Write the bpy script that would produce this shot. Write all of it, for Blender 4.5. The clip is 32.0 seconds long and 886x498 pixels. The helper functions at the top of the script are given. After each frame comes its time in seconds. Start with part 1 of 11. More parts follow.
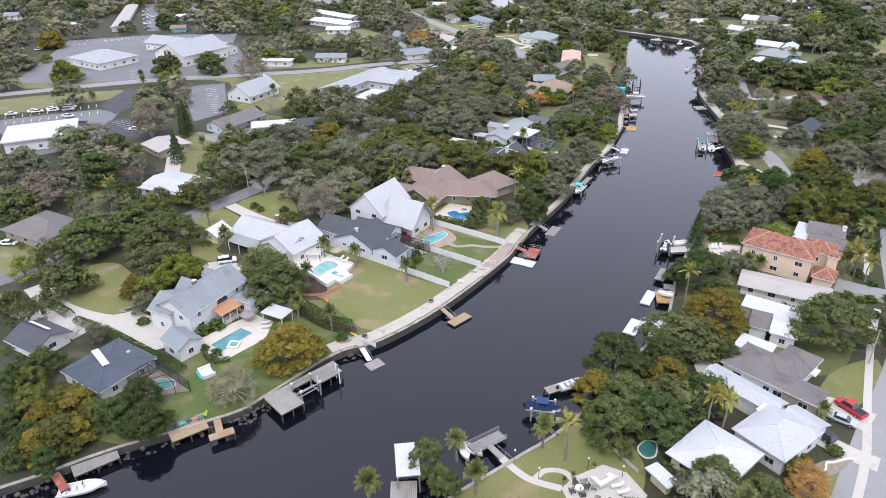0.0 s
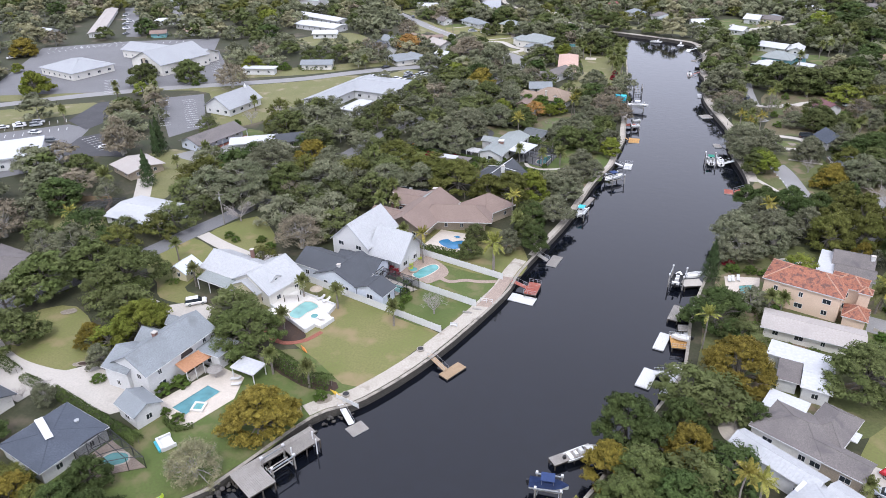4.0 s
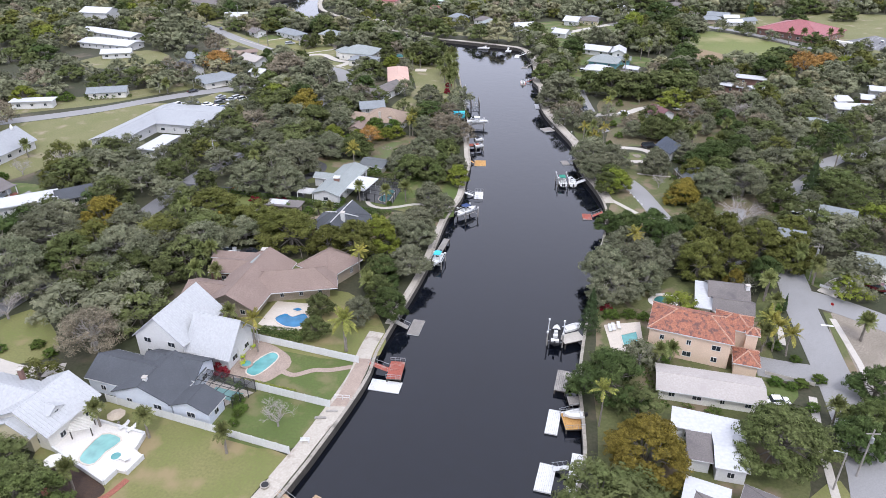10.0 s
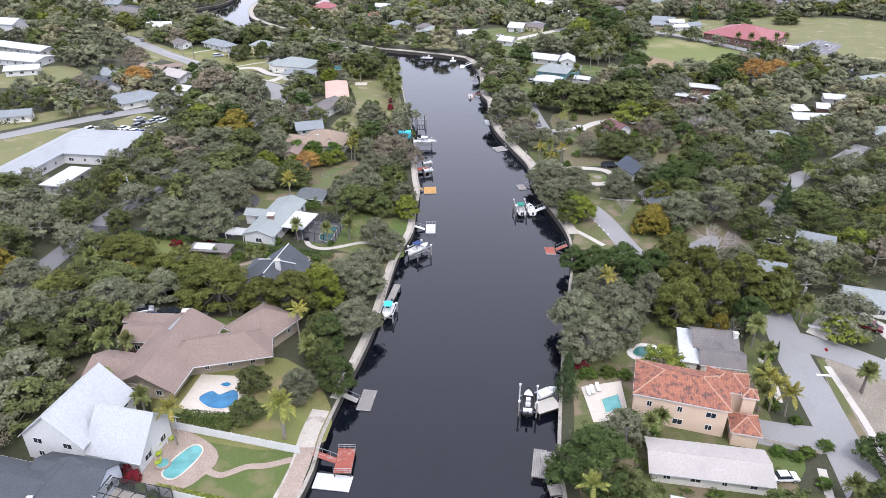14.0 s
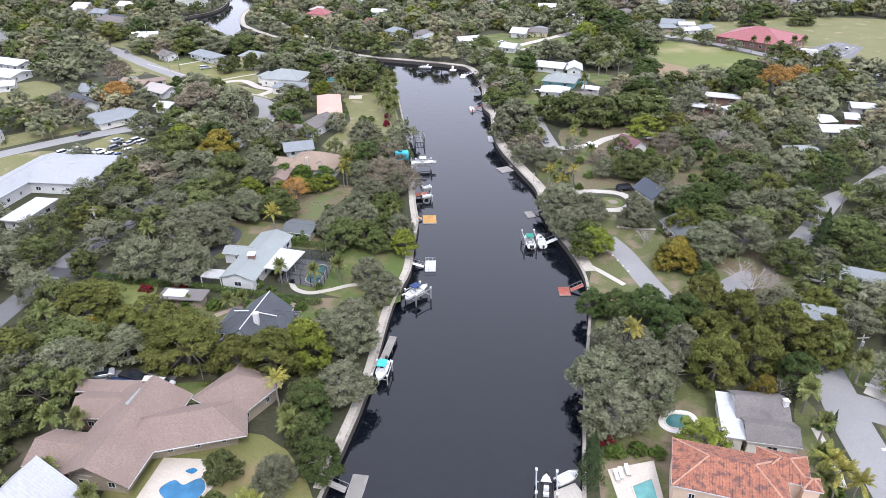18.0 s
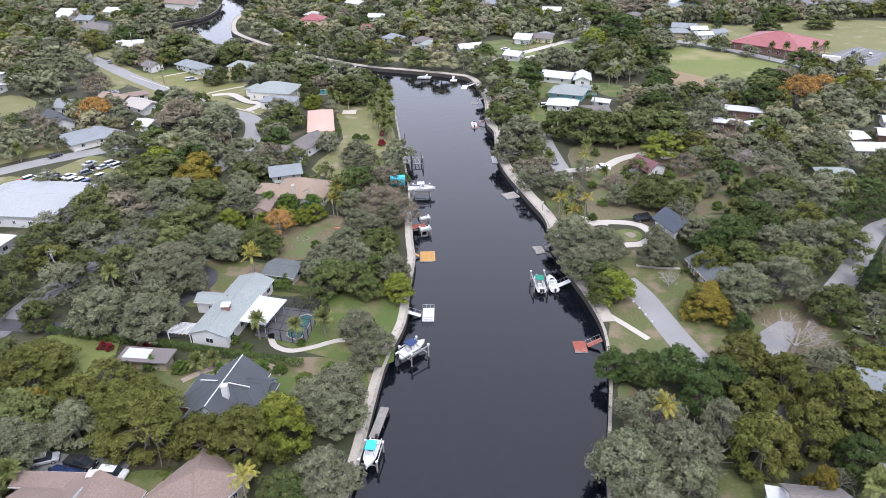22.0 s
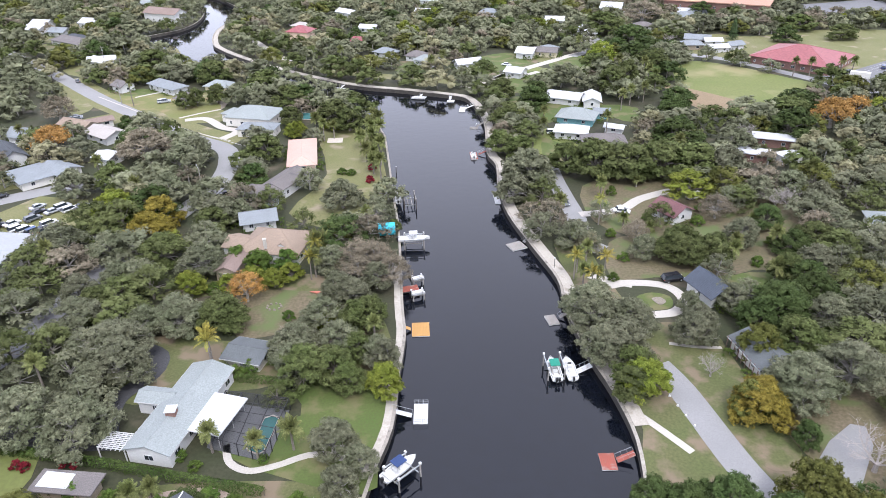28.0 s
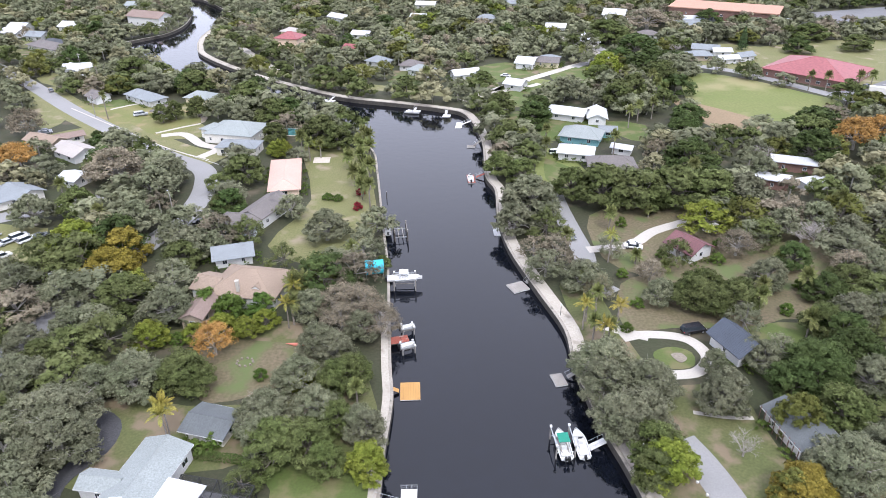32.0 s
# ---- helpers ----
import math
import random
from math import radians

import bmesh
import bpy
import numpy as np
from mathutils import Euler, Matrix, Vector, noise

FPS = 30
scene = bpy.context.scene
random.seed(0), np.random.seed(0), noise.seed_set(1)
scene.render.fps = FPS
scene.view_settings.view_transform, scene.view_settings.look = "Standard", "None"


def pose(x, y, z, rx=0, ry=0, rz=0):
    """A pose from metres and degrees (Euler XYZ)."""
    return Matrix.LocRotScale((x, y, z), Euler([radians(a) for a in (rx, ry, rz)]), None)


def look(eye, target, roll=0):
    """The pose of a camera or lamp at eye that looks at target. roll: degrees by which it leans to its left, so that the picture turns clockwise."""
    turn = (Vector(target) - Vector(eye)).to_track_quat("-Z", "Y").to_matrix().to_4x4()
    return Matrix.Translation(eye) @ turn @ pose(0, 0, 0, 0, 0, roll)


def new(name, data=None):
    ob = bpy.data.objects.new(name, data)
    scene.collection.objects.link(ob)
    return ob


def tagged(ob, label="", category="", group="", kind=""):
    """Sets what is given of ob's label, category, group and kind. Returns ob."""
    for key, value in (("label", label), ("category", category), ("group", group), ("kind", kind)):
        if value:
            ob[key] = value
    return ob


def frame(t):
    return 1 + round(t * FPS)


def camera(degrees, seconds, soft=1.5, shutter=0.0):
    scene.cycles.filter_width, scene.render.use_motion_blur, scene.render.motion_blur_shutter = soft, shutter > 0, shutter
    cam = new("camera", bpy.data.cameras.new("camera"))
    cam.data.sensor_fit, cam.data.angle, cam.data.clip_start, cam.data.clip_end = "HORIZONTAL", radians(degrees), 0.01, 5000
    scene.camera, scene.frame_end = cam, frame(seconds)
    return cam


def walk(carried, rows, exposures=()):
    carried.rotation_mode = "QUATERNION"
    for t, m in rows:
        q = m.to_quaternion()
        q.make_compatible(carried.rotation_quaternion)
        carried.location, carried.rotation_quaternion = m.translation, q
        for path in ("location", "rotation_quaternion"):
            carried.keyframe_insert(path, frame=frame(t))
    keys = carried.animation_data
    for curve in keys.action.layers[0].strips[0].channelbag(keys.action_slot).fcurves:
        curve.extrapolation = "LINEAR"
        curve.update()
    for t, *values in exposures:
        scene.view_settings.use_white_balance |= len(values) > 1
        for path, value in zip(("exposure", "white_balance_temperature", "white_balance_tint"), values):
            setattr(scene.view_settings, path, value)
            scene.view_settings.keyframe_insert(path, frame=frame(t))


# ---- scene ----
cam = camera(65.6, 32.0, soft=0.8)
METRES, EYE, TILT, LEAN, TURN = 167.4, 85.0, 0.0, 0.0, 18.0
PATH = [
    (0, (0.29, -0.196, 84.959), (-0.257, 1.478, 84.01), -0.8),
    (0.5, (-0.226, 1.798, 85.001), (-0.771, 3.47, 84.05), -0.9),
    (1, (-0.747, 3.81, 85.062), (-1.291, 5.483, 84.111), -0.9),
    (1.5, (-1.272, 5.915, 85.156), (-1.814, 7.588, 84.204), -1.0),
    (2, (-1.824, 8.123, 85.264), (-2.365, 9.796, 84.311), -1.1),
    (2.5, (-2.404, 10.442, 85.37), (-2.945, 12.114, 84.415), -1.2),
    (3, (-2.998, 12.821, 85.467), (-3.538, 14.492, 84.51), -1.3),
    (3.5, (-3.618, 15.273, 85.56), (-4.157, 16.944, 84.602), -1.3),
    (5.5, (-6.305, 25.229, 86.098), (-6.784, 26.915, 85.134), -1.0),
    (6, (-6.989, 27.734, 86.125), (-7.438, 29.428, 85.161), -0.9),
    (6.5, (-7.66, 30.275, 86.112), (-8.063, 31.98, 85.148), -0.8),
    (7, (-8.309, 32.832, 86.064), (-8.662, 34.548, 85.099), -0.8),
    (7.5, (-8.912, 35.424, 86.014), (-9.223, 37.148, 85.049), -0.7),
    (8, (-9.493, 38.071, 85.969), (-9.763, 39.802, 85.004), -0.5),
    (8.5, (-10.056, 40.713, 85.927), (-10.282, 42.449, 84.961), -0.5),
    (9, (-10.621, 43.37, 85.86), (-10.803, 45.111, 84.893), -0.4),
    (9.5, (-11.151, 46.028, 85.782), (-11.285, 47.774, 84.816), -0.3),
    (10, (-11.694, 48.747, 85.709), (-11.777, 50.496, 84.742), -0.1),
    (10.5, (-12.286, 51.553, 85.668), (-12.322, 53.303, 84.701), 0.2),
    (11, (-12.884, 54.343, 85.631), (-12.91, 56.094, 84.665), 0.3),
    (11.5, (-13.39, 57.165, 85.595), (-13.414, 58.917, 84.63), 0.6),
    (12, (-13.684, 60.005, 85.569), (-13.705, 61.755, 84.603), 0.5),
    (12.5, (-13.742, 62.848, 85.554), (-13.724, 64.599, 84.588), 0.3),
    (13, (-13.662, 65.681, 85.522), (-13.599, 67.431, 84.555), 0.2),
    (13.5, (-13.516, 68.531, 85.493), (-13.443, 70.281, 84.527), 0.3),
    (14, (-13.355, 71.392, 85.467), (-13.283, 73.142, 84.502), 0.3),
    (14.5, (-13.199, 74.189, 85.427), (-13.13, 75.94, 84.463), 0.3),
    (16.5, (-12.634, 84.834, 84.983), (-12.568, 86.585, 84.018), -0.3),
    (17, (-12.483, 87.468, 84.924), (-12.417, 89.219, 83.959), -0.3),
    (17.5, (-12.313, 90.084, 84.866), (-12.247, 91.835, 83.901), -0.3),
    (18, (-12.137, 92.741, 84.818), (-12.072, 94.492, 83.853), -0.5),
    (18.5, (-11.968, 95.482, 84.783), (-11.903, 97.232, 83.818), -0.4),
    (19, (-11.792, 98.302, 84.764), (-11.728, 100.051, 83.796), -0.8),
    (19.5, (-11.609, 101.1, 84.766), (-11.546, 102.849, 83.799), -0.8),
    (20, (-11.407, 103.866, 84.775), (-11.344, 105.616, 83.808), -0.7),
    (20.5, (-11.172, 106.604, 84.791), (-11.111, 108.353, 83.823), -0.9),
    (21, (-10.93, 109.283, 84.81), (-10.871, 111.032, 83.843), -1.1),
    (21.5, (-10.709, 111.922, 84.839), (-10.652, 113.671, 83.87), -1.2),
    (22, (-10.531, 114.599, 84.899), (-10.473, 116.348, 83.93), -0.9),
    (22.5, (-10.383, 117.297, 84.972), (-10.323, 119.047, 84.007), -0.6),
    (23, (-10.228, 119.933, 85.026), (-10.171, 121.681, 84.057), -1.3),
    (23.5, (-10.058, 122.558, 85.082), (-10.0, 124.308, 84.115), -1.1),
    (24, (-9.879, 125.176, 85.141), (-9.821, 126.927, 84.175), -1.1),
    (24.5, (-9.706, 127.76, 85.195), (-9.646, 129.511, 84.23), -1.1),
    (25, (-9.542, 130.311, 85.239), (-9.48, 132.064, 84.279), -0.8),
    (25.5, (-9.385, 132.854, 85.25), (-9.325, 134.606, 84.287), -1.1),
    (27.5, (-8.785, 143.016, 85.278), (-8.721, 144.766, 84.31), -1.1),
    (28, (-8.626, 145.599, 85.285), (-8.563, 147.347, 84.317), -1.1),
    (28.5, (-8.466, 148.182, 85.288), (-8.401, 149.931, 84.32), -1.1),
    (29, (-8.291, 150.797, 85.293), (-8.226, 152.546, 84.326), -1.0),
    (29.5, (-8.1, 153.415, 85.291), (-8.036, 155.163, 84.322), -1.1),
    (30, (-7.905, 156.018, 85.287), (-7.84, 157.766, 84.317), -1.2),
    (30.5, (-7.708, 158.603, 85.289), (-7.642, 160.351, 84.32), -1.0),
    (31, (-7.526, 161.097, 85.291), (-7.46, 162.845, 84.323), -1.1),
    (31.5, (-7.373, 163.43, 85.287), (-7.302, 165.179, 84.319), -1.1),
    (32, (-7.246, 165.618, 85.273), (-7.171, 167.366, 84.304), -0.6),
]
walk(cam, [(t, look(eye, target, roll)) for t, eye, target, roll in PATH], exposures=((0.0, 0.72), (8.0, 0.7), (13.0, 0.82), (17.0, 0.94), (21.0, 0.94), (22.0, 0.85), (23.0, 0.69), (24.0, 0.66), (25.5, 0.78), (28.0, 1.01), (32.0, 1.04)))

# ---- world and sun: a bright overcast noon ----
world = bpy.data.worlds.new("world")
scene.world = world
world.use_nodes = True
wn = world.node_tree
sky = wn.nodes.new("ShaderNodeTexSky")
sky.sky_type, sky.sun_disc = "NISHITA", False
sky.sun_elevation, sky.sun_rotation = radians(56), radians(165)
sky.air_density, sky.dust_density, sky.ozone_density = 1.0, 1.0, 2.0
grey = wn.nodes.new("ShaderNodeHueSaturation")
grey.inputs["Saturation"].default_value = 0.6
back = wn.nodes["Background"]
back.inputs["Strength"].default_value = 0.125
cloud = wn.nodes.new("ShaderNodeMix")  # an even, high cloud layer before the sky
cloud.data_type = "RGBA"
cloud.inputs["Factor"].default_value = 0.7
# an overcast sky grows brighter towards the zenith
up, height, rise_of = wn.nodes.new("ShaderNodeTexCoord"), wn.nodes.new("ShaderNodeSeparateXYZ"), wn.nodes.new("ShaderNodeMapRange")
rise_of.inputs[3].default_value, rise_of.inputs[4].default_value = 1.14, 1.1
layer = wn.nodes.new("ShaderNodeVectorMath")
layer.operation = "SCALE"
layer.inputs[0].default_value = (8.8, 9.05, 11.2)
wn.links.new(up.outputs["Generated"], height.inputs[0])
wn.links.new(height.outputs[2], rise_of.inputs[0])
wn.links.new(rise_of.outputs[0], layer.inputs["Scale"])
wn.links.new(layer.outputs[0], cloud.inputs[7])
wn.links.new(sky.outputs[0], grey.inputs["Color"])
wn.links.new(grey.outputs[0], cloud.inputs[6])
wn.links.new(cloud.outputs[2], back.inputs["Color"])
sun = new("sun", bpy.data.lights.new("sun", "SUN"))
sun.data.energy, sun.data.angle, sun.data.color = 1.2, radians(11), (1.0, 0.99, 0.98)
sun.matrix_world = look((0, 0, 300), (Vector((0, 0, 300)) - Vector((math.sin(radians(165)), math.cos(radians(165)), math.tan(radians(56))))))


# ---- materials ----
def material(name, c1, c2=None, rough=0.85, scale=0.5, fine=6.0, bump=0.15, metallic=0.0, vary=0.0, stain=None, stain_scale=0.15, stain_edge=0.55, island=0.0, spec=0.35, grit=0.72):
    """A surface in two tones with coarse and fine variation, relief, optional stains and a change from object to object."""
    m = bpy.data.materials.new(name)
    m.use_nodes = True
    nt = m.node_tree
    b = nt.nodes["Principled BSDF"]
    geo = nt.nodes.new("ShaderNodeNewGeometry")

    def noise_of(s, detail=4.0):
        n = nt.nodes.new("ShaderNodeTexNoise")
        n.inputs["Scale"].default_value, n.inputs["Detail"].default_value = s, detail
        nt.links.new(geo.outputs["Position"], n.inputs["Vector"])
        return n.outputs["Fac"]

    def mix(fac, a, bb, kind="MIX"):
        x = nt.nodes.new("ShaderNodeMix")
        x.data_type, x.blend_type = "RGBA", kind
        for sock, val in ((x.inputs["Factor"], fac), (x.inputs[6], a), (x.inputs[7], bb)):
            if isinstance(val, bpy.types.NodeSocket):
                nt.links.new(val, sock)
            elif isinstance(val, (int, float)):
                sock.default_value = val
            else:
                sock.default_value = (*val, 1)
        return x.outputs[2]

    def ramp(fac, lo, hi):
        r = nt.nodes.new("ShaderNodeMapRange")
        r.inputs[1].default_value, r.inputs[2].default_value = lo, hi
        nt.links.new(fac, r.inputs[0])
        return r.outputs[0]

    c2 = c2 or tuple(v * 0.75 for v in c1)
    fine_fac = noise_of(fine, 3.0)
    col = mix(ramp(noise_of(scale), 0.32, 0.68), c1, c2)
    col = mix(ramp(fine_fac, 0.3, 0.75), col, tuple(v * grit for v in c2))
    if stain:
        col = mix(ramp(noise_of(stain_scale, 6.0), stain_edge, stain_edge + 0.12), col, stain)
    if vary or island:
        hs = nt.nodes.new("ShaderNodeHueSaturation")
        nt.links.new(col, hs.inputs["Color"])
        src = None
        if vary:
            info = nt.nodes.new("ShaderNodeObjectInfo")
            r = nt.nodes.new("ShaderNodeMapRange")
            r.inputs[3].default_value, r.inputs[4].default_value = 1 - vary, 1 + vary
            nt.links.new(info.outputs["Random"], r.inputs[0])
            src = r.outputs[0]
        if island:
            r = nt.nodes.new("ShaderNodeMapRange")
            r.inputs[3].default_value, r.inputs[4].default_value = 1 - island, 1 + island
            nt.links.new(geo.outputs["Random Per Island"], r.inputs[0])
            if src:
                mm = nt.nodes.new("ShaderNodeMath")
                mm.operation = "MULTIPLY"
                nt.links.new(src, mm.inputs[0]), nt.links.new(r.outputs[0], mm.inputs[1])
                src = mm.outputs[0]
            else:
                src = r.outputs[0]
        nt.links.new(src, hs.inputs["Value"])
        col = hs.outputs[0]
    nt.links.new(col, b.inputs["Base Color"])
    b.inputs["Roughness"].default_value, b.inputs["Metallic"].default_value = rough, metallic
    b.inputs["Specular IOR Level"].default_value = spec
    if bump:
        bp = nt.nodes.new("ShaderNodeBump")
        bp.inputs["Strength"].default_value, bp.inputs["Distance"].default_value = bump, 0.08
        nt.links.new(fine_fac, bp.inputs["Height"]), nt.links.new(bp.outputs[0], b.inputs["Normal"])
    return m


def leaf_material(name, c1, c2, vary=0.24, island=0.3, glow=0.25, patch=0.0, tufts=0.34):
    """Leaves: tint changes from tree to tree and from spray to spray, and some light comes through."""
    m = bpy.data.materials.new(name)
    m.use_nodes = True
    nt = m.node_tree
    b, out = nt.nodes["Principled BSDF"], nt.nodes["Material Output"]
    info, geo = nt.nodes.new("ShaderNodeObjectInfo"), nt.nodes.new("ShaderNodeNewGeometry")
    tint = nt.nodes.new("ShaderNodeTexNoise")
    tint.inputs["Scale"].default_value, tint.inputs["Detail"].default_value = 0.16, 2.0
    nt.links.new(geo.outputs["Position"], tint.inputs["Vector"])
    add = nt.nodes.new("ShaderNodeMath")
    add.operation = "MULTIPLY_ADD"
    add.inputs[1].default_value, add.use_clamp = 0.55, True
    shift = nt.nodes.new("ShaderNodeMapRange")
    shift.inputs[1].default_value, shift.inputs[2].default_value = 0.36, 0.64
    shift.inputs[4].default_value = 0.6
    nt.links.new(tint.outputs["Fac"], shift.inputs[0])
    nt.links.new(info.outputs["Random"], add.inputs[0]), nt.links.new(shift.outputs[0], add.inputs[2])
    x = nt.nodes.new("ShaderNodeMix")
    x.data_type = "RGBA"
    nt.links.new(add.outputs[0], x.inputs["Factor"])
    x.inputs[6].default_value, x.inputs[7].default_value = (*c1, 1), (*c2, 1)
    r1 = nt.nodes.new("ShaderNodeMapRange")
    r1.inputs[3].default_value, r1.inputs[4].default_value = 1 - island, 1 + island
    nt.links.new(geo.outputs["Random Per Island"], r1.inputs[0])
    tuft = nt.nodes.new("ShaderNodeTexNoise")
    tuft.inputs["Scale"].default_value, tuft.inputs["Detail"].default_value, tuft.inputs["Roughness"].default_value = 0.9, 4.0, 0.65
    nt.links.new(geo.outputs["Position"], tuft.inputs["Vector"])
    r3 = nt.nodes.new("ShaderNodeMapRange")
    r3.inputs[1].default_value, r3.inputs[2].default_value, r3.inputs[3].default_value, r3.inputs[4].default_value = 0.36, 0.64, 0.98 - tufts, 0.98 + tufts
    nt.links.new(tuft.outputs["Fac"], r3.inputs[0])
    r2 = nt.nodes.new("ShaderNodeMapRange")
    r2.inputs[3].default_value, r2.inputs[4].default_value = 1 + vary, 1 - vary
    nt.links.new(info.outputs["Random"], r2.inputs[0])
    mm = nt.nodes.new("ShaderNodeMath")
    mm.operation = "MULTIPLY"
    nt.links.new(r1.outputs[0], mm.inputs[0]), nt.links.new(r2.outputs[0], mm.inputs[1])
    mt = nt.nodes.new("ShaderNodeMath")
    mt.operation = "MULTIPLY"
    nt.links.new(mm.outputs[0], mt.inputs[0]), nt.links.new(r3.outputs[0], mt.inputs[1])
    if patch:
        grove, r4, mp = nt.nodes.new("ShaderNodeTexNoise"), nt.nodes.new("ShaderNodeMapRange"), nt.nodes.new("ShaderNodeMath")
        grove.inputs["Scale"].default_value, grove.inputs["Detail"].default_value = 0.11, 1.0
        r4.inputs[1].default_value, r4.inputs[2].default_value, r4.inputs[3].default_value, r4.inputs[4].default_value = 0.38, 0.62, 1 - patch, 1 + patch
        mp.operation = "MULTIPLY"
        nt.links.new(geo.outputs["Position"], grove.inputs["Vector"]), nt.links.new(grove.outputs["Fac"], r4.inputs[0])
        nt.links.new(mt.outputs[0], mp.inputs[0]), nt.links.new(r4.outputs[0], mp.inputs[1])
        mt = mp
    hs = nt.nodes.new("ShaderNodeHueSaturation")
    nt.links.new(x.outputs[2], hs.inputs["Color"]), nt.links.new(mt.outputs[0], hs.inputs["Value"])
    nt.links.new(hs.outputs[0], b.inputs["Base Color"])
    b.inputs["Roughness"].default_value, b.inputs["Specular IOR Level"].default_value = 0.7, 0.06
    tr, ms = nt.nodes.new("ShaderNodeBsdfTranslucent"), nt.nodes.new("ShaderNodeMixShader")
    ms.inputs[0].default_value = glow
    nt.links.new(hs.outputs[0], tr.inputs["Color"])
    nt.links.new(b.outputs[0], ms.inputs[1]), nt.links.new(tr.outputs[0], ms.inputs[2])
    # gaps between the leaflets of each spray
    lace, cut = nt.nodes.new("ShaderNodeTexNoise"), nt.nodes.new("ShaderNodeMath")
    lace.inputs["Scale"].default_value, lace.inputs["Detail"].default_value = 8.0, 1.0
    cut.operation = "GREATER_THAN"
    cut.inputs[1].default_value = 0.42
    clear, leafy = nt.nodes.new("ShaderNodeBsdfTransparent"), nt.nodes.new("ShaderNodeMixShader")
    nt.links.new(geo.outputs["Position"], lace.inputs["Vector"]), nt.links.new(lace.outputs["Fac"], cut.inputs[0]), nt.links.new(cut.outputs[0], leafy.inputs[0])
    nt.links.new(clear.outputs[0], leafy.inputs[1]), nt.links.new(ms.outputs[0], leafy.inputs[2]), nt.links.new(leafy.outputs[0], out.inputs["Surface"])
    return m


def screen_material():
    """Fine dark insect screen that lets most of the light through."""
    m = bpy.data.materials.new("insect_screen")
    m.use_nodes = True
    nt = m.node_tree
    b, out = nt.nodes["Principled BSDF"], nt.nodes["Material Output"]
    b.inputs["Base Color"].default_value, b.inputs["Roughness"].default_value = (0.03, 0.032, 0.035, 1), 0.8
    tr, ms = nt.nodes.new("ShaderNodeBsdfTransparent"), nt.nodes.new("ShaderNodeMixShader")
    ms.inputs[0].default_value = 0.26
    nt.links.new(tr.outputs[0], ms.inputs[1]), nt.links.new(b.outputs[0], ms.inputs[2]), nt.links.new(ms.outputs[0], out.inputs["Surface"])
    return m


def water_material(name, base, rough, wave, height, ior=1.33):
    m = material(name, base, tuple(v * 0.8 for v in base), rough=rough, scale=0.03, fine=0.5, bump=0, spec=0.5)
    nt = m.node_tree
    b = nt.nodes["Principled BSDF"]
    b.inputs["IOR"].default_value = ior
    geo = nt.nodes.new("ShaderNodeNewGeometry")
    n = nt.nodes.new("ShaderNodeTexNoise")
    n.inputs["Scale"].default_value, n.inputs["Detail"].default_value = wave, 3.0
    bp = nt.nodes.new("ShaderNodeBump")
    bp.inputs["Strength"].default_value, bp.inputs["Distance"].default_value = 1.0, height
    nt.links.new(geo.outputs["Position"], n.inputs["Vector"])
    nt.links.new(n.outputs["Fac"], bp.inputs["Height"]), nt.links.new(bp.outputs[0], b.inputs["Normal"])
    return m


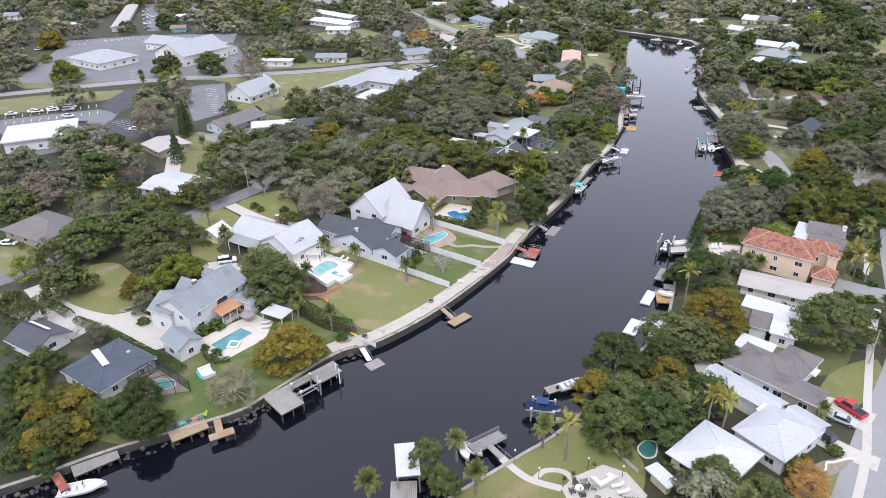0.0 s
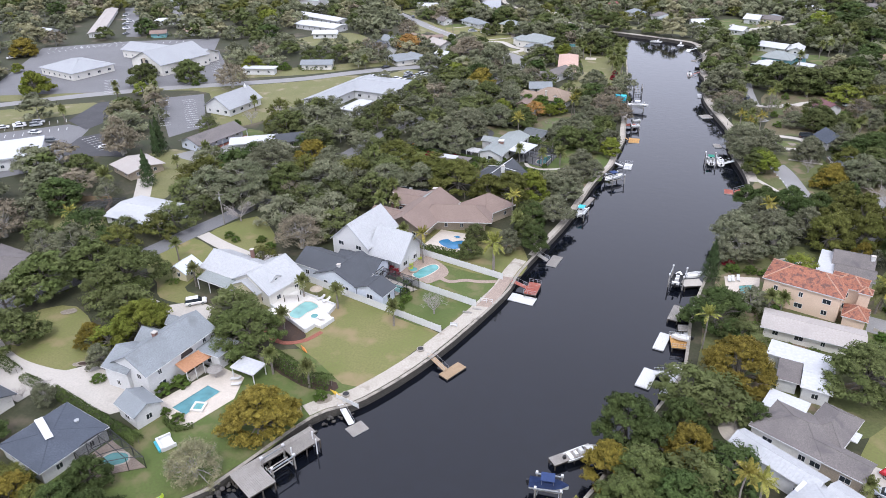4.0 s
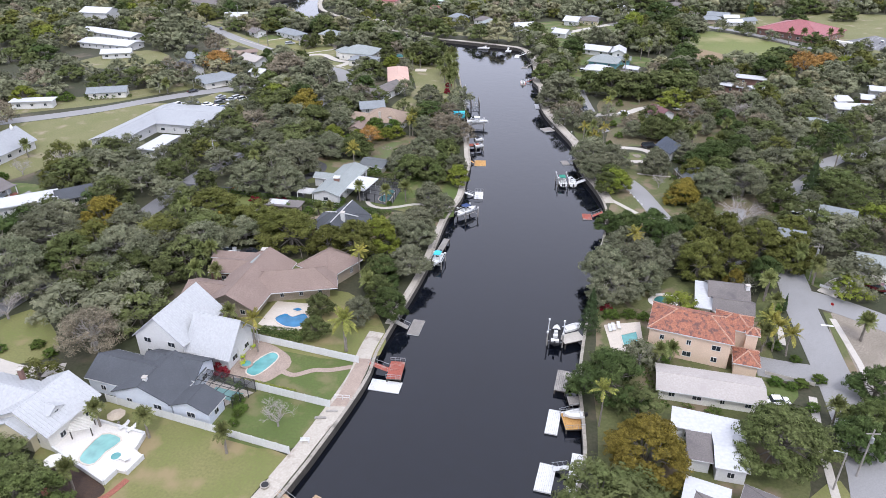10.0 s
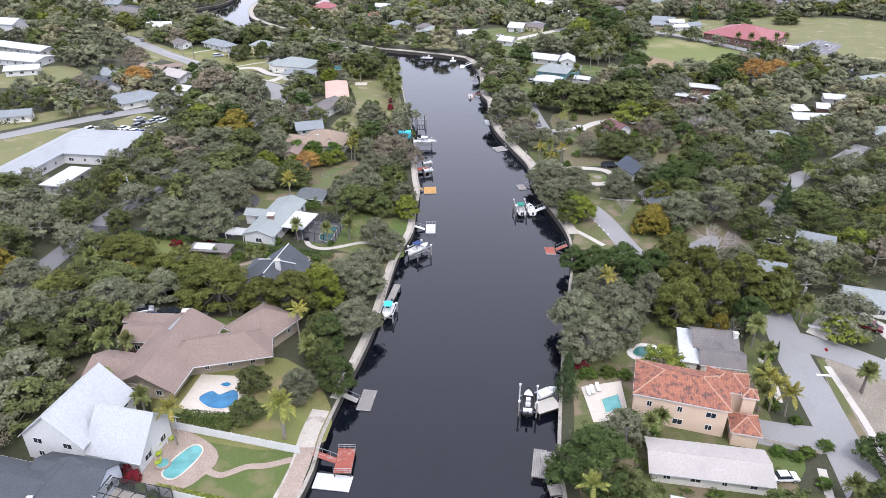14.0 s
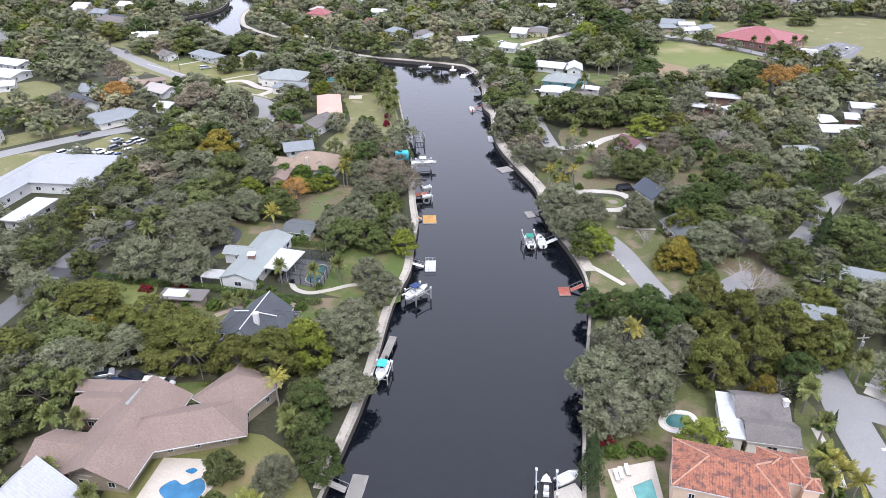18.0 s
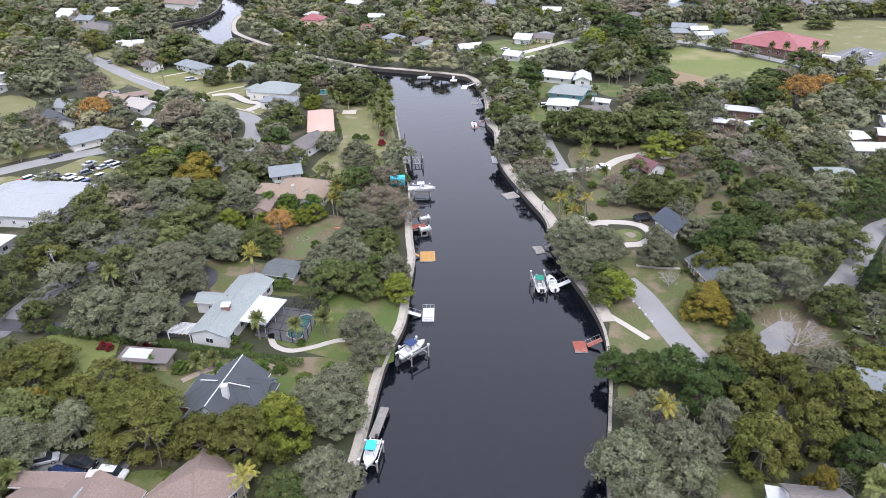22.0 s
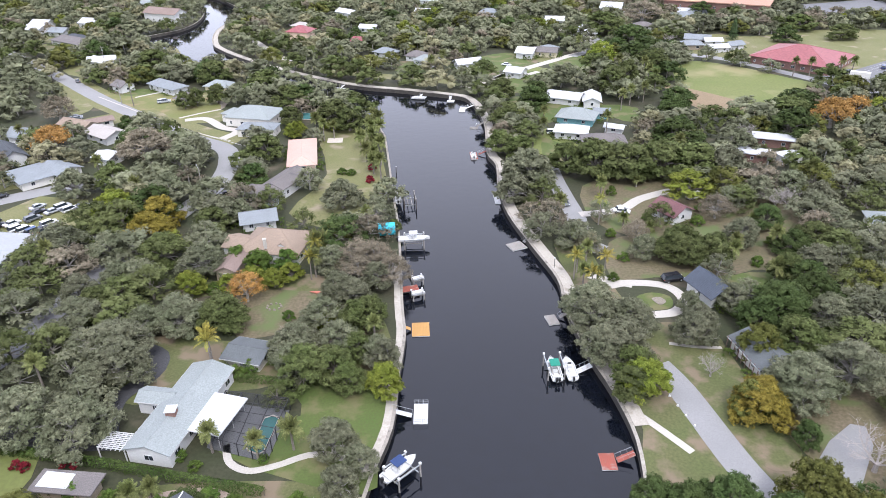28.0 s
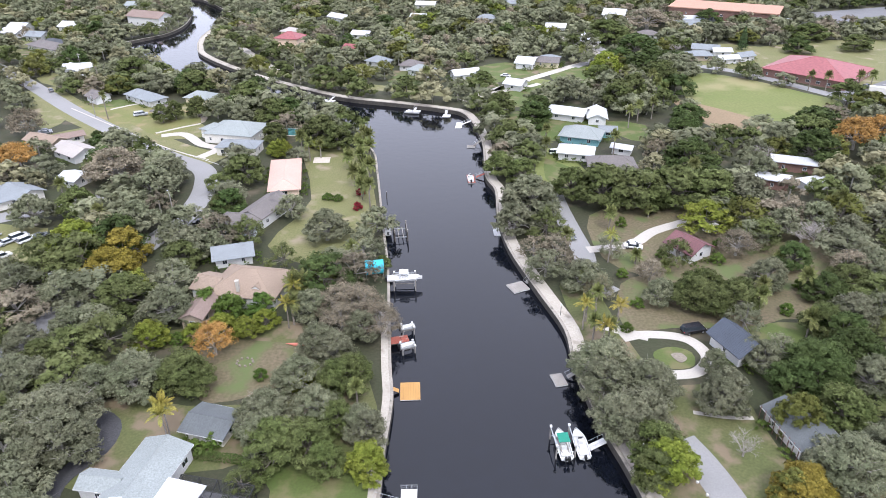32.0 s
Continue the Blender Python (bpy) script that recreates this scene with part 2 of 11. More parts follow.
MAT = {
    "ground": material("ground_litter", (0.062, 0.053, 0.034), (0.042, 0.05, 0.022), scale=0.09, fine=1.6, bump=0.4, stain=(0.11, 0.09, 0.062), stain_scale=0.08, stain_edge=0.58),
    "lawn": material("lawn", (0.135, 0.162, 0.042), (0.19, 0.182, 0.07), scale=0.1, fine=2.2, bump=0.6, stain=(0.225, 0.18, 0.092), stain_scale=0.13, stain_edge=0.53),
    "green": material("green_lawn", (0.072, 0.113, 0.024), (0.105, 0.132, 0.038), scale=0.1, fine=2.2, bump=0.6, stain=(0.14, 0.132, 0.06), stain_scale=0.2, stain_edge=0.5),
    "field": material("bright_field", (0.125, 0.165, 0.04), (0.17, 0.185, 0.06), scale=0.05, fine=1.0, bump=0.3, stain=(0.23, 0.21, 0.1), stain_scale=0.04, stain_edge=0.54),
    "dry": material("dry_grass", (0.205, 0.19, 0.092), (0.155, 0.16, 0.06), scale=0.09, fine=2.0, bump=0.5, stain=(0.25, 0.21, 0.14), stain_scale=0.12, stain_edge=0.57),
    "verge": material("patchy_verge", (0.125, 0.12, 0.052), (0.1, 0.118, 0.04), scale=0.12, fine=2.0, bump=0.5, stain=(0.18, 0.14, 0.092), stain_scale=0.16, stain_edge=0.5),
    "straw": material("bare_straw_ground", (0.29, 0.21, 0.13), (0.23, 0.17, 0.1), scale=0.1, fine=2.0, bump=0.4),
    "dirt": material("bare_earth", (0.21, 0.15, 0.1), (0.15, 0.115, 0.08), scale=0.2, fine=3.0, bump=0.4),
    "mulch": material("mulch", (0.075, 0.045, 0.03), (0.05, 0.033, 0.025), scale=0.5, fine=5.0, bump=0.6),
    "sandy": material("sandy_ground", (0.32, 0.28, 0.23), (0.22, 0.19, 0.15), scale=0.25, fine=3.0, bump=0.4),
    "asphalt": material("asphalt", (0.2, 0.2, 0.205), (0.165, 0.165, 0.17), scale=0.08, fine=4.0, bump=0.2, stain=(0.13, 0.13, 0.135), stain_scale=0.12, stain_edge=0.6),
    "pale_asphalt": material("weathered_asphalt", (0.29, 0.287, 0.284), (0.24, 0.237, 0.234), scale=0.08, fine=4.0, bump=0.2, stain=(0.22, 0.215, 0.21), stain_scale=0.2, stain_edge=0.62, grit=0.88),
    "dark_asphalt": material("dark_asphalt", (0.085, 0.085, 0.09), (0.06, 0.06, 0.065), scale=0.2, fine=4.0, bump=0.2),
    "concrete": material("concrete", (0.5, 0.465, 0.415), (0.44, 0.41, 0.365), scale=0.15, fine=3.0, bump=0.2, stain=(0.37, 0.34, 0.3), stain_scale=0.3, stain_edge=0.62, grit=0.88),
    "walk": material("worn_walk_concrete", (0.47, 0.43, 0.375), (0.4, 0.365, 0.31), scale=0.3, fine=3.0, bump=0.3, stain=(0.25, 0.22, 0.18), stain_scale=0.35, stain_edge=0.58, grit=0.85),
    "seawall": material("weathered_concrete", (0.4, 0.37, 0.32), (0.3, 0.27, 0.23), scale=0.4, fine=3.0, bump=0.4, stain=(0.13, 0.12, 0.1), stain_scale=0.5, stain_edge=0.58),
    # wall faces, darker than the cap on top
    "seawall_face": material("dark_sea_wall", (0.1, 0.09, 0.076), (0.06, 0.055, 0.047), scale=0.4, fine=3.0, bump=0.5, stain=(0.05, 0.046, 0.04), stain_scale=0.6, stain_edge=0.5),
    "rock": material("shore_rock", (0.11, 0.1, 0.088), (0.06, 0.055, 0.05), scale=1.2, fine=5.0, bump=0.6, vary=0.35, stain=(0.05, 0.046, 0.04), stain_scale=0.8, stain_edge=0.52),
    "deck": material("pale_pool_deck", (0.6, 0.54, 0.47), (0.52, 0.465, 0.4), scale=0.5, fine=4.0, bump=0.15, grit=0.88),
    "white_deck": material("white_pool_deck", (0.68, 0.65, 0.61), (0.61, 0.585, 0.55), scale=0.5, fine=4.0, bump=0.1, grit=0.88),
    "paver": material("brick_pavers", (0.4, 0.32, 0.265), (0.32, 0.25, 0.205), scale=0.5, fine=5.0, bump=0.3),
    "red_brick": material("red_brick_edging", (0.35, 0.13, 0.09), (0.27, 0.1, 0.07), scale=0.8, fine=6.0, bump=0.3),
    "grey_wood": material("weathered_boards", (0.36, 0.34, 0.31), (0.27, 0.25, 0.23), rough=0.9, scale=0.6, fine=7.0, bump=0.4, vary=0.15),
    "tan_wood": material("tan_boards", (0.42, 0.31, 0.2), (0.34, 0.24, 0.15), scale=0.6, fine=7.0, bump=0.4),
    "gold_wood": material("golden_boards", (0.55, 0.32, 0.11), (0.47, 0.26, 0.09), scale=0.6, fine=7.0, bump=0.3),
    "red_wood": material("red_painted_boards", (0.38, 0.1, 0.07), (0.3, 0.09, 0.065), scale=0.6, fine=7.0, bump=0.3, stain=(0.3, 0.2, 0.17), stain_scale=0.8),
    "pile": material("dark_piling_wood", (0.1, 0.085, 0.07), (0.07, 0.06, 0.05), scale=1.0, fine=6.0, bump=0.4),
    "white": material("white_paint", (0.64, 0.64, 0.635), (0.58, 0.58, 0.575), rough=0.5, scale=0.4, fine=4.0, bump=0.05, grit=0.88),
    "offwhite": material("offwhite_wall", (0.72, 0.7, 0.65), (0.64, 0.62, 0.57), rough=0.7, scale=0.3, fine=4.0, bump=0.1, grit=0.88),
    "siding": material("pale_blue_grey_siding", (0.6, 0.64, 0.7), (0.54, 0.58, 0.64), rough=0.6, scale=0.4, fine=5.0, bump=0.1, grit=0.88),
    "cream": material("cream_wall", (0.66, 0.6, 0.42), (0.6, 0.54, 0.38), rough=0.7, scale=0.4, fine=5.0, bump=0.1, grit=0.88),
    "peach": material("peach_stucco", (0.72, 0.56, 0.43), (0.66, 0.5, 0.38), rough=0.8, scale=0.4, fine=6.0, bump=0.15, grit=0.88),
    "brick_wall": material("brown_brick", (0.26, 0.15, 0.12), (0.2, 0.12, 0.1), scale=0.8, fine=6.0, bump=0.3),
    "tan_wall": material("tan_wall", (0.42, 0.36, 0.28), (0.36, 0.3, 0.23), scale=0.4, fine=5.0, bump=0.1),
    "teal_wall": material("teal_wall", (0.2, 0.42, 0.44), (0.17, 0.36, 0.38), scale=0.4, fine=5.0, bump=0.1),
    "navy_roof": material("navy_shingles", (0.088, 0.104, 0.132), (0.068, 0.08, 0.102), scale=0.25, fine=5.0, bump=0.5),
    "slate_roof": material("slate_grey_shingles", (0.135, 0.148, 0.152), (0.11, 0.12, 0.124), scale=0.25, fine=5.0, bump=0.5, stain=(0.09, 0.098, 0.1), stain_scale=0.3, stain_edge=0.6),
    "grey_roof": material("grey_shingles", (0.265, 0.29, 0.305), (0.22, 0.24, 0.252), scale=0.25, fine=5.0, bump=0.5, stain=(0.16, 0.172, 0.178), stain_scale=0.3, stain_edge=0.6),
    "charcoal_roof": material("charcoal_shingles", (0.088, 0.096, 0.108), (0.07, 0.076, 0.086), scale=0.25, fine=5.0, bump=0.5),
    "pale_roof": material("pale_green_grey_roof", (0.3, 0.33, 0.322), (0.265, 0.29, 0.284), scale=0.2, fine=4.0, bump=0.25, stain=(0.23, 0.25, 0.242), stain_scale=0.3, stain_edge=0.62),
    "white_metal": material("white_metal_roof", (0.43, 0.44, 0.45), (0.395, 0.405, 0.415), rough=0.4, scale=0.15, fine=2.0, bump=0.1, stain=(0.34, 0.35, 0.36), stain_scale=0.2, stain_edge=0.6, spec=0.5, grit=0.88),
    "grey_metal": material("dull_grey_metal_roof", (0.33, 0.345, 0.355), (0.29, 0.3, 0.31), rough=0.5, scale=0.1, fine=2.0, bump=0.1, stain=(0.25, 0.26, 0.27), stain_scale=0.2, stain_edge=0.6, spec=0.4, grit=0.88),
    "white_roof": material("white_coated_roof", (0.52, 0.53, 0.54), (0.47, 0.48, 0.49), rough=0.6, scale=0.2, fine=2.0, bump=0.1, stain=(0.45, 0.45, 0.445), stain_scale=0.25, stain_edge=0.6, grit=0.88),
    "taupe_roof": material("taupe_shingles", (0.2, 0.18, 0.17), (0.155, 0.14, 0.135), scale=0.25, fine=5.0, bump=0.5, stain=(0.11, 0.1, 0.1), stain_scale=0.3, stain_edge=0.58),
    "brown_roof": material("brown_shingles", (0.26, 0.195, 0.165), (0.225, 0.166, 0.14), scale=0.2, fine=4.0, bump=0.5, stain=(0.2, 0.148, 0.126), stain_scale=0.25, stain_edge=0.6),
    "tan_roof": material("tan_shingles", (0.33, 0.25, 0.19), (0.275, 0.21, 0.16), scale=0.2, fine=4.0, bump=0.5),
    "pink_roof": material("salmon_roof", (0.56, 0.38, 0.315), (0.5, 0.34, 0.28), scale=0.2, fine=3.0, bump=0.2, grit=0.88),
    "maroon_roof": material("dark_red_shingles", (0.2, 0.095, 0.1), (0.155, 0.075, 0.08), scale=0.25, fine=4.0, bump=0.5, stain=(0.11, 0.06, 0.062), stain_scale=0.3, stain_edge=0.58),
    "red_roof": material("red_metal_roof", (0.32, 0.1, 0.105), (0.28, 0.085, 0.09), rough=0.5, scale=0.1, fine=1.0, bump=0.1),
    "beige_roof": material("beige_coated_roof", (0.42, 0.385, 0.355), (0.37, 0.34, 0.315), scale=0.2, fine=3.0, bump=0.15, stain=(0.33, 0.3, 0.28), stain_scale=0.3, stain_edge=0.6, grit=0.88),
    "tile_roof": material("terracotta_tiles", (0.44, 0.19, 0.115), (0.3, 0.125, 0.085), scale=0.9, fine=3.5, bump=0.8, stain=(0.14, 0.075, 0.065), stain_scale=1.2, stain_edge=0.5),
    "tile_cap": material("pale_ridge_tiles", (0.5, 0.3, 0.215), (0.42, 0.24, 0.17), scale=1.0, fine=4.0, bump=0.4),
    "copper_awning": material("copper_awning", (0.5, 0.27, 0.15), (0.43, 0.22, 0.12), rough=0.45, scale=0.5, fine=3.0, bump=0.05),
    "glass": material("window_glass", (0.035, 0.045, 0.055), (0.025, 0.032, 0.04), rough=0.05, scale=0.5, fine=2.0, bump=0, spec=0.6),
    "frame_white": material("white_frame", (0.78, 0.78, 0.77), rough=0.4, scale=1.0, fine=6.0, bump=0, grit=0.88),
    "metal": material("galvanised_metal", (0.5, 0.52, 0.53), (0.42, 0.44, 0.45), rough=0.4, metallic=0.6, scale=1.0, fine=8.0, bump=0.05),
    "black": material("black_fittings", (0.025, 0.025, 0.027), rough=0.5, scale=1.0, fine=6.0, bump=0),
    "bark": material("oak_bark", (0.2, 0.18, 0.155), (0.135, 0.12, 0.1), scale=1.5, fine=6.0, bump=0.6, vary=0.2),
    "grey_bark": material("lichened_bark", (0.36, 0.34, 0.31), (0.27, 0.255, 0.23), scale=1.5, fine=6.0, bump=0.6, vary=0.2),
    "pale_bark": material("bare_pale_twigs", (0.42, 0.385, 0.36), (0.32, 0.29, 0.27), scale=1.5, fine=6.0, bump=0.3),
    "litter": material("leaf_litter", (0.175, 0.135, 0.09), (0.13, 0.115, 0.06), scale=0.15, fine=1.5, bump=0.5, stain=(0.1, 0.125, 0.045), stain_scale=0.13, stain_edge=0.52),
    "palm_bark": material("palm_trunk", (0.28, 0.25, 0.21), (0.2, 0.175, 0.15), scale=2.0, fine=8.0, bump=0.6, vary=0.15),
    "blue_cover": material("blue_canvas", (0.1, 0.42, 0.66), (0.085, 0.37, 0.6), rough=0.7, scale=0.8, fine=5.0, bump=0.1),
    "cyan_cover": material("cyan_canvas", (0.06, 0.55, 0.68), (0.05, 0.48, 0.6), rough=0.7, scale=0.8, fine=5.0, bump=0.1),
    "navy_cover": material("navy_canvas", (0.03, 0.06, 0.17), (0.025, 0.05, 0.14), rough=0.7, scale=0.8, fine=5.0, bump=0.1),
    "green_cover": material("green_canvas", (0.02, 0.26, 0.18), (0.018, 0.22, 0.15), rough=0.7, scale=0.8, fine=5.0, bump=0.1),
    "gelcoat": material("white_gelcoat", (0.7, 0.7, 0.69), (0.64, 0.64, 0.63), rough=0.25, scale=0.6, fine=4.0, bump=0, spec=0.5, grit=0.88),
    "yellow": material("yellow_plastic", (0.75, 0.5, 0.06), rough=0.5, bump=0),
    "orange": material("orange_plastic", (0.75, 0.28, 0.06), rough=0.5, bump=0),
    "lime": material("lime_plastic", (0.5, 0.62, 0.06), rough=0.5, bump=0),
    "aqua": material("aqua_plastic", (0.08, 0.5, 0.6), rough=0.5, bump=0),
    "coral": material("coral_plastic", (0.75, 0.25, 0.18), rough=0.5, bump=0),
    "navy": material("navy_plastic", (0.03, 0.09, 0.22), rough=0.5, bump=0),
    "tyre": material("tyre_rubber", (0.03, 0.03, 0.03), rough=0.9, bump=0),
    "lamp_red": material("red_tail_light", (0.45, 0.02, 0.02), rough=0.3, bump=0),
    "screen": screen_material(),
    "water": water_material("canal_water", (0.005, 0.0065, 0.011), 0.05, 0.45, 0.03, 1.45),
    "pool": water_material("pool_water", (0.15, 0.4, 0.39), 0.04, 1.2, 0.01),
    "teal_pool": water_material("teal_pool_water", (0.1, 0.28, 0.31), 0.04, 1.2, 0.01),
    "pale_pool": water_material("pale_pool_water", (0.27, 0.52, 0.49), 0.04, 1.2, 0.01),
    "deep_pool": water_material("blue_pool_water", (0.045, 0.2, 0.38), 0.04, 1.2, 0.01),
    "dark_pool": water_material("dark_green_pool_water", (0.06, 0.2, 0.19), 0.04, 1.2, 0.01),
}
for key, c1, c2, glow in (
    ("oak", (0.066, 0.092, 0.032), (0.106, 0.126, 0.055), 0.12), ("moss_oak", (0.102, 0.12, 0.076), (0.166, 0.176, 0.124), 0.1),
    ("bright_tree", (0.12, 0.165, 0.03), (0.17, 0.195, 0.042), 0.25), ("olive_tree", (0.15, 0.13, 0.028), (0.195, 0.162, 0.04), 0.2),
    # the grey-green oak carries far haze in its leaf colour
    ("olive_oak", (0.08, 0.096, 0.027), (0.118, 0.127, 0.041), 0.16), ("dark_oak", (0.046, 0.076, 0.027), (0.072, 0.1, 0.038), 0.14), ("pale_tree", (0.185, 0.19, 0.115), (0.25, 0.245, 0.165), 0.12), ("grey_oak", (0.128, 0.15, 0.094), (0.182, 0.198, 0.134), 0.12), ("brown_tree", (0.15, 0.14, 0.11), (0.22, 0.195, 0.155), 0.12),
    ("orange_tree", (0.27, 0.16, 0.06), (0.35, 0.21, 0.075), 0.25), ("conifer", (0.039, 0.067, 0.031), (0.056, 0.084, 0.039), 0.1),
    ("red_shrub", (0.15, 0.018, 0.032), (0.23, 0.026, 0.04), 0.2), ("shrub", (0.055, 0.1, 0.024), (0.095, 0.14, 0.036), 0.2),
    ("palm", (0.105, 0.135, 0.05), (0.16, 0.175, 0.075), 0.18), ("queen_palm", (0.157, 0.190, 0.056), (0.269, 0.235, 0.062), 0.22), ("hedge", (0.045, 0.076, 0.022), (0.068, 0.096, 0.031), 0.15)):
    c1, c2 = (tuple(v * k for v, k in zip(c, (1.02, 0.97, 0.88))) for c in (c1, c2))
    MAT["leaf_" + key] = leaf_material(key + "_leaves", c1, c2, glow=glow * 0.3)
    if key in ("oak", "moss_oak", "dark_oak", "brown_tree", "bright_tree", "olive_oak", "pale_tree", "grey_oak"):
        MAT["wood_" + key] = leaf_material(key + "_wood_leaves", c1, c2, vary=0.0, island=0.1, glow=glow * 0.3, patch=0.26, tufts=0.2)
PAINT = {}


def car_paint(rgb):
    if rgb not in PAINT:
        PAINT[rgb] = material("car_paint", rgb, tuple(v * 0.95 for v in rgb), rough=0.25, metallic=0.1, bump=0, spec=0.6)
    return PAINT[rgb]

# ---- builders ----
CLEAR = []
rng = random.Random(7)


def mesh_of(bm, name, mat):
    me = bpy.data.meshes.new(name)
    bm.normal_update()
    bm.to_mesh(me)
    bm.free()
    for m in (mat if isinstance(mat, (list, tuple)) else [mat]):
        me.materials.append(m)
    return me


def part(name, bm, mat, parent, label="", at=None):
    """Links a bmesh as one mesh object under a thing or a part."""
    me = bm if isinstance(bm, bpy.types.Mesh) else mesh_of(bm, name, mat)
    ob = new(name, me)
    ob.parent = parent
    if at is not None:
        ob.matrix_local = at
    return tagged(ob, label)


def root(name, x, y, z=0.0, rot=0.0, label="", category="", group="", kind=""):
    ob = new(name)
    ob.empty_display_size = 0.5
    ob.matrix_basis = pose(x, y, z, 0, 0, rot)
    return tagged(ob, label, category, group, kind)


def box(bm, x0, x1, y0, y1, z0, z1, m=None, slot=0):
    vs = [bm.verts.new(m @ Vector(c) if m else c) for c in ((x0, y0, z0), (x1, y0, z0), (x1, y1, z0), (x0, y1, z0), (x0, y0, z1), (x1, y0, z1), (x1, y1, z1), (x0, y1, z1))]
    for f in ((3, 2, 1, 0), (4, 5, 6, 7), (0, 1, 5, 4), (1, 2, 6, 5), (2, 3, 7, 6), (3, 0, 4, 7)):
        bm.faces.new([vs[i] for i in f]).material_index = slot
    return bm


def boxes(*specs, m=None):
    bm = bmesh.new()
    for s in specs:
        box(bm, *s, m=m)
    return bm


def tube(bm, a, b, r0, r1=None, n=8):
    """A tapered bar from a to b."""
    a, b = Vector(a), Vector(b)
    r1 = r0 if r1 is None else r1
    q = (b - a).to_track_quat("Z", "Y")
    rings = []
    for p, r in ((a, r0), (b, r1)):
        rings.append([bm.verts.new(p + q @ Vector((r * math.cos(2 * math.pi * i / n), r * math.sin(2 * math.pi * i / n), 0))) for i in range(n)])
    for i in range(n):
        bm.faces.new((rings[0][i], rings[0][(i + 1) % n], rings[1][(i + 1) % n], rings[1][i]))
    bm.faces.new(rings[0][::-1]), bm.faces.new(rings[1])
    return bm


def prism(bm, pts, z0, z1):
    """A slab over a plan outline."""
    area = sum(pts[i][0] * pts[(i + 1) % len(pts)][1] - pts[(i + 1) % len(pts)][0] * pts[i][1] for i in range(len(pts)))
    pts = pts if area > 0 else pts[::-1]
    lo, hi = [bm.verts.new((x, y, z0)) for x, y in pts], [bm.verts.new((x, y, z1)) for x, y in pts]
    bm.faces.new(hi), bm.faces.new(lo[::-1])
    for i in range(len(pts)):
        j = (i + 1) % len(pts)
        bm.faces.new((lo[i], lo[j], hi[j], hi[i]))
    return bm


def smooth(pts, steps=5, closed=False):
    """A gliding line through plan points."""
    out, n = [], len(pts)
    for i in range(n if closed else n - 1):
        p0, p1, p2, p3 = (pts[(i + k) % n] if closed else pts[min(max(i + k, 0), n - 1)] for k in (-1, 0, 1, 2))
        for s in range(steps):
            t = s / steps
            out.append(tuple(0.5 * (2 * b + (c - a) * t + (2 * a - 5 * b + 4 * c - d) * t * t + (3 * b - a - 3 * c + d) * t ** 3) for a, b, c, d in zip(p0, p1, p2, p3)))
    return out if closed else out + [tuple(pts[-1])]


def offset(line, d):
    """The line moved d metres to its left."""
    out = []
    for i, (x, y) in enumerate(line):
        a, b = Vector(line[max(i - 1, 0)]), Vector(line[min(i + 1, len(line) - 1)])
        t = (b - a).normalized()
        out.append((x - t.y * d, y + t.x * d))
    return out


def keep(pts, margin=0.0, hard=False):
    """Keeps self-sown trees off this outline; hard: their crowns too."""
    CLEAR.append((np.array(pts), margin, hard))


def sheet(name, pts, z, mat, label, category, depth=0.06, kind="structure", margin=0.5, clear=True, round_by=0):
    pts = smooth(pts, round_by, True) if round_by else pts
    ob = new(name, mesh_of(prism(bmesh.new(), list(pts), z - depth, z), name, MAT[mat]))
    if clear:
        keep(pts, margin)
    return tagged(ob, label, category, "", kind)


def strip_outline(line, width):
    return offset(line, width / 2) + offset(line, -width / 2)[::-1]


def strip(name, line, width, z, mat, label, category, depth=0.06, steps=5, margin=1.0, clear=True, kind="structure"):
    line = smooth(line, steps) if steps > 1 else line
    a, b = offset(line, width / 2), offset(line, -width / 2)
    bm = bmesh.new()
    rows = [[bm.verts.new((*p, zz)) for p, zz in ((l, z), (r, z), (r, z - depth), (l, z - depth))] for l, r in zip(a, b)]
    for r0, r1 in zip(rows, rows[1:]):
        for k in range(4):
            bm.faces.new((r0[k], r0[(k + 1) % 4], r1[(k + 1) % 4], r1[k]))
    bm.faces.new(rows[0][::-1]), bm.faces.new(rows[-1])
    bmesh.ops.recalc_face_normals(bm, faces=bm.faces)
    ob = new(name, mesh_of(bm, name, MAT[mat]))
    if clear:
        keep(a + b[::-1], margin)
    return tagged(ob, label, category, "", kind)


# ---- houses ----
WINDOWS = {}


def window(parent, m, w=1.2, h=1.2, frame_mat="frame_white", name="window"):
    """A window unit, flat on a wall, looking along its own -y."""
    key = (w, h, frame_mat)
    if key not in WINDOWS:
        t = 0.09
        bm = boxes((-w / 2, w / 2, -0.06, 0.02, -h / 2, -h / 2 + t), (-w / 2, w / 2, -0.06, 0.02, h / 2 - t, h / 2), (-w / 2, -w / 2 + t, -0.06, 0.02, -h / 2 + t, h / 2 - t), (w / 2 - t, w / 2, -0.06, 0.02, -h / 2 + t, h / 2 - t), (-0.03, 0.03, -0.05, 0.02, -h / 2 + t, h / 2 - t))
        WINDOWS[key] = mesh_of(bm, "window_frame", MAT[frame_mat]), mesh_of(boxes((-w / 2 + 0.05, w / 2 - 0.05, -0.03, 0.0, -h / 2 + 0.05, h / 2 - 0.05)), "pane", MAT["glass"])
    f, g = WINDOWS[key]
    fr = part(name, f, None, parent, at=m)
    part("pane", g, None, fr)
    return fr


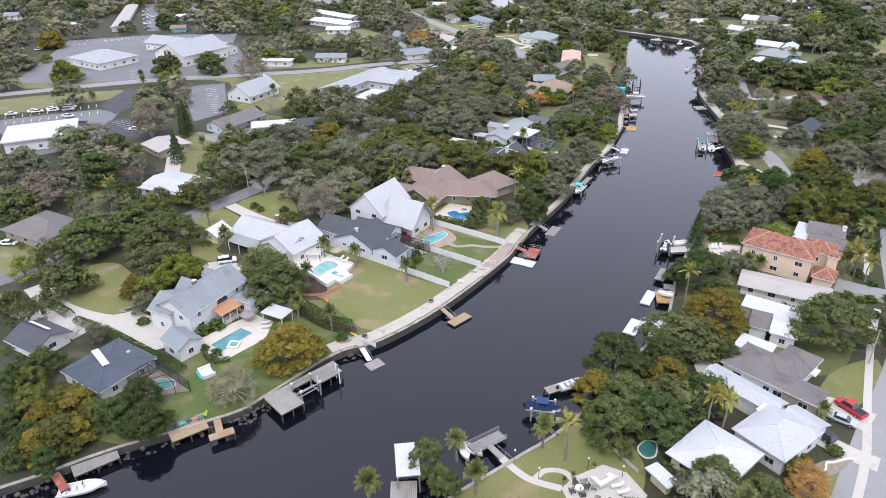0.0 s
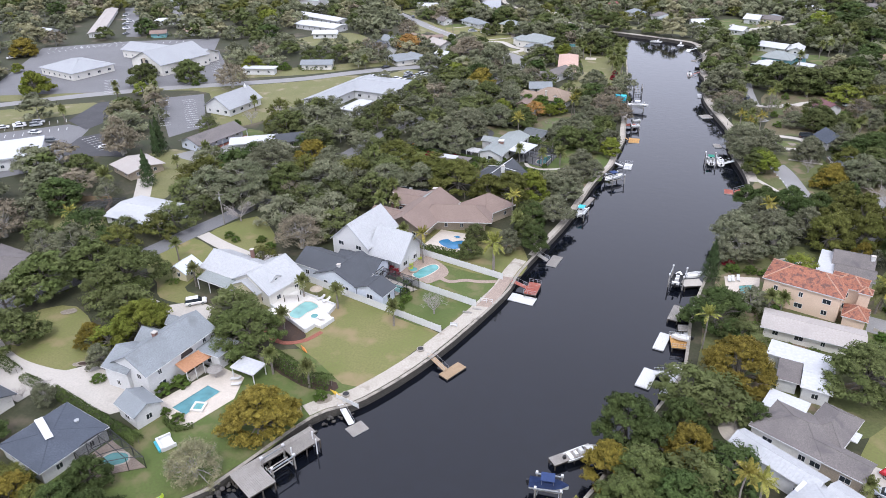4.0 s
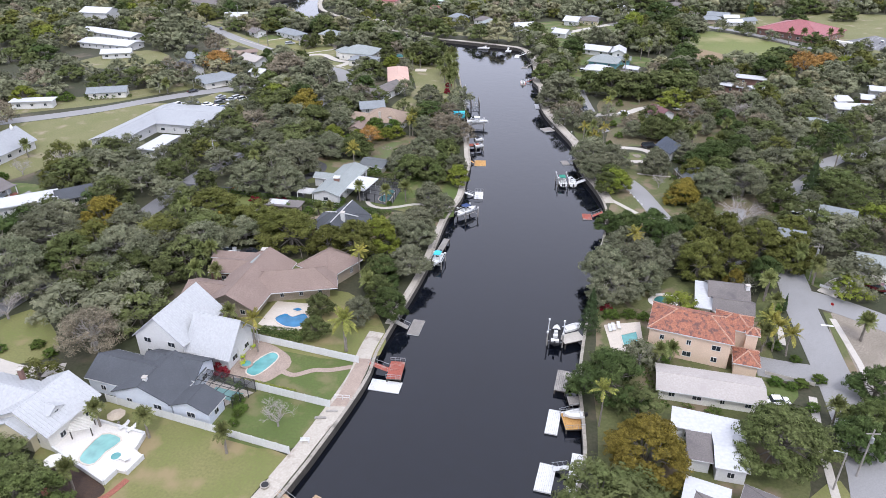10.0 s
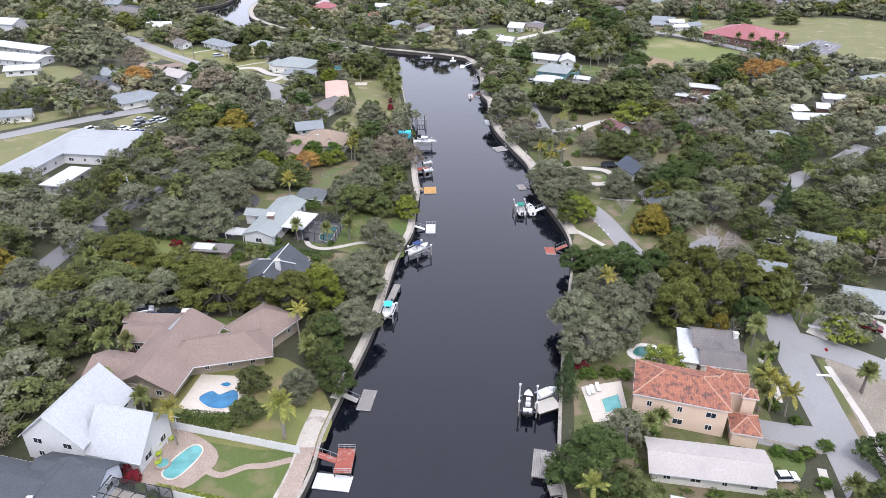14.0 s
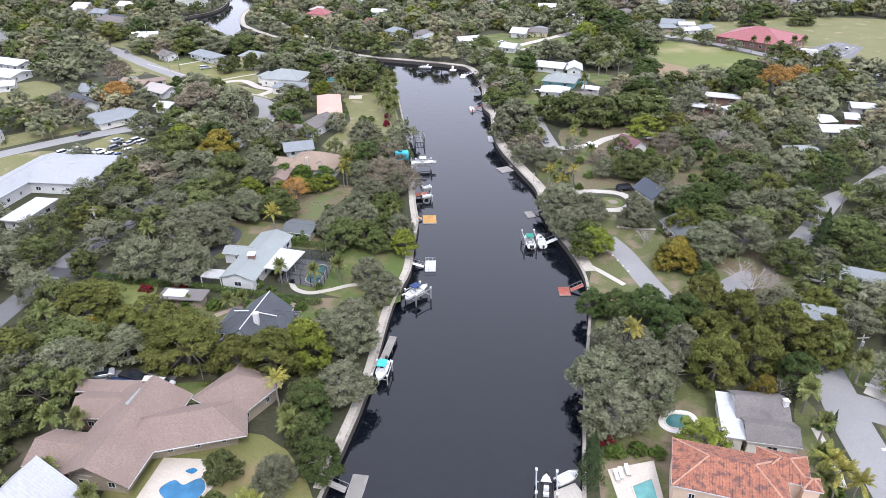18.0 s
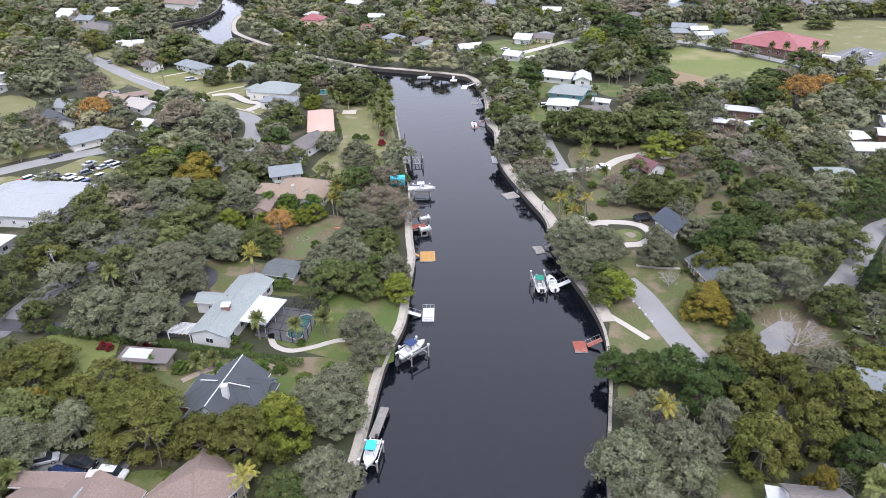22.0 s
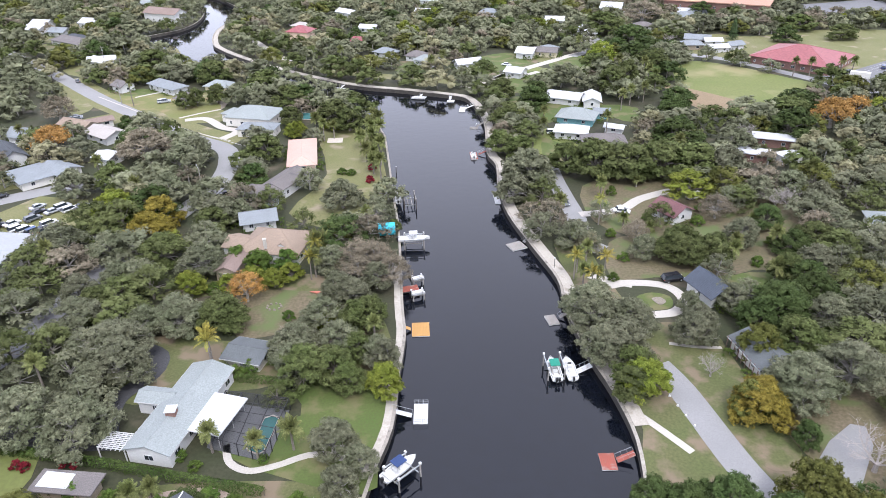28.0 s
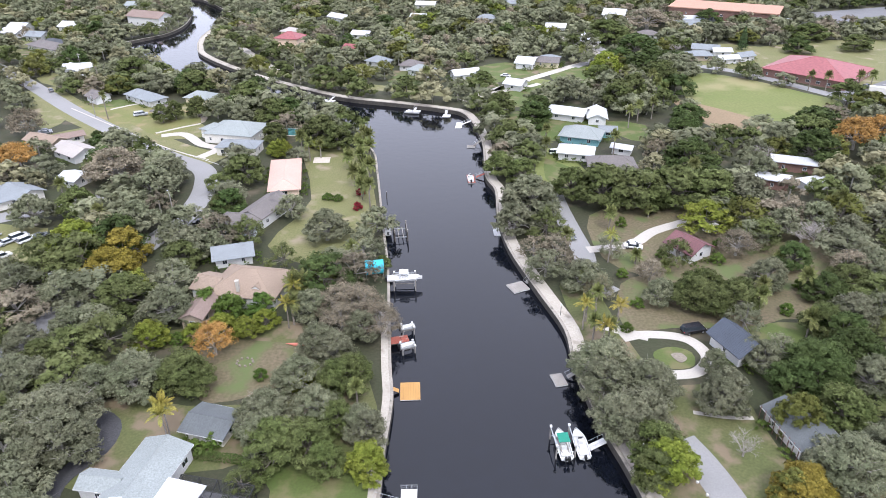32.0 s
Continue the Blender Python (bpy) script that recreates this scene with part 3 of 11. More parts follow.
class House:
    def __init__(self, name, x, y, label, category="house", group=""):
        self.ob = root(name, x, y, 0, 0, label, category, group)
        self.x, self.y = x, y

    def block(self, p, q, depth, eave, rise, roof, roof_mat, wall_mat, over=0.45, base=0.0, ribs=0.0, win=4.25, walls=True, wz=None, two=False, frame_mat="frame_white"):
        """A wing: p and q are the ends of one eave, the wing reaches depth metres to the left of p to q.
        roof: x (ridge along p to q), y (ridge across), hip, flat or shed (rising away from p and q)."""
        p, q = Vector(p), Vector(q)
        u = (q - p).normalized()
        rot = math.degrees(math.atan2(u.y, u.x))
        w, d = (q - p).length, abs(depth)
        n = Vector((-u.y, u.x)) * (1 if depth > 0 else -1)
        c = (p + q) / 2 + n * d / 2
        m = pose(c.x - self.x, c.y - self.y, 0, 0, 0, rot)
        keep([tuple(v) for v in (p, q, q + n * d, p + n * d)], 2.2, True)
        front = -1 if depth > 0 else 1
        hw, hd, t = w / 2, d / 2, 0.16
        if roof == "hip":
            k = min(hw, hd) * 0.98
            lines = [(-hw + k, 0), (hw - k, 0)] if hw >= hd else [(0, -hd + k), (0, hd - k)]
        bm = bmesh.new()
        V = lambda x, y, z: bm.verts.new(m @ Vector((x, y, z)))
        def shell(faces):
            for f in faces:
                bm.faces.new(f)
        corners = [(-hw, -hd), (hw, -hd), (hw, hd), (-hw, hd)]
        if roof == "flat":
            box(bm, -hw, hw, -hd, hd, eave, eave + t + rise, m)
        elif roof == "shed":
            z = [eave if (y < 0) == (front < 0) else eave + rise for x, y in corners]
            lo, hi = [V(x, y, zz) for (x, y), zz in zip(corners, z)], [V(x, y, zz + t) for (x, y), zz in zip(corners, z)]
            shell([hi, lo[::-1]] + [(lo[i], lo[(i + 1) % 4], hi[(i + 1) % 4], hi[i]) for i in range(4)])
        else:
            if roof == "x":
                r = [(-hw, 0), (hw, 0)]
            elif roof == "y":
                r = [(0, -hd), (0, hd)]
            else:
                r = lines
            lo, hi = [V(x, y, eave) for x, y in corners], [V(x, y, eave + t) for x, y in corners]
            rh = [V(x, y, eave + rise + t) for x, y in r]
            rl = [V(x, y, eave + rise) for x, y in r] if roof in "xy" else None
            if roof == "hip":
                for i in range(4):
                    shell([(lo[i], lo[(i + 1) % 4], hi[(i + 1) % 4], hi[i])])
                if hw >= hd:
                    shell([(hi[0], hi[1], rh[1], rh[0]), (hi[2], hi[3], rh[0], rh[1]), (hi[1], hi[2], rh[1]), (hi[3], hi[0], rh[0])])
                else:
                    shell([(hi[0], hi[1], rh[0]), (hi[1], hi[2], rh[1], rh[0]), (hi[2], hi[3], rh[1]), (hi[3], hi[0], rh[0], rh[1])])
                shell([lo[::-1]])
            else:
                # two slabs that meet at the ridge, open below
                o = (0, 1, 2, 3) if roof == "x" else (3, 0, 1, 2)
                e0, e1, e2, e3 = (hi[k] for k in o)
                f0, f1, f2, f3 = (lo[k] for k in o)
                (ra, rb), (sa, sb) = (rh, rl) if roof == "x" else (rh[::-1], rl[::-1])
                shell([(e0, e1, rb, ra), (e2, e3, ra, rb), (f1, f0, sa, sb), (f3, f2, sb, sa), (f0, f1, e1, e0), (f2, f3, e3, e2),
                       (e1, f1, sb, rb), (rb, sb, f2, e2), (e3, f3, sa, ra), (ra, sa, f0, e0)])
        bmesh.ops.recalc_face_normals(bm, faces=bm.faces)
        rf = part("roof", bm, MAT[roof_mat], self.ob)
        # ridge cap along the top of pitched roofs
        if roof in ("x", "y", "hip"):
            (ax, ay), (bx, by) = r
            if math.hypot(bx - ax, by - ay) > 0.6:
                zc = eave + rise + t
                part("ridge_cap", tube(bmesh.new(), m @ Vector((ax, ay, zc - 0.02)), m @ Vector((bx, by, zc - 0.02)), 0.09, n=6), MAT[roof_mat], rf)
            if roof == "hip":
                for x, y in corners:
                    e = min(r, key=lambda s: (s[0] - x) ** 2 + (s[1] - y) ** 2)
                    part("hip_cap", tube(bmesh.new(), m @ Vector((x, y, eave + t)), m @ Vector((*e, eave + rise + t)), 0.16 if roof_mat == "tile_roof" else 0.08, n=5), MAT["tile_cap" if roof_mat == "tile_roof" else roof_mat], rf)
        if roof == "hip" and roof_mat == "tile_roof":
            for axis, long, short in ((0, hw, hd), (1, hd, hw)):
                for side in (-1, 1):
                    bm = bmesh.new()
                    for i in range(int(2 * long / 0.45) + 1):
                        v = -long + 0.2 + 0.45 * i
                        f = min(1.0, (long - abs(v)) / min(hw, hd))
                        if f > 0.05:
                            w2 = short - min(hw, hd) * f
                            a, b = ((v, side * short), (v, side * w2)) if axis == 0 else ((side * short, v), (side * w2, v))
                            tube(bm, m @ Vector((*a, eave + t)), m @ Vector((*b, eave + t + rise * f)), 0.09, n=5)
                    part("tile_course", bm, MAT[roof_mat], rf)
        if roof != "flat" and -125 < c.x < 60 and c.y < 262:
            for k, (x0, x1, y0, y1) in enumerate(((-hw, hw, -hd - 0.04, -hd), (hw, hw + 0.04, -hd, hd), (-hw, hw, hd, hd + 0.04), (-hw - 0.04, -hw, -hd, hd))):
                if roof == "hip" or (roof in ("x", "shed") and k % 2 == 0) or (roof == "y" and k % 2):
                    z = eave + (rise if roof == "shed" and (k == 2) == (front < 0) else 0)
                    part("fascia", boxes((x0, x1, y0, y1, z - 0.06, z + t - 0.02), m=m), MAT["white"], rf)
        if ribs and roof in ("x", "y", "shed"):
            bm = bmesh.new()
            if roof == "x" or roof == "shed":
                run, hs = hw, hd
            else:
                run, hs = hd, hw
            for i in range(int(2 * run / ribs) + 1):
                s = -run + (i + 0.5) * ribs
                if s > run:
                    break
                ends = [(-hs, 0.0), (0.0, rise), (hs, 0.0)] if roof != "shed" else [(-hs, 0.0 if front < 0 else rise), (hs, rise if front < 0 else 0.0)]
                for (y0, z0), (y1, z1) in zip(ends, ends[1:]):
                    a, b = ((s, y0), (s, y1)) if run is hw else ((y0, s), (y1, s))
                    tube(bm, m @ Vector((*a, eave + t + z0 + 0.01)), m @ Vector((*b, eave + t + z1 + 0.01)), 0.04, n=4)
            part("standing_seam", bm, MAT[roof_mat], rf)
        if not walls:
            return m, hw, hd
        a, b2 = hw - over, hd - over
        bm = bmesh.new()
        if roof in ("x", "y"):
            k = rise * (over / (hd if roof == "x" else hw))
            zs = eave + k - 0.03
            top = eave + rise - 0.04
            lo = [V(x, y, base) for x, y in ((-a, -b2), (a, -b2), (a, b2), (-a, b2))]
            hi = [V(x, y, zs) for x, y in ((-a, -b2), (a, -b2), (a, b2), (-a, b2))]
            pk = [V(-a, 0, top), V(a, 0, top)] if roof == "x" else [V(0, -b2, top), V(0, b2, top)]
            if roof == "x":
                shell([(lo[0], lo[1], hi[1], hi[0]), (lo[2], lo[3], hi[3], hi[2]), (lo[1], lo[2], hi[2], pk[1], hi[1]), (lo[3], lo[0], hi[0], pk[0], hi[3])])
            else:
                shell([(lo[1], lo[2], hi[2], hi[1]), (lo[3], lo[0], hi[0], hi[3]), (lo[0], lo[1], hi[1], pk[0], hi[0]), (lo[2], lo[3], hi[3], pk[1], hi[2])])
        else:
            box(bm, -a, a, -b2, b2, base, eave + 0.01, m)
        wl = part("wall", bm, MAT[wall_mat], self.ob)
        if win:
            rows = [wz if wz is not None else base + 1.55] + ([base + 4.3] if two else [])
            for sx, sy, run, ang in ((0, -b2, a, 0), (0, b2, a, 180), (-a, 0, b2, -90), (a, 0, b2, 90)):
                count = int(2 * run / win)
                for i in range(count):
                    s = -run + (i + 0.5) * 2 * run / count
                    for z in rows:
                        if z + 0.7 > eave + 0.3:
                            continue
                        ww = rng.choice((0.9, 1.2, 1.2, 1.7))
                        mm = m @ (pose(s, sy, z, 0, 0, ang) if sx == 0 else pose(sx, s, z, 0, 0, ang))
                        window(self.ob, mm, ww, 1.2, frame_mat)
        return m, hw, hd

    def chimney(self, x, y, z0, z1, s=0.8, mat="brick_wall"):
        x, y = x - self.x, y - self.y
        c = part("chimney", boxes((x - s / 2, x + s / 2, y - s / 2, y + s / 2, z0, z1)), MAT[mat], self.ob)
        part("chimney_cap", boxes((x - s / 2 - 0.1, x + s / 2 + 0.1, y - s / 2 - 0.1, y + s / 2 + 0.1, z1, z1 + 0.12)), MAT["concrete"], c)

    def vent(self, x, y, z, s=0.35, mat="metal"):
        x, y = x - self.x, y - self.y
        part("roof_vent", tube(tube(bmesh.new(), (x, y, z - 0.6), (x, y, z + 0.3), s * 0.3), (x, y, z + 0.3), (x, y, z + 0.4), s * 0.5, s * 0.4), MAT[mat], self.ob)

    def panel(self, name, pts, mat, label=""):
        """A flat slab 5 cm thick through four 3D corners."""
        bm = bmesh.new()
        a = [Vector(p) - Vector((self.x, self.y, 0)) for p in pts]
        nn = (a[1] - a[0]).cross(a[2] - a[0]).normalized() * 0.05
        nn = nn if nn.z >= 0 else -nn
        lo, hi = [bm.verts.new(v) for v in a], [bm.verts.new(v + nn) for v in a]
        bm.faces.new(hi), bm.faces.new(lo[::-1])
        for i in range(len(a)):
            j = (i + 1) % len(a)
            bm.faces.new((lo[i], lo[j], hi[j], hi[i]))
        bmesh.ops.recalc_face_normals(bm, faces=bm.faces)
        return part(name, bm, MAT[mat], self.ob, label)


FOOT = []


def simple_house(name, label, p, q, depth, eave, rise, roof, roof_mat, wall_mat, category="house", **kw):
    h = House(name, (p[0] + q[0]) / 2, (p[1] + q[1]) / 2, label, category)
    kw.setdefault("over", 0.8)
    if eave < 3.5 and roof != "flat":
        eave, rise = eave * 0.84, rise * 1.2
    h.block(p, q, depth, eave, rise, roof, roof_mat, wall_mat, **kw)
    if category == "house":
        FOOT.append((p, q, depth))
    return h


def pool(name, outline, mat="pool", label="swimming pool of turquoise water with pale coping", z=0.14, steps=4):
    """A pool: coping ring, basin wall and water."""
    xs, ys = [p[0] for p in outline], [p[1] for p in outline]
    cx, cy = sum(xs) / len(xs), sum(ys) / len(ys)
    rel = [(x - cx, y - cy) for x, y in outline]
    ring = smooth(rel, steps, True) if steps else rel
    r = root(name, cx, cy, 0, 0, label, "pool")
    n = len(ring)
    inner = [(x * (1 - 0.3 / max(1.0, math.hypot(x, y))), y * (1 - 0.3 / max(1.0, math.hypot(x, y)))) for x, y in ring]
    bm = bmesh.new()
    o, i2, lo = [bm.verts.new((*p, z + 0.05)) for p in ring], [bm.verts.new((*p, z + 0.05)) for p in inner], [bm.verts.new((*p, z - 0.1)) for p in inner]
    ob = [bm.verts.new((*p, z - 0.1)) for p in ring]
    for k in range(n):
        j = (k + 1) % n
        bm.faces.new((o[k], o[j], i2[j], i2[k])), bm.faces.new((i2[k], i2[j], lo[j], lo[k])), bm.faces.new((ob[k], ob[j], o[j], o[k]))
    bmesh.ops.recalc_face_normals(bm, faces=bm.faces)
    part("coping", bm, MAT["deck"], r)
    part("water_surface", prism(bmesh.new(), inner, z - 0.08, z - 0.03), MAT[mat], r)
    return r


def fence(p, q, h=1.8, mat="white", label="white vinyl privacy fence between two gardens", gap=2.4, name="fence"):
    p, q = Vector(p), Vector(q)
    L = (q - p).length
    r = root(name, p.x, p.y, 0, math.degrees(math.atan2(q.y - p.y, q.x - p.x)), label, "fence")
    n = max(1, round(L / gap))
    pm, bmz = mesh_of(boxes((-0.07, 0.07, -0.07, 0.07, 0, h + 0.06)), "post", MAT[mat]), mesh_of(boxes((0.07, L / n - 0.07, -0.02, 0.02, 0.05, h - 0.02)), "panel", MAT[mat])
    for i in range(n + 1):
        part("post", pm, None, r, at=pose(i * L / n, 0, 0))
        if i < n:
            part("panel", bmz, None, r, at=pose(i * L / n, 0, 0))
    return r


def cage(corners, h, label="screened pool enclosure with a dark aluminium frame", top=0.5, bay=2.2, bar="black"):
    """A pool cage over a four-cornered plan: screen walls, screen roof, bars."""
    cx, cy = sum(c[0] for c in corners) / 4, sum(c[1] for c in corners) / 4
    r = root("pool_enclosure", cx, cy, 0, 0, label, "screen enclosure")
    c = [Vector((x - cx, y - cy, 0)) for x, y in corners]
    up = Vector((0, 0, h))
    at = lambda s, t: (c[0] * (1 - s) + c[1] * s) * (1 - t) + (c[3] * (1 - s) + c[2] * s) * t
    zz = lambda t: h + top * math.sin(math.pi * t)
    ns, nt = max(2, round((c[1] - c[0]).length / bay)), max(2, round((c[3] - c[0]).length / bay))
    roof = lambda i, j: at(i / ns, j / nt) + Vector((0, 0, zz(j / nt)))
    for i in range(ns + 1):
        for j in range(nt + 1):
            if j:
                part("rafter", tube(bmesh.new(), roof(i, j - 1), roof(i, j), 0.09, n=4), MAT[bar], r)
            if i:
                part("purlin", tube(bmesh.new(), roof(i - 1, j), roof(i, j), 0.075, n=4), MAT[bar], r)
            if i in (0, ns) or j in (0, nt):
                part("post", tube(bmesh.new(), at(i / ns, j / nt), roof(i, j), 0.08, n=4), MAT[bar], r)
    bm = bmesh.new()
    g = [[bm.verts.new(at(i / ns, j / nt) + Vector((0, 0, zz(j / nt)))) for j in range(nt + 1)] for i in range(ns + 1)]
    f = [[bm.verts.new(at(i / ns, j / nt)) for j in range(nt + 1)] for i in range(ns + 1)]
    for i in range(ns):
        for j in range(nt):
            bm.faces.new((g[i][j], g[i + 1][j], g[i + 1][j + 1], g[i][j + 1]))
    for i in range(ns):
        for j in (0, nt):
            bm.faces.new((f[i][j], f[i + 1][j], g[i + 1][j], g[i][j]))
    for j in range(nt):
        for i in (0, ns):
            bm.faces.new((f[i][j], f[i][j + 1], g[i][j + 1], g[i][j]))
    part("screen", bm, MAT["screen"], r)
    return r


# ---- trees ----
def leaf_cards(points, normals, sizes, seed):
    """Three-cornered sprays at the points, turned about their normals."""
    g = np.random.default_rng(seed)
    n = normals / np.maximum(np.linalg.norm(normals, axis=1, keepdims=True), 1e-6)
    a = np.cross(n, g.normal(size=n.shape))
    a /= np.maximum(np.linalg.norm(a, axis=1, keepdims=True), 1e-6)
    b = np.cross(n, a)
    s = sizes[:, None]
    k = g.uniform(0.5, 1.0, (len(points), 1))
    v = np.stack((points + a * s * g.uniform(0.9, 1.5, (len(points), 1)), points - a * s * 0.6 + b * s * k, points - a * s * 0.6 - b * s * k), 1)
    return v.reshape(-1, 3)


def crown_points(seed, lobes, count, size, R=5.0, H=9.0, low=0.2, flat=0.75, loose=0.2, clumps=22, ruffle=0.42):
    """Places of leaf sprays over an uneven dome of boughs, each bough a heap of small clumps, for a tree R metres wide to each side and H metres tall."""
    g = np.random.default_rng(seed)
    skirt = lobes // 2  # low boughs round the rim
    lobes = lobes + skirt
    u = (np.arange(lobes) + 0.4) / (lobes - skirt)
    ang = np.arange(lobes) * 2.39996 + g.uniform(0, 6.28)
    rad = np.where(u < 1, np.sqrt(u) * 0.8, 0.72) * R * g.uniform(0.8, 1.1, lobes)
    rad = rad * (1 + 0.16 * np.sin(ang * 2 + g.uniform(0, 6.28)) + 0.1 * np.sin(ang * 3 + g.uniform(0, 6.28)))
    lr = g.uniform(0.2, 0.36, lobes) * R * (20 / lobes) ** 0.3
    top = H - lr * flat
    foot = H * low + lr * 0.5
    lz = top - (top - foot) * np.clip(rad / (R * 0.92), 0, 1.05) ** 1.7 * g.uniform(0.75, 1.1, lobes) - g.uniform(0, 0.9, lobes)
    lz = np.where(u < 1, lz, foot + g.uniform(0, 0.3, lobes) * (top - foot))
    c = np.stack((np.cos(ang) * rad, np.sin(ang) * rad, lz), 1)

    def ball(n, floor):
        d = g.normal(size=(n, 3))
        d /= np.linalg.norm(d, axis=1, keepdims=True)
        d[:, 2] = np.where(d[:, 2] < floor, -d[:, 2], d[:, 2])
        return d

    which = np.repeat(np.arange(lobes), clumps)
    d1 = ball(lobes * clumps, -0.5)
    cr = lr[which] * g.uniform(0.16, 0.38, len(which)) * (1 if clumps > 15 else 1.2)
    cc = c[which] + d1 * (lr[which] * g.uniform(0.62, 0.98, len(which)))[:, None] * np.array((1, 1, flat))
    dist = np.linalg.norm((cc[:, None] - c[None]) / np.array((1, 1, flat)), axis=2) / lr[None]
    ok = dist.min(1) > 0.58
    cc, cr, d1 = cc[ok], cr[ok], d1[ok]
    pick = g.choice(len(cc), count, p=cr ** 2 / (cr ** 2).sum())
    d2 = ball(count, -2) + d1[pick] * 0.55
    d2 /= np.maximum(np.linalg.norm(d2, axis=1, keepdims=True), 1e-6)
    p = cc[pick] + d2 * (cr[pick] * (g.uniform(0.55, 1.05, count) + np.abs(g.normal(0, loose, count))))[:, None] * np.array((1, 1, 0.8))
    core = g.random(count) < 0.24  # leaves within the boughs, which shut out the light
    at = g.integers(0, lobes, count)
    p = np.where(core[:, None], c[at] + d2 * (lr[at] * g.uniform(0.15, 0.6, count))[:, None] * np.array((1, 1, flat)), p)
    nrm = d2 * 0.6 + d1[pick] * 0.6 + g.normal(0, ruffle, d2.shape) + np.array((0, 0, 0.25))
    s = size * np.where(core, 1.7, g.uniform(0.55, 1.3, len(p)))
    return p, nrm, s, c


def cards_mesh(name, verts, mat, corners=3):
    me = bpy.data.meshes.new(name)
    n = len(verts) // corners
    me.vertices.add(len(verts)), me.loops.add(len(verts)), me.polygons.add(n)
    me.vertices.foreach_set("co", np.ascontiguousarray(verts, dtype=np.float32).ravel())
    me.loops.foreach_set("vertex_index", np.arange(len(verts), dtype=np.int32))
    me.polygons.foreach_set("loop_start", np.arange(0, len(verts), corners, dtype=np.int32))
    me.update(calc_edges=True)
    me.materials.append(mat)
    return me


def trunk_mesh(name, tips, H, mat, r=0.32, fork=0.3, seed=0, twigs=0):
    """A tapered, bent trunk that forks into limbs towards the tips."""
    g = random.Random(seed)
    bm = bmesh.new()
    base, top = Vector((0, 0, -0.15)), Vector((g.uniform(-0.3, 0.3), g.uniform(-0.3, 0.3), H * fork))
    tube(bm, base, top, r * 1.25, r * 0.85, 7)
    for t in tips:
        t = Vector(t)
        mid = top.lerp(t, 0.5) + Vector((g.uniform(-0.4, 0.4), g.uniform(-0.4, 0.4), g.uniform(0.0, 0.7)))
        tube(bm, top - Vector((0, 0, 0.2)), mid, r * 0.5, r * 0.32, 5)
        tube(bm, mid, t, r * 0.32, r * 0.1, 5)
        for _ in range(twigs):
            a = mid.lerp(t, g.uniform(0.1, 0.9))
            b = a + Vector((g.uniform(-1, 1), g.uniform(-1, 1), g.uniform(0.1, 1.0))) * 1.5
            tube(bm, a, b, r * 0.14, r * 0.05, 4)
            for _ in range(2):
                c = b + Vector((g.uniform(-1, 1), g.uniform(-1, 1), g.uniform(-0.1, 0.9))) * 1.1
                tube(bm, a.lerp(b, g.uniform(0.5, 1)), c, r * 0.07, r * 0.03, 3)
    return mesh_of(bm, name, mat)


def frond_mesh(seed, count, length, droop, width, mat, up=0.9, leaflets=9):
    """A palm's head: arching fronds with leaflets to both sides."""
    g = random.Random(seed)
    vs = []
    for i in range(count):
        az = i * 2.39996 + g.uniform(-0.2, 0.2)
        el = math.radians(g.uniform(-35, 80) if count > 18 else g.uniform(-15, 75))
        L = length * g.uniform(0.8, 1.1)
        pts = []
        for k in range(leaflets + 1):
            s = k / leaflets
            e = el - droop * s * s
            pts.append((s * L * math.cos(el) * (1 - 0.15 * s * droop), s * L * math.sin(el) - droop * 0.42 * L * s * s * max(0.3, math.cos(el))))
        ca, sa = math.cos(az), math.sin(az)
        for k in range(leaflets):
            (r0, z0), (r1, z1) = pts[k], pts[k + 1]
            w = width * L * (0.25 + math.sin(math.pi * min(0.97, (k + 0.7) / leaflets)) * 0.85)
            for side in (-1, 1):
                ex, ez = w * 0.9, -w * 0.35
                q = [(r0, 0, z0), (r1, 0, z1), (r1 + w * 0.45, side * ex, z1 + ez), (r0 + w * 0.55, side * ex * 0.92, z0 + ez)]
                q = [(x * ca - y * sa, x * sa + y * ca, z) for x, y, z in (q if side > 0 else q[::-1])]
                vs += q
    return cards_mesh("crown", np.array(vs), mat, 4)


SPECIES = {}


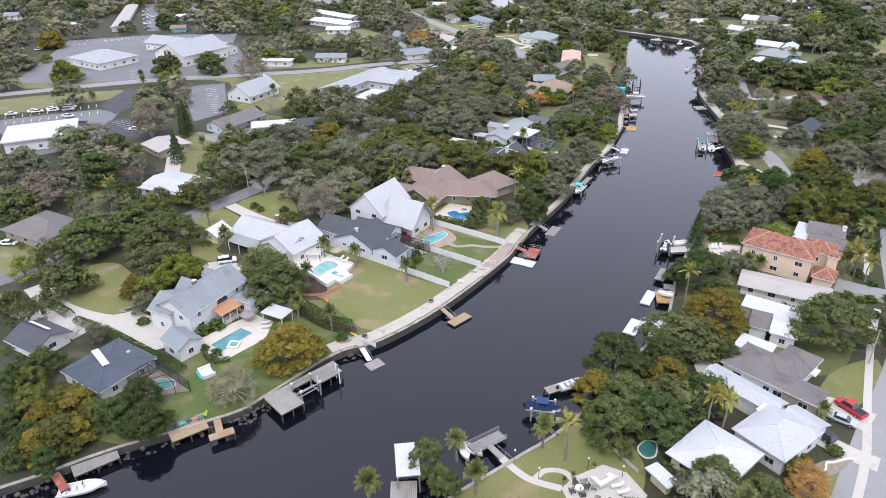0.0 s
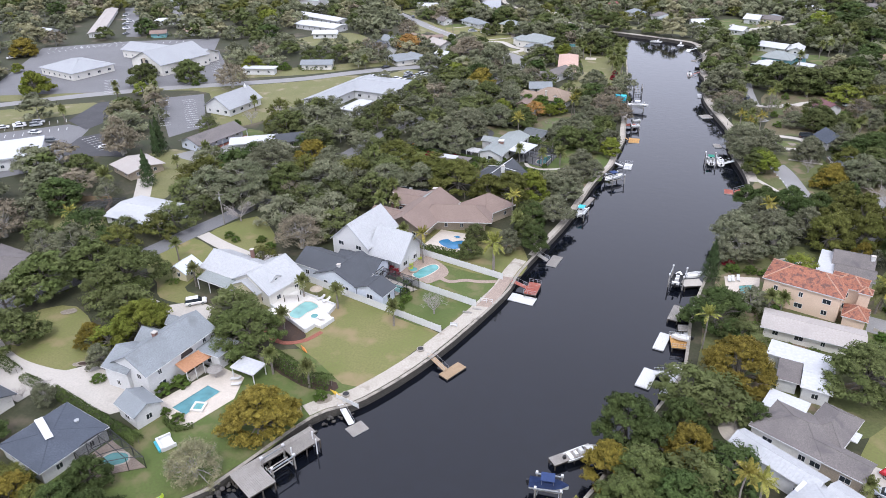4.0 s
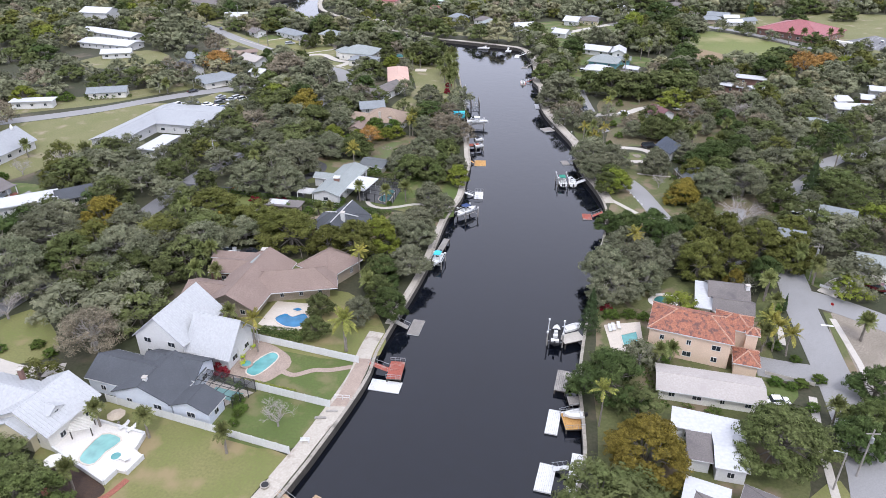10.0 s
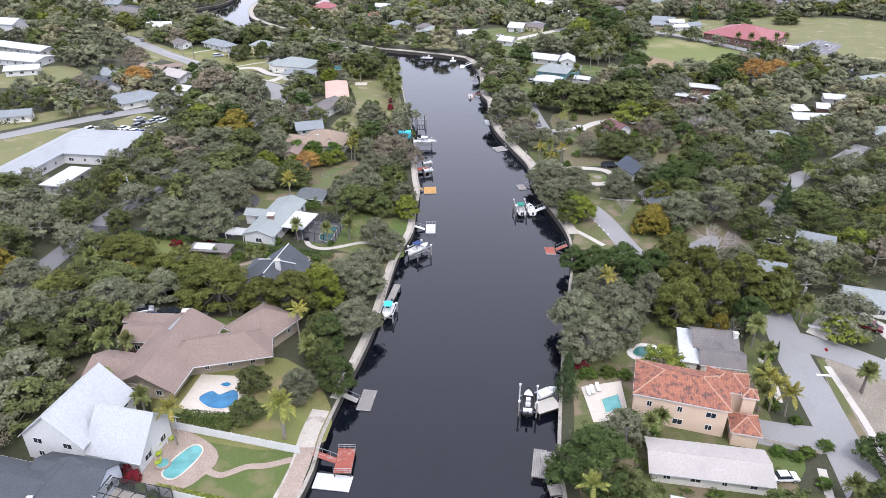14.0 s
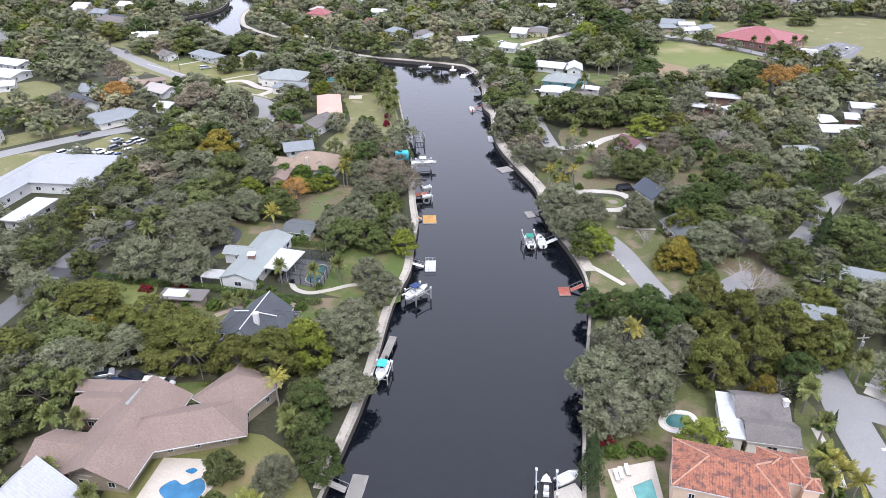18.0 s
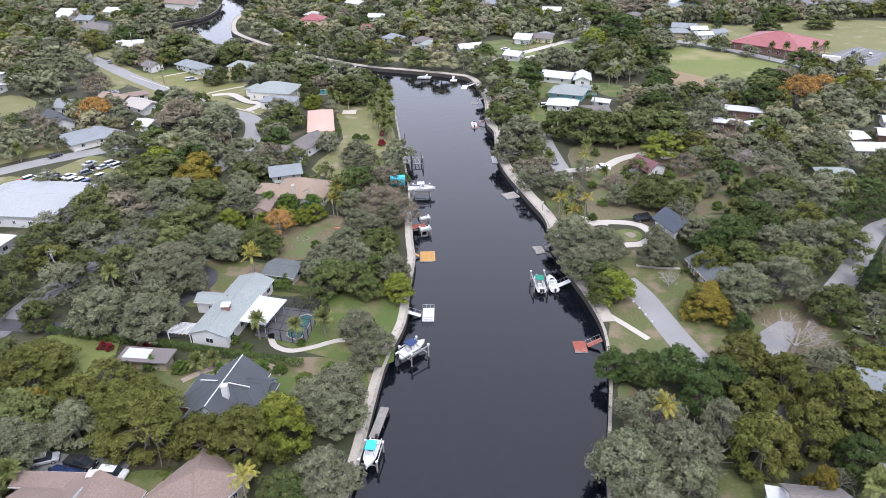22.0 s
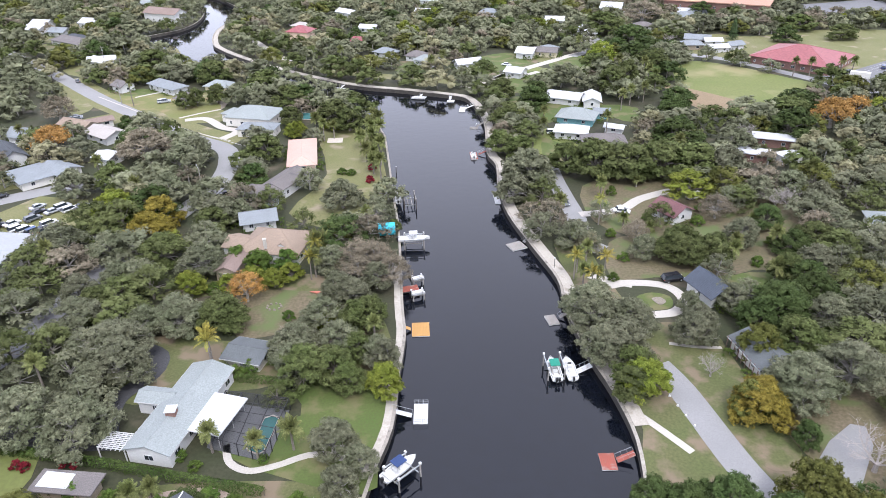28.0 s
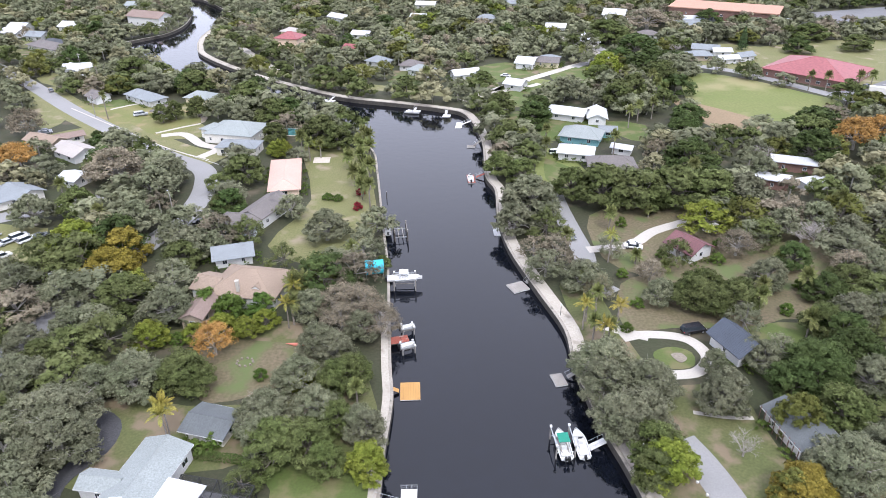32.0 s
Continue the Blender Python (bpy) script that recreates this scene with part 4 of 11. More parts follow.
def species(kind, detail):
    """The shared meshes of a kind of tree: pairs of trunk and crown, for a tree 5 m wide to each side and 9 m tall."""
    key = (kind, detail)
    if key in SPECIES:
        return SPECIES[key]
    out = []
    setup = {"oak": (20, 11500, 0.175, 0.12, 0.16, "bark"), "moss_oak": (22, 11000, 0.17, 0.12, 0.26, "grey_bark"), "bright_tree": (18, 12500, 0.17, 0.08, 0.12, "bark"),
             "olive_oak": (22, 12500, 0.17, 0.06, 0.14, "bark"), "olive_tree": (26, 17000, 0.15, 0.05, 0.08, "bark"), "dark_oak": (20, 11500, 0.175, 0.08, 0.16, "bark"), "brown_tree": (18, 8000, 0.11, 0.2, 0.4, "grey_bark"),
             "pale_tree": (18, 9000, 0.11, 0.1, 0.45, "grey_bark"), "orange_tree": (12, 6000, 0.13, 0.25, 0.3, "grey_bark"), "shrub": (8, 3000, 0.34, 0.02, 0.14, "bark"), "red_shrub": (8, 2000, 0.38, 0.02, 0.2, "bark")}
    for v in range({"oak": 4, "moss_oak": 4, "olive_oak": 3}.get(kind, 2)):
        seed = sum(map(ord, kind)) * 10 + v
        if kind == "bare_tree":
            g = random.Random(seed)
            bm = bmesh.new()

            def bough(a, d, length, r, level):
                b = a + d * length
                tube(bm, a, b, r, r * 0.6, 4 if level < 2 else 3)
                if level < 4:
                    for k in range((6, 5, 5, 4)[level]):
                        side = Vector((g.uniform(-1, 1), g.uniform(-1, 1), g.uniform(-0.35, 0.7)))
                        bough(a.lerp(b, g.uniform(0.45, 1.0)), (d * 0.75 + side).normalized(), length * g.uniform(0.5, 0.75), r * 0.5, level + 1)

            for k in range(5):
                az = k * 1.256 + g.uniform(-0.3, 0.3)
                bough(Vector((0, 0, 1.2)), Vector((math.cos(az) * 0.75, math.sin(az) * 0.75, 0.9)).normalized(), 3.0, 0.12, 1)
            out.append((mesh_of(tube(bmesh.new(), (0, 0, -0.1), (0, 0, 1.5), 0.3, 0.22), "trunk", MAT["pale_bark"]), mesh_of(bm, "crown", MAT["pale_bark"])))
        elif kind == "conifer":
            g = np.random.default_rng(seed)
            n = 5000
            h = g.uniform(0, 1, n) ** 0.8
            a = g.uniform(0, 6.283, n)
            r = (1 - h) ** 0.8 * 5.0 * g.uniform(0.6, 1.0, n) * (0.8 + 0.2 * np.sin(h * 40))
            p = np.stack((np.cos(a) * r, np.sin(a) * r, 0.4 + h * 8.6), 1)
            nr = np.stack((np.cos(a), np.sin(a), 0.5 + 0 * a), 1) + g.normal(0, 0.4, (n, 3))
            out.append((trunk_mesh("trunk", [(0, 0, 8)], 9, MAT["bark"], 0.3, 0.3, seed), cards_mesh("crown", leaf_cards(p, nr, 0.24 * g.uniform(0.6, 1.3, n), seed), MAT["leaf_conifer"])))
        elif kind in ("sabal", "queen_palm", "date_palm"):
            bm = bmesh.new()
            if kind == "sabal":
                tube(tube(bm, (0, 0, -0.1), (0.1, 0, 4.4), 0.24, 0.19), (0.1, 0, 4.4), (0, 0, 9), 0.19, 0.22)
                head = frond_mesh(seed, 54, 5.2, 0.6, 0.2, MAT["leaf_palm"], leaflets=8)
            elif kind == "date_palm":
                tube(tube(bm, (0, 0, -0.1), (0, 0, 8.2), 0.34, 0.28), (0, 0, 8.2), (0, 0, 9), 0.45, 0.3)
                head = frond_mesh(seed, 46, 5.2, 0.75, 0.12, MAT["leaf_queen_palm"], leaflets=12)
            else:
                tube(tube(bm, (0, 0, -0.1), (0.25, 0.1, 5), 0.18, 0.15), (0.25, 0.1, 5), (0, 0, 9), 0.15, 0.13)
                head = frond_mesh(seed, 18, 5.4, 0.95, 0.15, MAT["leaf_queen_palm"], leaflets=12)
            out.append((mesh_of(bm, "trunk", MAT["palm_bark"]), head))
        else:
            lobes, count, size, low, loose, bark = setup[kind]
            lobes, count, size = lobes + 4, int(count * 1.3), size * 1.0
            if detail == 2:
                lobes, count, size = lobes + 6, int(count * 1.6), size * 0.74
            if detail == 0:
                count, size = int(count * 0.26), size * 1.95
            p, nr, s, c = crown_points(seed, lobes, count, size, low=low, loose=loose)
            tips = [c[i] * np.array((0.9, 0.9, 0.86)) for i in range(0, len(c), 2)]
            out.append((trunk_mesh("trunk", tips, 9, MAT[bark], 0.34, 0.28 if low > 0.05 else 0.1, seed, twigs=3 if kind in ("moss_oak", "brown_tree", "orange_tree", "pale_tree") and detail else 0), cards_mesh("crown", leaf_cards(p, nr, s, seed), MAT["leaf_" + kind])))
    SPECIES[key] = out
    return out


TREE_WORDS = {
    "oak": ("oak_tree", "broad live oak with an olive-green rounded crown", "tree"), "moss_oak": ("oak_tree", "grey-green live oak hung with pale moss", "tree"),
    "bright_tree": ("broadleaf_tree", "bright yellow-green broadleaf tree with a full crown", "tree"), "olive_tree": ("broadleaf_tree", "dense round tree with golden-olive leaves", "tree"),
    "olive_oak": ("oak_tree", "broad oak with brownish olive-green leaves", "tree"), "dark_oak": ("oak_tree", "dark green oak with a dense crown", "tree"), "brown_tree": ("deciduous_tree", "half-bare tree with brownish thinning leaves", "tree"),
    "grey_oak": ("oak_tree", "oak with leaf colour paled for distance haze", "tree"), "pale_tree": ("deciduous_tree", "pale grey-green tree with thin hanging moss", "tree"), "orange_tree": ("deciduous_tree", "small tree with orange winter leaves", "tree"), "conifer": ("cypress_tree", "dark green pointed conifer beside the water", "tree"),
    "shrub": ("shrub", "leafy green garden shrub", "shrub"), "red_shrub": ("shrub", "garden shrub with crimson leaves", "shrub"), "bare_tree": ("bare_tree", "leafless pale grey tree with fine twigs", "tree"),
    "sabal": ("palm_tree", "cabbage palm with a round head of fan fronds", "palm tree"), "queen_palm": ("palm_tree", "slender palm with arching yellow-green feather fronds", "palm tree"), "date_palm": ("palm_tree", "stout date palm with a full feathery head", "palm tree")}
PLANTED = []


def plant(kind, x, y, r, h, detail=None):
    if detail is None:
        detail = (2 if r > 6.2 else 1) if (-125 < x < 75 and y < 232) or (-90 < x < 90 and y < 312) else 0
    if kind in ("sabal", "queen_palm", "date_palm", "bare_tree", "conifer"):
        detail = 1
    if kind not in ("sabal", "queen_palm", "date_palm", "shrub", "red_shrub", "conifer"):
        r *= 1.14
    meshes = species(kind, detail)
    trunk, crown = meshes[rng.randrange(len(meshes))]
    name, label, cat = TREE_WORDS[kind]
    ob = root(name, x, y, 0, rng.uniform(0, 360), label, cat, "trees of the canal banks")
    k = r / 5.0
    if kind in ("sabal", "queen_palm", "date_palm"):
        ob.scale = (1, 1, h / 9.0)
        part("trunk", trunk, None, ob)
        cr = part("crown", crown, None, ob, at=Matrix.LocRotScale((0, 0, 9.0), None, (k, k, k * 9.0 / h)))
    else:
        ob.scale = (k, k, h / 9.0)
        part("trunk", trunk, None, ob)
        part("crown", crown, None, ob)
    PLANTED.append((x, y, r))
    return ob


def hedge(line, w=1.2, h=1.4, mat="leaf_hedge", label="clipped green hedge along a garden edge", steps=1):
    """A clipped hedge: leaf sprays over a rounded bank, on stems."""
    line = smooth(line, 4) if steps > 1 else line
    g = np.random.default_rng(int(abs(line[0][0] * 10)))
    P, N = [], []
    for (x0, y0), (x1, y1) in zip(line, line[1:]):
        L = math.hypot(x1 - x0, y1 - y0)
        n = int(L * (2 * h + w) * 26)
        s, a = g.uniform(0, 1, n), g.uniform(-0.15, math.pi + 0.15, n)
        ux, uy = (x1 - x0) / L, (y1 - y0) / L
        off, z = np.cos(a) * w / 2 * g.uniform(0.85, 1.1, n), np.abs(np.sin(a)) ** 0.5 * h * g.uniform(0.85, 1.08, n)
        P.append(np.stack((x0 + ux * s * L - uy * off, y0 + uy * s * L + ux * off, z), 1))
        N.append(np.stack((-uy * np.cos(a), ux * np.cos(a), np.sin(a)), 1) + g.normal(0, 0.4, (n, 3)))
    P, N = np.concatenate(P), np.concatenate(N)
    x0, y0 = line[0]
    r = root("hedge", x0, y0, 0, 0, label, "hedge")
    part("foliage", cards_mesh("foliage", leaf_cards(P - np.array((x0, y0, 0)), N, 0.17 * g.uniform(0.6, 1.3, len(P)), 3), MAT[mat]), None, r)
    bm = bmesh.new()
    for x, y in line:
        tube(bm, (x - x0, y - y0, 0), (x - x0, y - y0, h * 0.7), 0.05, n=5)
    part("stems", bm, MAT["bark"], r)
    return r

# ---- water, land and canal walls ----
WATER = -1.55
LEFT_BANK = [(-3000, -1900), (-160, 0), (-110, 38), (-92, 53), (-80.7, 65.4), (-66.7, 78.5), (-63.2, 84.4), (-56.1, 100.6), (-49, 107.6), (-40.4, 123.8), (-32, 149), (-30.5, 160), (-28.4, 169.6), (-22.9, 193), (-19, 220.8),
             (-15, 236), (-14, 250), (-12.8, 263), (-13.4, 275), (-14.5, 310), (-16.5, 335), (-19.6, 376), (-21.6, 391), (-31, 419), (-57, 453), (-96, 489), (-130, 511), (-152, 541), (-172, 567), (-165, 581), (-153, 597), (-150, 626), (-158, 667), (-178, 708), (-350, 900), (-3000, 3200)]
RIGHT_BANK = [(-3000, -2600), (-160, -90), (-60, 10), (-34, 40), (-26, 66), (-15.6, 82), (-8, 93), (0, 112), (7, 129.4), (8.6, 140), (9.4, 152), (11.6, 164), (17.9, 191.7), (22.7, 209.5), (24.6, 217), (26.8, 230.4), (26, 243), (24, 255), (22.9, 271),
              (23.4, 283), (20.3, 298), (16.4, 318), (15.6, 336), (17, 355), (15.2, 367), (17.2, 398), (13.7, 428), (4.8, 436.5), (-14, 445.5), (-38.8, 456.7), (-70.7, 483.4), (-95.5, 509.7), (-114.8, 534.9), (-123.5, 553), (-130, 588), (-128, 634), (-135, 670), (-160, 715), (-330, 900), (-3000, 3500)]
left_line = LEFT_BANK[:1] + smooth(LEFT_BANK[2:-2], 4) + LEFT_BANK[-2:]
right_line = RIGHT_BANK[:2] + smooth(RIGHT_BANK[3:-2], 4) + RIGHT_BANK[-2:]
bm = bmesh.new()
bm.faces.new([bm.verts.new((*p, 0)) for p in left_line])
bm.faces.new([bm.verts.new((*p, 0)) for p in right_line[::-1] + [(3500, -2100), (3500, 3500)][::1]])
bmesh.ops.recalc_face_normals(bm, faces=bm.faces)
for f in bm.faces:
    if f.normal.z < 0:
        f.normal_flip()
tagged(new("ground", mesh_of(bm, "ground", MAT["ground"])), "level ground of patchy grass and leaf litter", "ground", "", "structure")
tagged(new("water", mesh_of(prism(bmesh.new(), [(-3500, -2500), (3500, -2500), (3500, 3600), (-3500, 3600)], WATER - 0.5, WATER), "water", MAT["water"])), "still dark canal water", "water", "", "structure")
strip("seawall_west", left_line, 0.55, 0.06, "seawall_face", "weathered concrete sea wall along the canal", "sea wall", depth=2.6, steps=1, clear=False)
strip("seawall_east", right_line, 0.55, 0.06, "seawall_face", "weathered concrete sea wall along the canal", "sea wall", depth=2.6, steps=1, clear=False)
strip("seawall_cap_west", left_line[1:-1], 0.62, 0.16, "seawall", "weathered concrete cap of the sea wall", "sea wall", depth=0.14, steps=1, clear=False)
strip("seawall_cap_east", right_line[1:-1], 0.62, 0.16, "seawall", "weathered concrete cap of the sea wall", "sea wall", depth=0.14, steps=1, clear=False)
CANAL = left_line + right_line[::-1]
keep(CANAL, 1.5)

# ---- streets ----
strip("road_main", [(-330, 205), (-290, 234), (-253, 264), (-222, 284), (-191, 300), (-168, 313), (-150, 328), (-137, 338), (-118, 349), (-100, 357)], 7.0, 0.05, "pale_asphalt", "weathered grey two-lane road past the church", "road")
strip("road_canal_street", [(-160, 80), (-138, 122), (-128, 140), (-122, 157), (-118, 168), (-114, 182), (-108, 205), (-103, 230), (-99, 250), (-94, 262), (-91, 278), (-86, 300), (-79, 322)], 6.2, 0.055, "asphalt", "asphalt residential street under the oaks", "road")
strip("road_north_street", [(-79, 322), (-73.6, 338), (-71.4, 352), (-72.4, 366), (-77, 379), (-91.3, 391), (-115.5, 414.6), (-146.9, 447), (-190, 496), (-260, 570)], 7.0, 0.06, "pale_asphalt", "pale residential street curving through the gardens", "road")
strip("road_east_street", [(30, 70), (43, 105), (53, 130), (57.5, 150), (60, 166), (62, 180), (64, 189), (66, 200)], 7.0, 0.05, "pale_asphalt", "pale asphalt residential street", "road")
strip("road_east_branch", [(62, 186), (72, 180), (84, 168), (110, 140)], 7.0, 0.058, "pale_asphalt", "pale asphalt side street", "road")
strip("lane_east", [(36.4, 250), (38.7, 242), (41.9, 222.4), (46, 212), (56, 200)], 5.6, 0.05, "pale_asphalt", "straight pale lane to the canal walk", "lane")
strip("road_east_curve", [(34, 352), (33.8, 340), (34.2, 326), (34.6, 314), (33, 303), (37, 296)], 5.4, 0.05, "pale_asphalt", "pale lane curving under the trees", "road")
strip("road_far_east", [(80, 240), (92, 252), (108, 270), (120, 277), (146, 298)], 5.5, 0.05, "pale_asphalt", "pale residential lane in the trees", "road")
strip("road_school", [(116, 512), (131, 496), (147, 482), (162, 457), (173, 437), (185, 421), (214, 394)], 6.0, 0.05, "pale_asphalt", "pale road beside the playing field", "road")
strip("road_north", [(14, 447), (42, 474), (67, 496), (90, 520), (80, 560), (60, 590)], 4.5, 0.05, "concrete", "pale concrete drive among the lawns", "road")
strip("canal_walk", [p for p in offset(right_line, -1.7) if 233 < p[1] < 690 and p[0] > -150], 2.6, 0.09, "walk", "worn tan concrete walk along the sea wall", "walkway", steps=1, margin=0.3)
strip("west_promenade", [p for p in offset(left_line, 2.2) if 101 < p[1] < 167], 3.2, 0.09, "walk", "broad tan concrete promenade on the sea wall", "walkway", steps=1, margin=0.3)


def driveway(line, width, mat="concrete", label="pale concrete driveway", z=0.065, steps=5):
    return strip("driveway", line, width, z + 0.001 * (len(CLEAR) % 9), mat, label, "driveway", steps=steps)


# ---- car parks ----
for pts, mat, label in (
    ([(-216, 268), (-199.6, 279), (-171.7, 239.4), (-178, 224.4)], "asphalt", "cracked grey asphalt car park"), ([(-262, 200), (-228, 228), (-216, 226), (-198, 188), (-208, 176)], "asphalt", "asphalt car park with white bays"),
    ([(-238, 256), (-230, 262), (-215, 241), (-216, 224), (-232, 232)], "dark_asphalt", "freshly sealed asphalt drive"), ([(-352, 342), (-312, 369), (-262, 388), (-223, 314), (-200, 301), (-222, 288), (-250, 270), (-300, 252)], "asphalt", "wide church car park of grey asphalt"),
    ([(-136, 322), (-108, 310), (-101, 322), (-108, 338), (-124, 342)], "dry", "unpaved car park of dry grass"), ([(53.2, 222.6), (58.6, 228), (64.4, 231.8), (66.6, 231), (65.4, 226.6), (59.4, 219.4), (55.4, 215.6), (53, 217)], "pale_asphalt", "pale asphalt drive under a bare tree"),
    ([(168, 446), (186, 430), (212, 448), (200, 456)], "asphalt", "school car park of grey asphalt"), ([(236, 586), (246, 622), (318, 640), (306, 590), (269, 566)], "asphalt", "large school car park"), ([(-165, 208), (-150, 204), (-140, 222), (-150, 232)], "pale_asphalt", "pale gravel forecourt of the motel")):
    sheet("car_park", pts, 0.045 + 0.002 * (len(CLEAR) % 7), mat, label, "car park", margin=1.0)

# ---- gardens ----
GARDENS = (
    ("green", "deep green mown lawn on the canal", [(-93, 70), (-80.5, 66.5), (-66.8, 79.5), (-63.2, 86), (-59, 96), (-72, 96), (-84, 90), (-94, 80)]), ("green", "green lawn round a large olive-leaved tree", [(-84, 86.5), (-63, 87), (-56.4, 101), (-51, 109), (-62, 119), (-78, 112)]),
    ("lawn", "wide sun-bleached lawn sloping to the promenade", [(-84, 129), (-63, 116), (-51.6, 110.5), (-44, 126), (-41.5, 131.2), (-78, 143)]), ("green", "fenced green lawn with a bare shrub", [(-57, 136.8), (-42, 132.6), (-35.4, 142.8), (-54, 147)]),
    ("green", "garden lawn with a curving path", [(-58, 149.4), (-37, 143.6), (-33.5, 155.7), (-58, 163)]), ("lawn", "narrow lawn under palms", [(-60, 164), (-33, 156.8), (-29.8, 168), (-40, 182), (-60, 182)]),
    ("lawn", "front lawn beside a pale drive", [(-133, 101), (-134, 113), (-125, 119), (-110, 108), (-111, 97.5)]), ("dry", "pale lawn behind a drive", [(-166, 119), (-151, 106.5), (-142, 107.4), (-150, 120)]),
    ("lawn", "open front lawn with clipped shrubs", [(-117, 156.5), (-109.5, 172), (-96, 159), (-101, 153)]), ("lawn", "front lawn with palms", [(-122, 140), (-121, 154.5), (-113, 153), (-105, 146), (-106, 133), (-100, 130.5), (-101, 126.8), (-109, 127.5), (-114, 133)]),
    ("green", "shaded canal-side lawn", [(-44, 232), (-19.4, 221.5), (-17, 230.5), (-15, 247.6), (-33, 248), (-31.3, 240)]), ("field", "long green lawn between hedges", [(-90, 235.5), (-74, 233), (-76, 217), (-83, 215)]),
    ("green", "small green lawn behind a brown roof", [(-59.5, 196.5), (-52, 196), (-54, 191), (-62, 191.4)]), ("dry", "dry garden lawn beside the canal", [(-46, 397), (-30, 397), (-22, 372), (-18, 335), (-22, 318), (-30, 312), (-46, 324), (-38, 352)]),
    ("litter", "leaf-strewn yard with garden clutter", [(-50, 283), (-28, 279), (-34, 268), (-46, 264), (-50, 270)]), ("verge", "shady grass strip on the east bank", [(28, 188), (38, 192), (36.4, 178), (29, 177), (24, 180)]),
    ("verge", "verge of dry grass beside the street", [(50, 174), (55, 186), (57.5, 184), (55, 173)]), ("green", "corner lawn under palms", [(67.5, 197), (83, 198), (77, 192.5), (70, 188)]), ("sandy", "bare sandy corner plot with a low wall", [(66, 176.5), (73, 176), (84, 160), (72, 140), (60, 142), (61.5, 155)]),
    ("green", "narrow green side garden", [(44.8, 154.3), (50, 151.6), (46.5, 147.4), (43.5, 149)]), ("verge", "grass verge along the canal walk", [(30, 255), (35, 250), (37.5, 240), (41, 227), (29, 226), (29, 238)]), ("verge", "grass beside the concrete lane", [(41, 246), (49, 245), (53, 226), (47, 222), (44, 228)]),
    ("litter", "leaf-strewn yard under oaks", [(40, 300), (54, 305), (86, 311), (82, 292), (66, 282), (46, 282), (36, 282)]), ("verge", "dry lawn before a grey-roofed house", [(38, 262), (51, 262), (50.5, 244), (44, 238), (39, 246)]), ("field", "bright green lawn", [(22, 455), (46, 478), (58, 472), (57, 456), (30, 434)]),
    ("field", "bright green lawn by the white houses", [(30, 358), (35, 384), (42, 388), (48, 366), (46, 345), (36, 350)]), ("green", "lawn between far houses", [(18, 494), (29, 473), (50, 490), (40, 510)]), ("field", "wide green playing field", [(108, 448), (124, 482), (145, 470), (160, 447), (168, 433), (155, 414), (127, 404), (108, 412)]),
    ("straw", "dry brown edge of the playing field", [(100, 438), (109, 436), (126, 411), (124, 399), (106, 400)]), ("dry", "open grass beside the church road", [(-222, 280), (-190, 296), (-166, 309), (-148, 324), (-136, 318), (-147, 266), (-160, 240), (-170, 240), (-198, 281)]), ("green", "church lawn", [(-250, 294), (-219, 305), (-211, 288), (-236, 276)]),
    ("dry", "dry grass before the round hall", [(-316, 272), (-268, 285), (-249, 267), (-288, 246)]), ("dry", "grass verge beside the road", [(-284, 226), (-240, 256), (-233, 244), (-250, 226), (-264, 210)]), ("dry", "yellowed back garden with a board fence", [(-180, 163), (-158, 165), (-147, 155), (-146, 146), (-172, 153)]),
    ("dry", "roadside lawn before the large pale house", [(-141, 442), (-117, 446), (-88, 424), (-84, 410), (-100, 410), (-119, 429)]), ("dry", "bare ground beside the street", [(-150, 408), (-132, 424), (-124, 414), (-140, 398)]), ("green", "lawn by the white motel office", [(-163, 238), (-148, 240), (-138, 230), (-150, 222)]),
    ("lawn", "canal-end lawn with curved paths", [(-16, 81.5), (-8.6, 92), (-3, 96), (4, 91), (6, 84), (2, 74), (-16, 66), (-24, 70)]), ("lawn", "roadside lawn with a low wall", [(33, 106.5), (45, 118), (48, 130), (38, 122)]), ("lawn", "front lawn behind a white wall", [(31, 91), (36, 99), (40, 99), (36, 88)]), ("green", "strip of lawn between drives", [(31, 106), (40.5, 101.5), (39.5, 99.5), (31.5, 103)]),
    ("dry", "far dry field beyond the school", [(200, 500), (240, 540), (300, 520), (280, 460), (215, 460)]), ("dry", "open ground by the far buildings", [(-215, 395), (-190, 420), (-170, 400), (-195, 380)]))
for label, mat, pts in (
    ("shady grass between garden sheds and oaks", "verge", [(-66, 266), (-50, 263.5), (-37, 262), (-36, 249.5), (-52, 247), (-66, 246)]), ("green back garden round a fire ring", "green", [(-44, 279), (-30, 277), (-33, 268.5), (-43, 266)]),
    ("grass under bamboo clumps before a tan house", "verge", [(-66, 286), (-40, 290), (-29, 286), (-29, 280), (-50, 283.6), (-66, 279)]), ("canal-side grass under mossy oaks", "verge", [(-34, 279), (-24, 279), (-17, 268), (-15.6, 249), (-32, 249.5), (-33, 266)]),
    ("grass strip between the canal walk and a loop drive", "verge", [(25.5, 300), (33, 300), (35, 282), (37, 263), (30, 256), (27.5, 270)]), ("patchy grass under roadside oaks", "green", [(55, 278), (76, 282), (82, 268), (70, 254), (62, 256)])):
    sheet("lawn", pts, 0.012, mat, label, "lawn", round_by=3, clear=False)
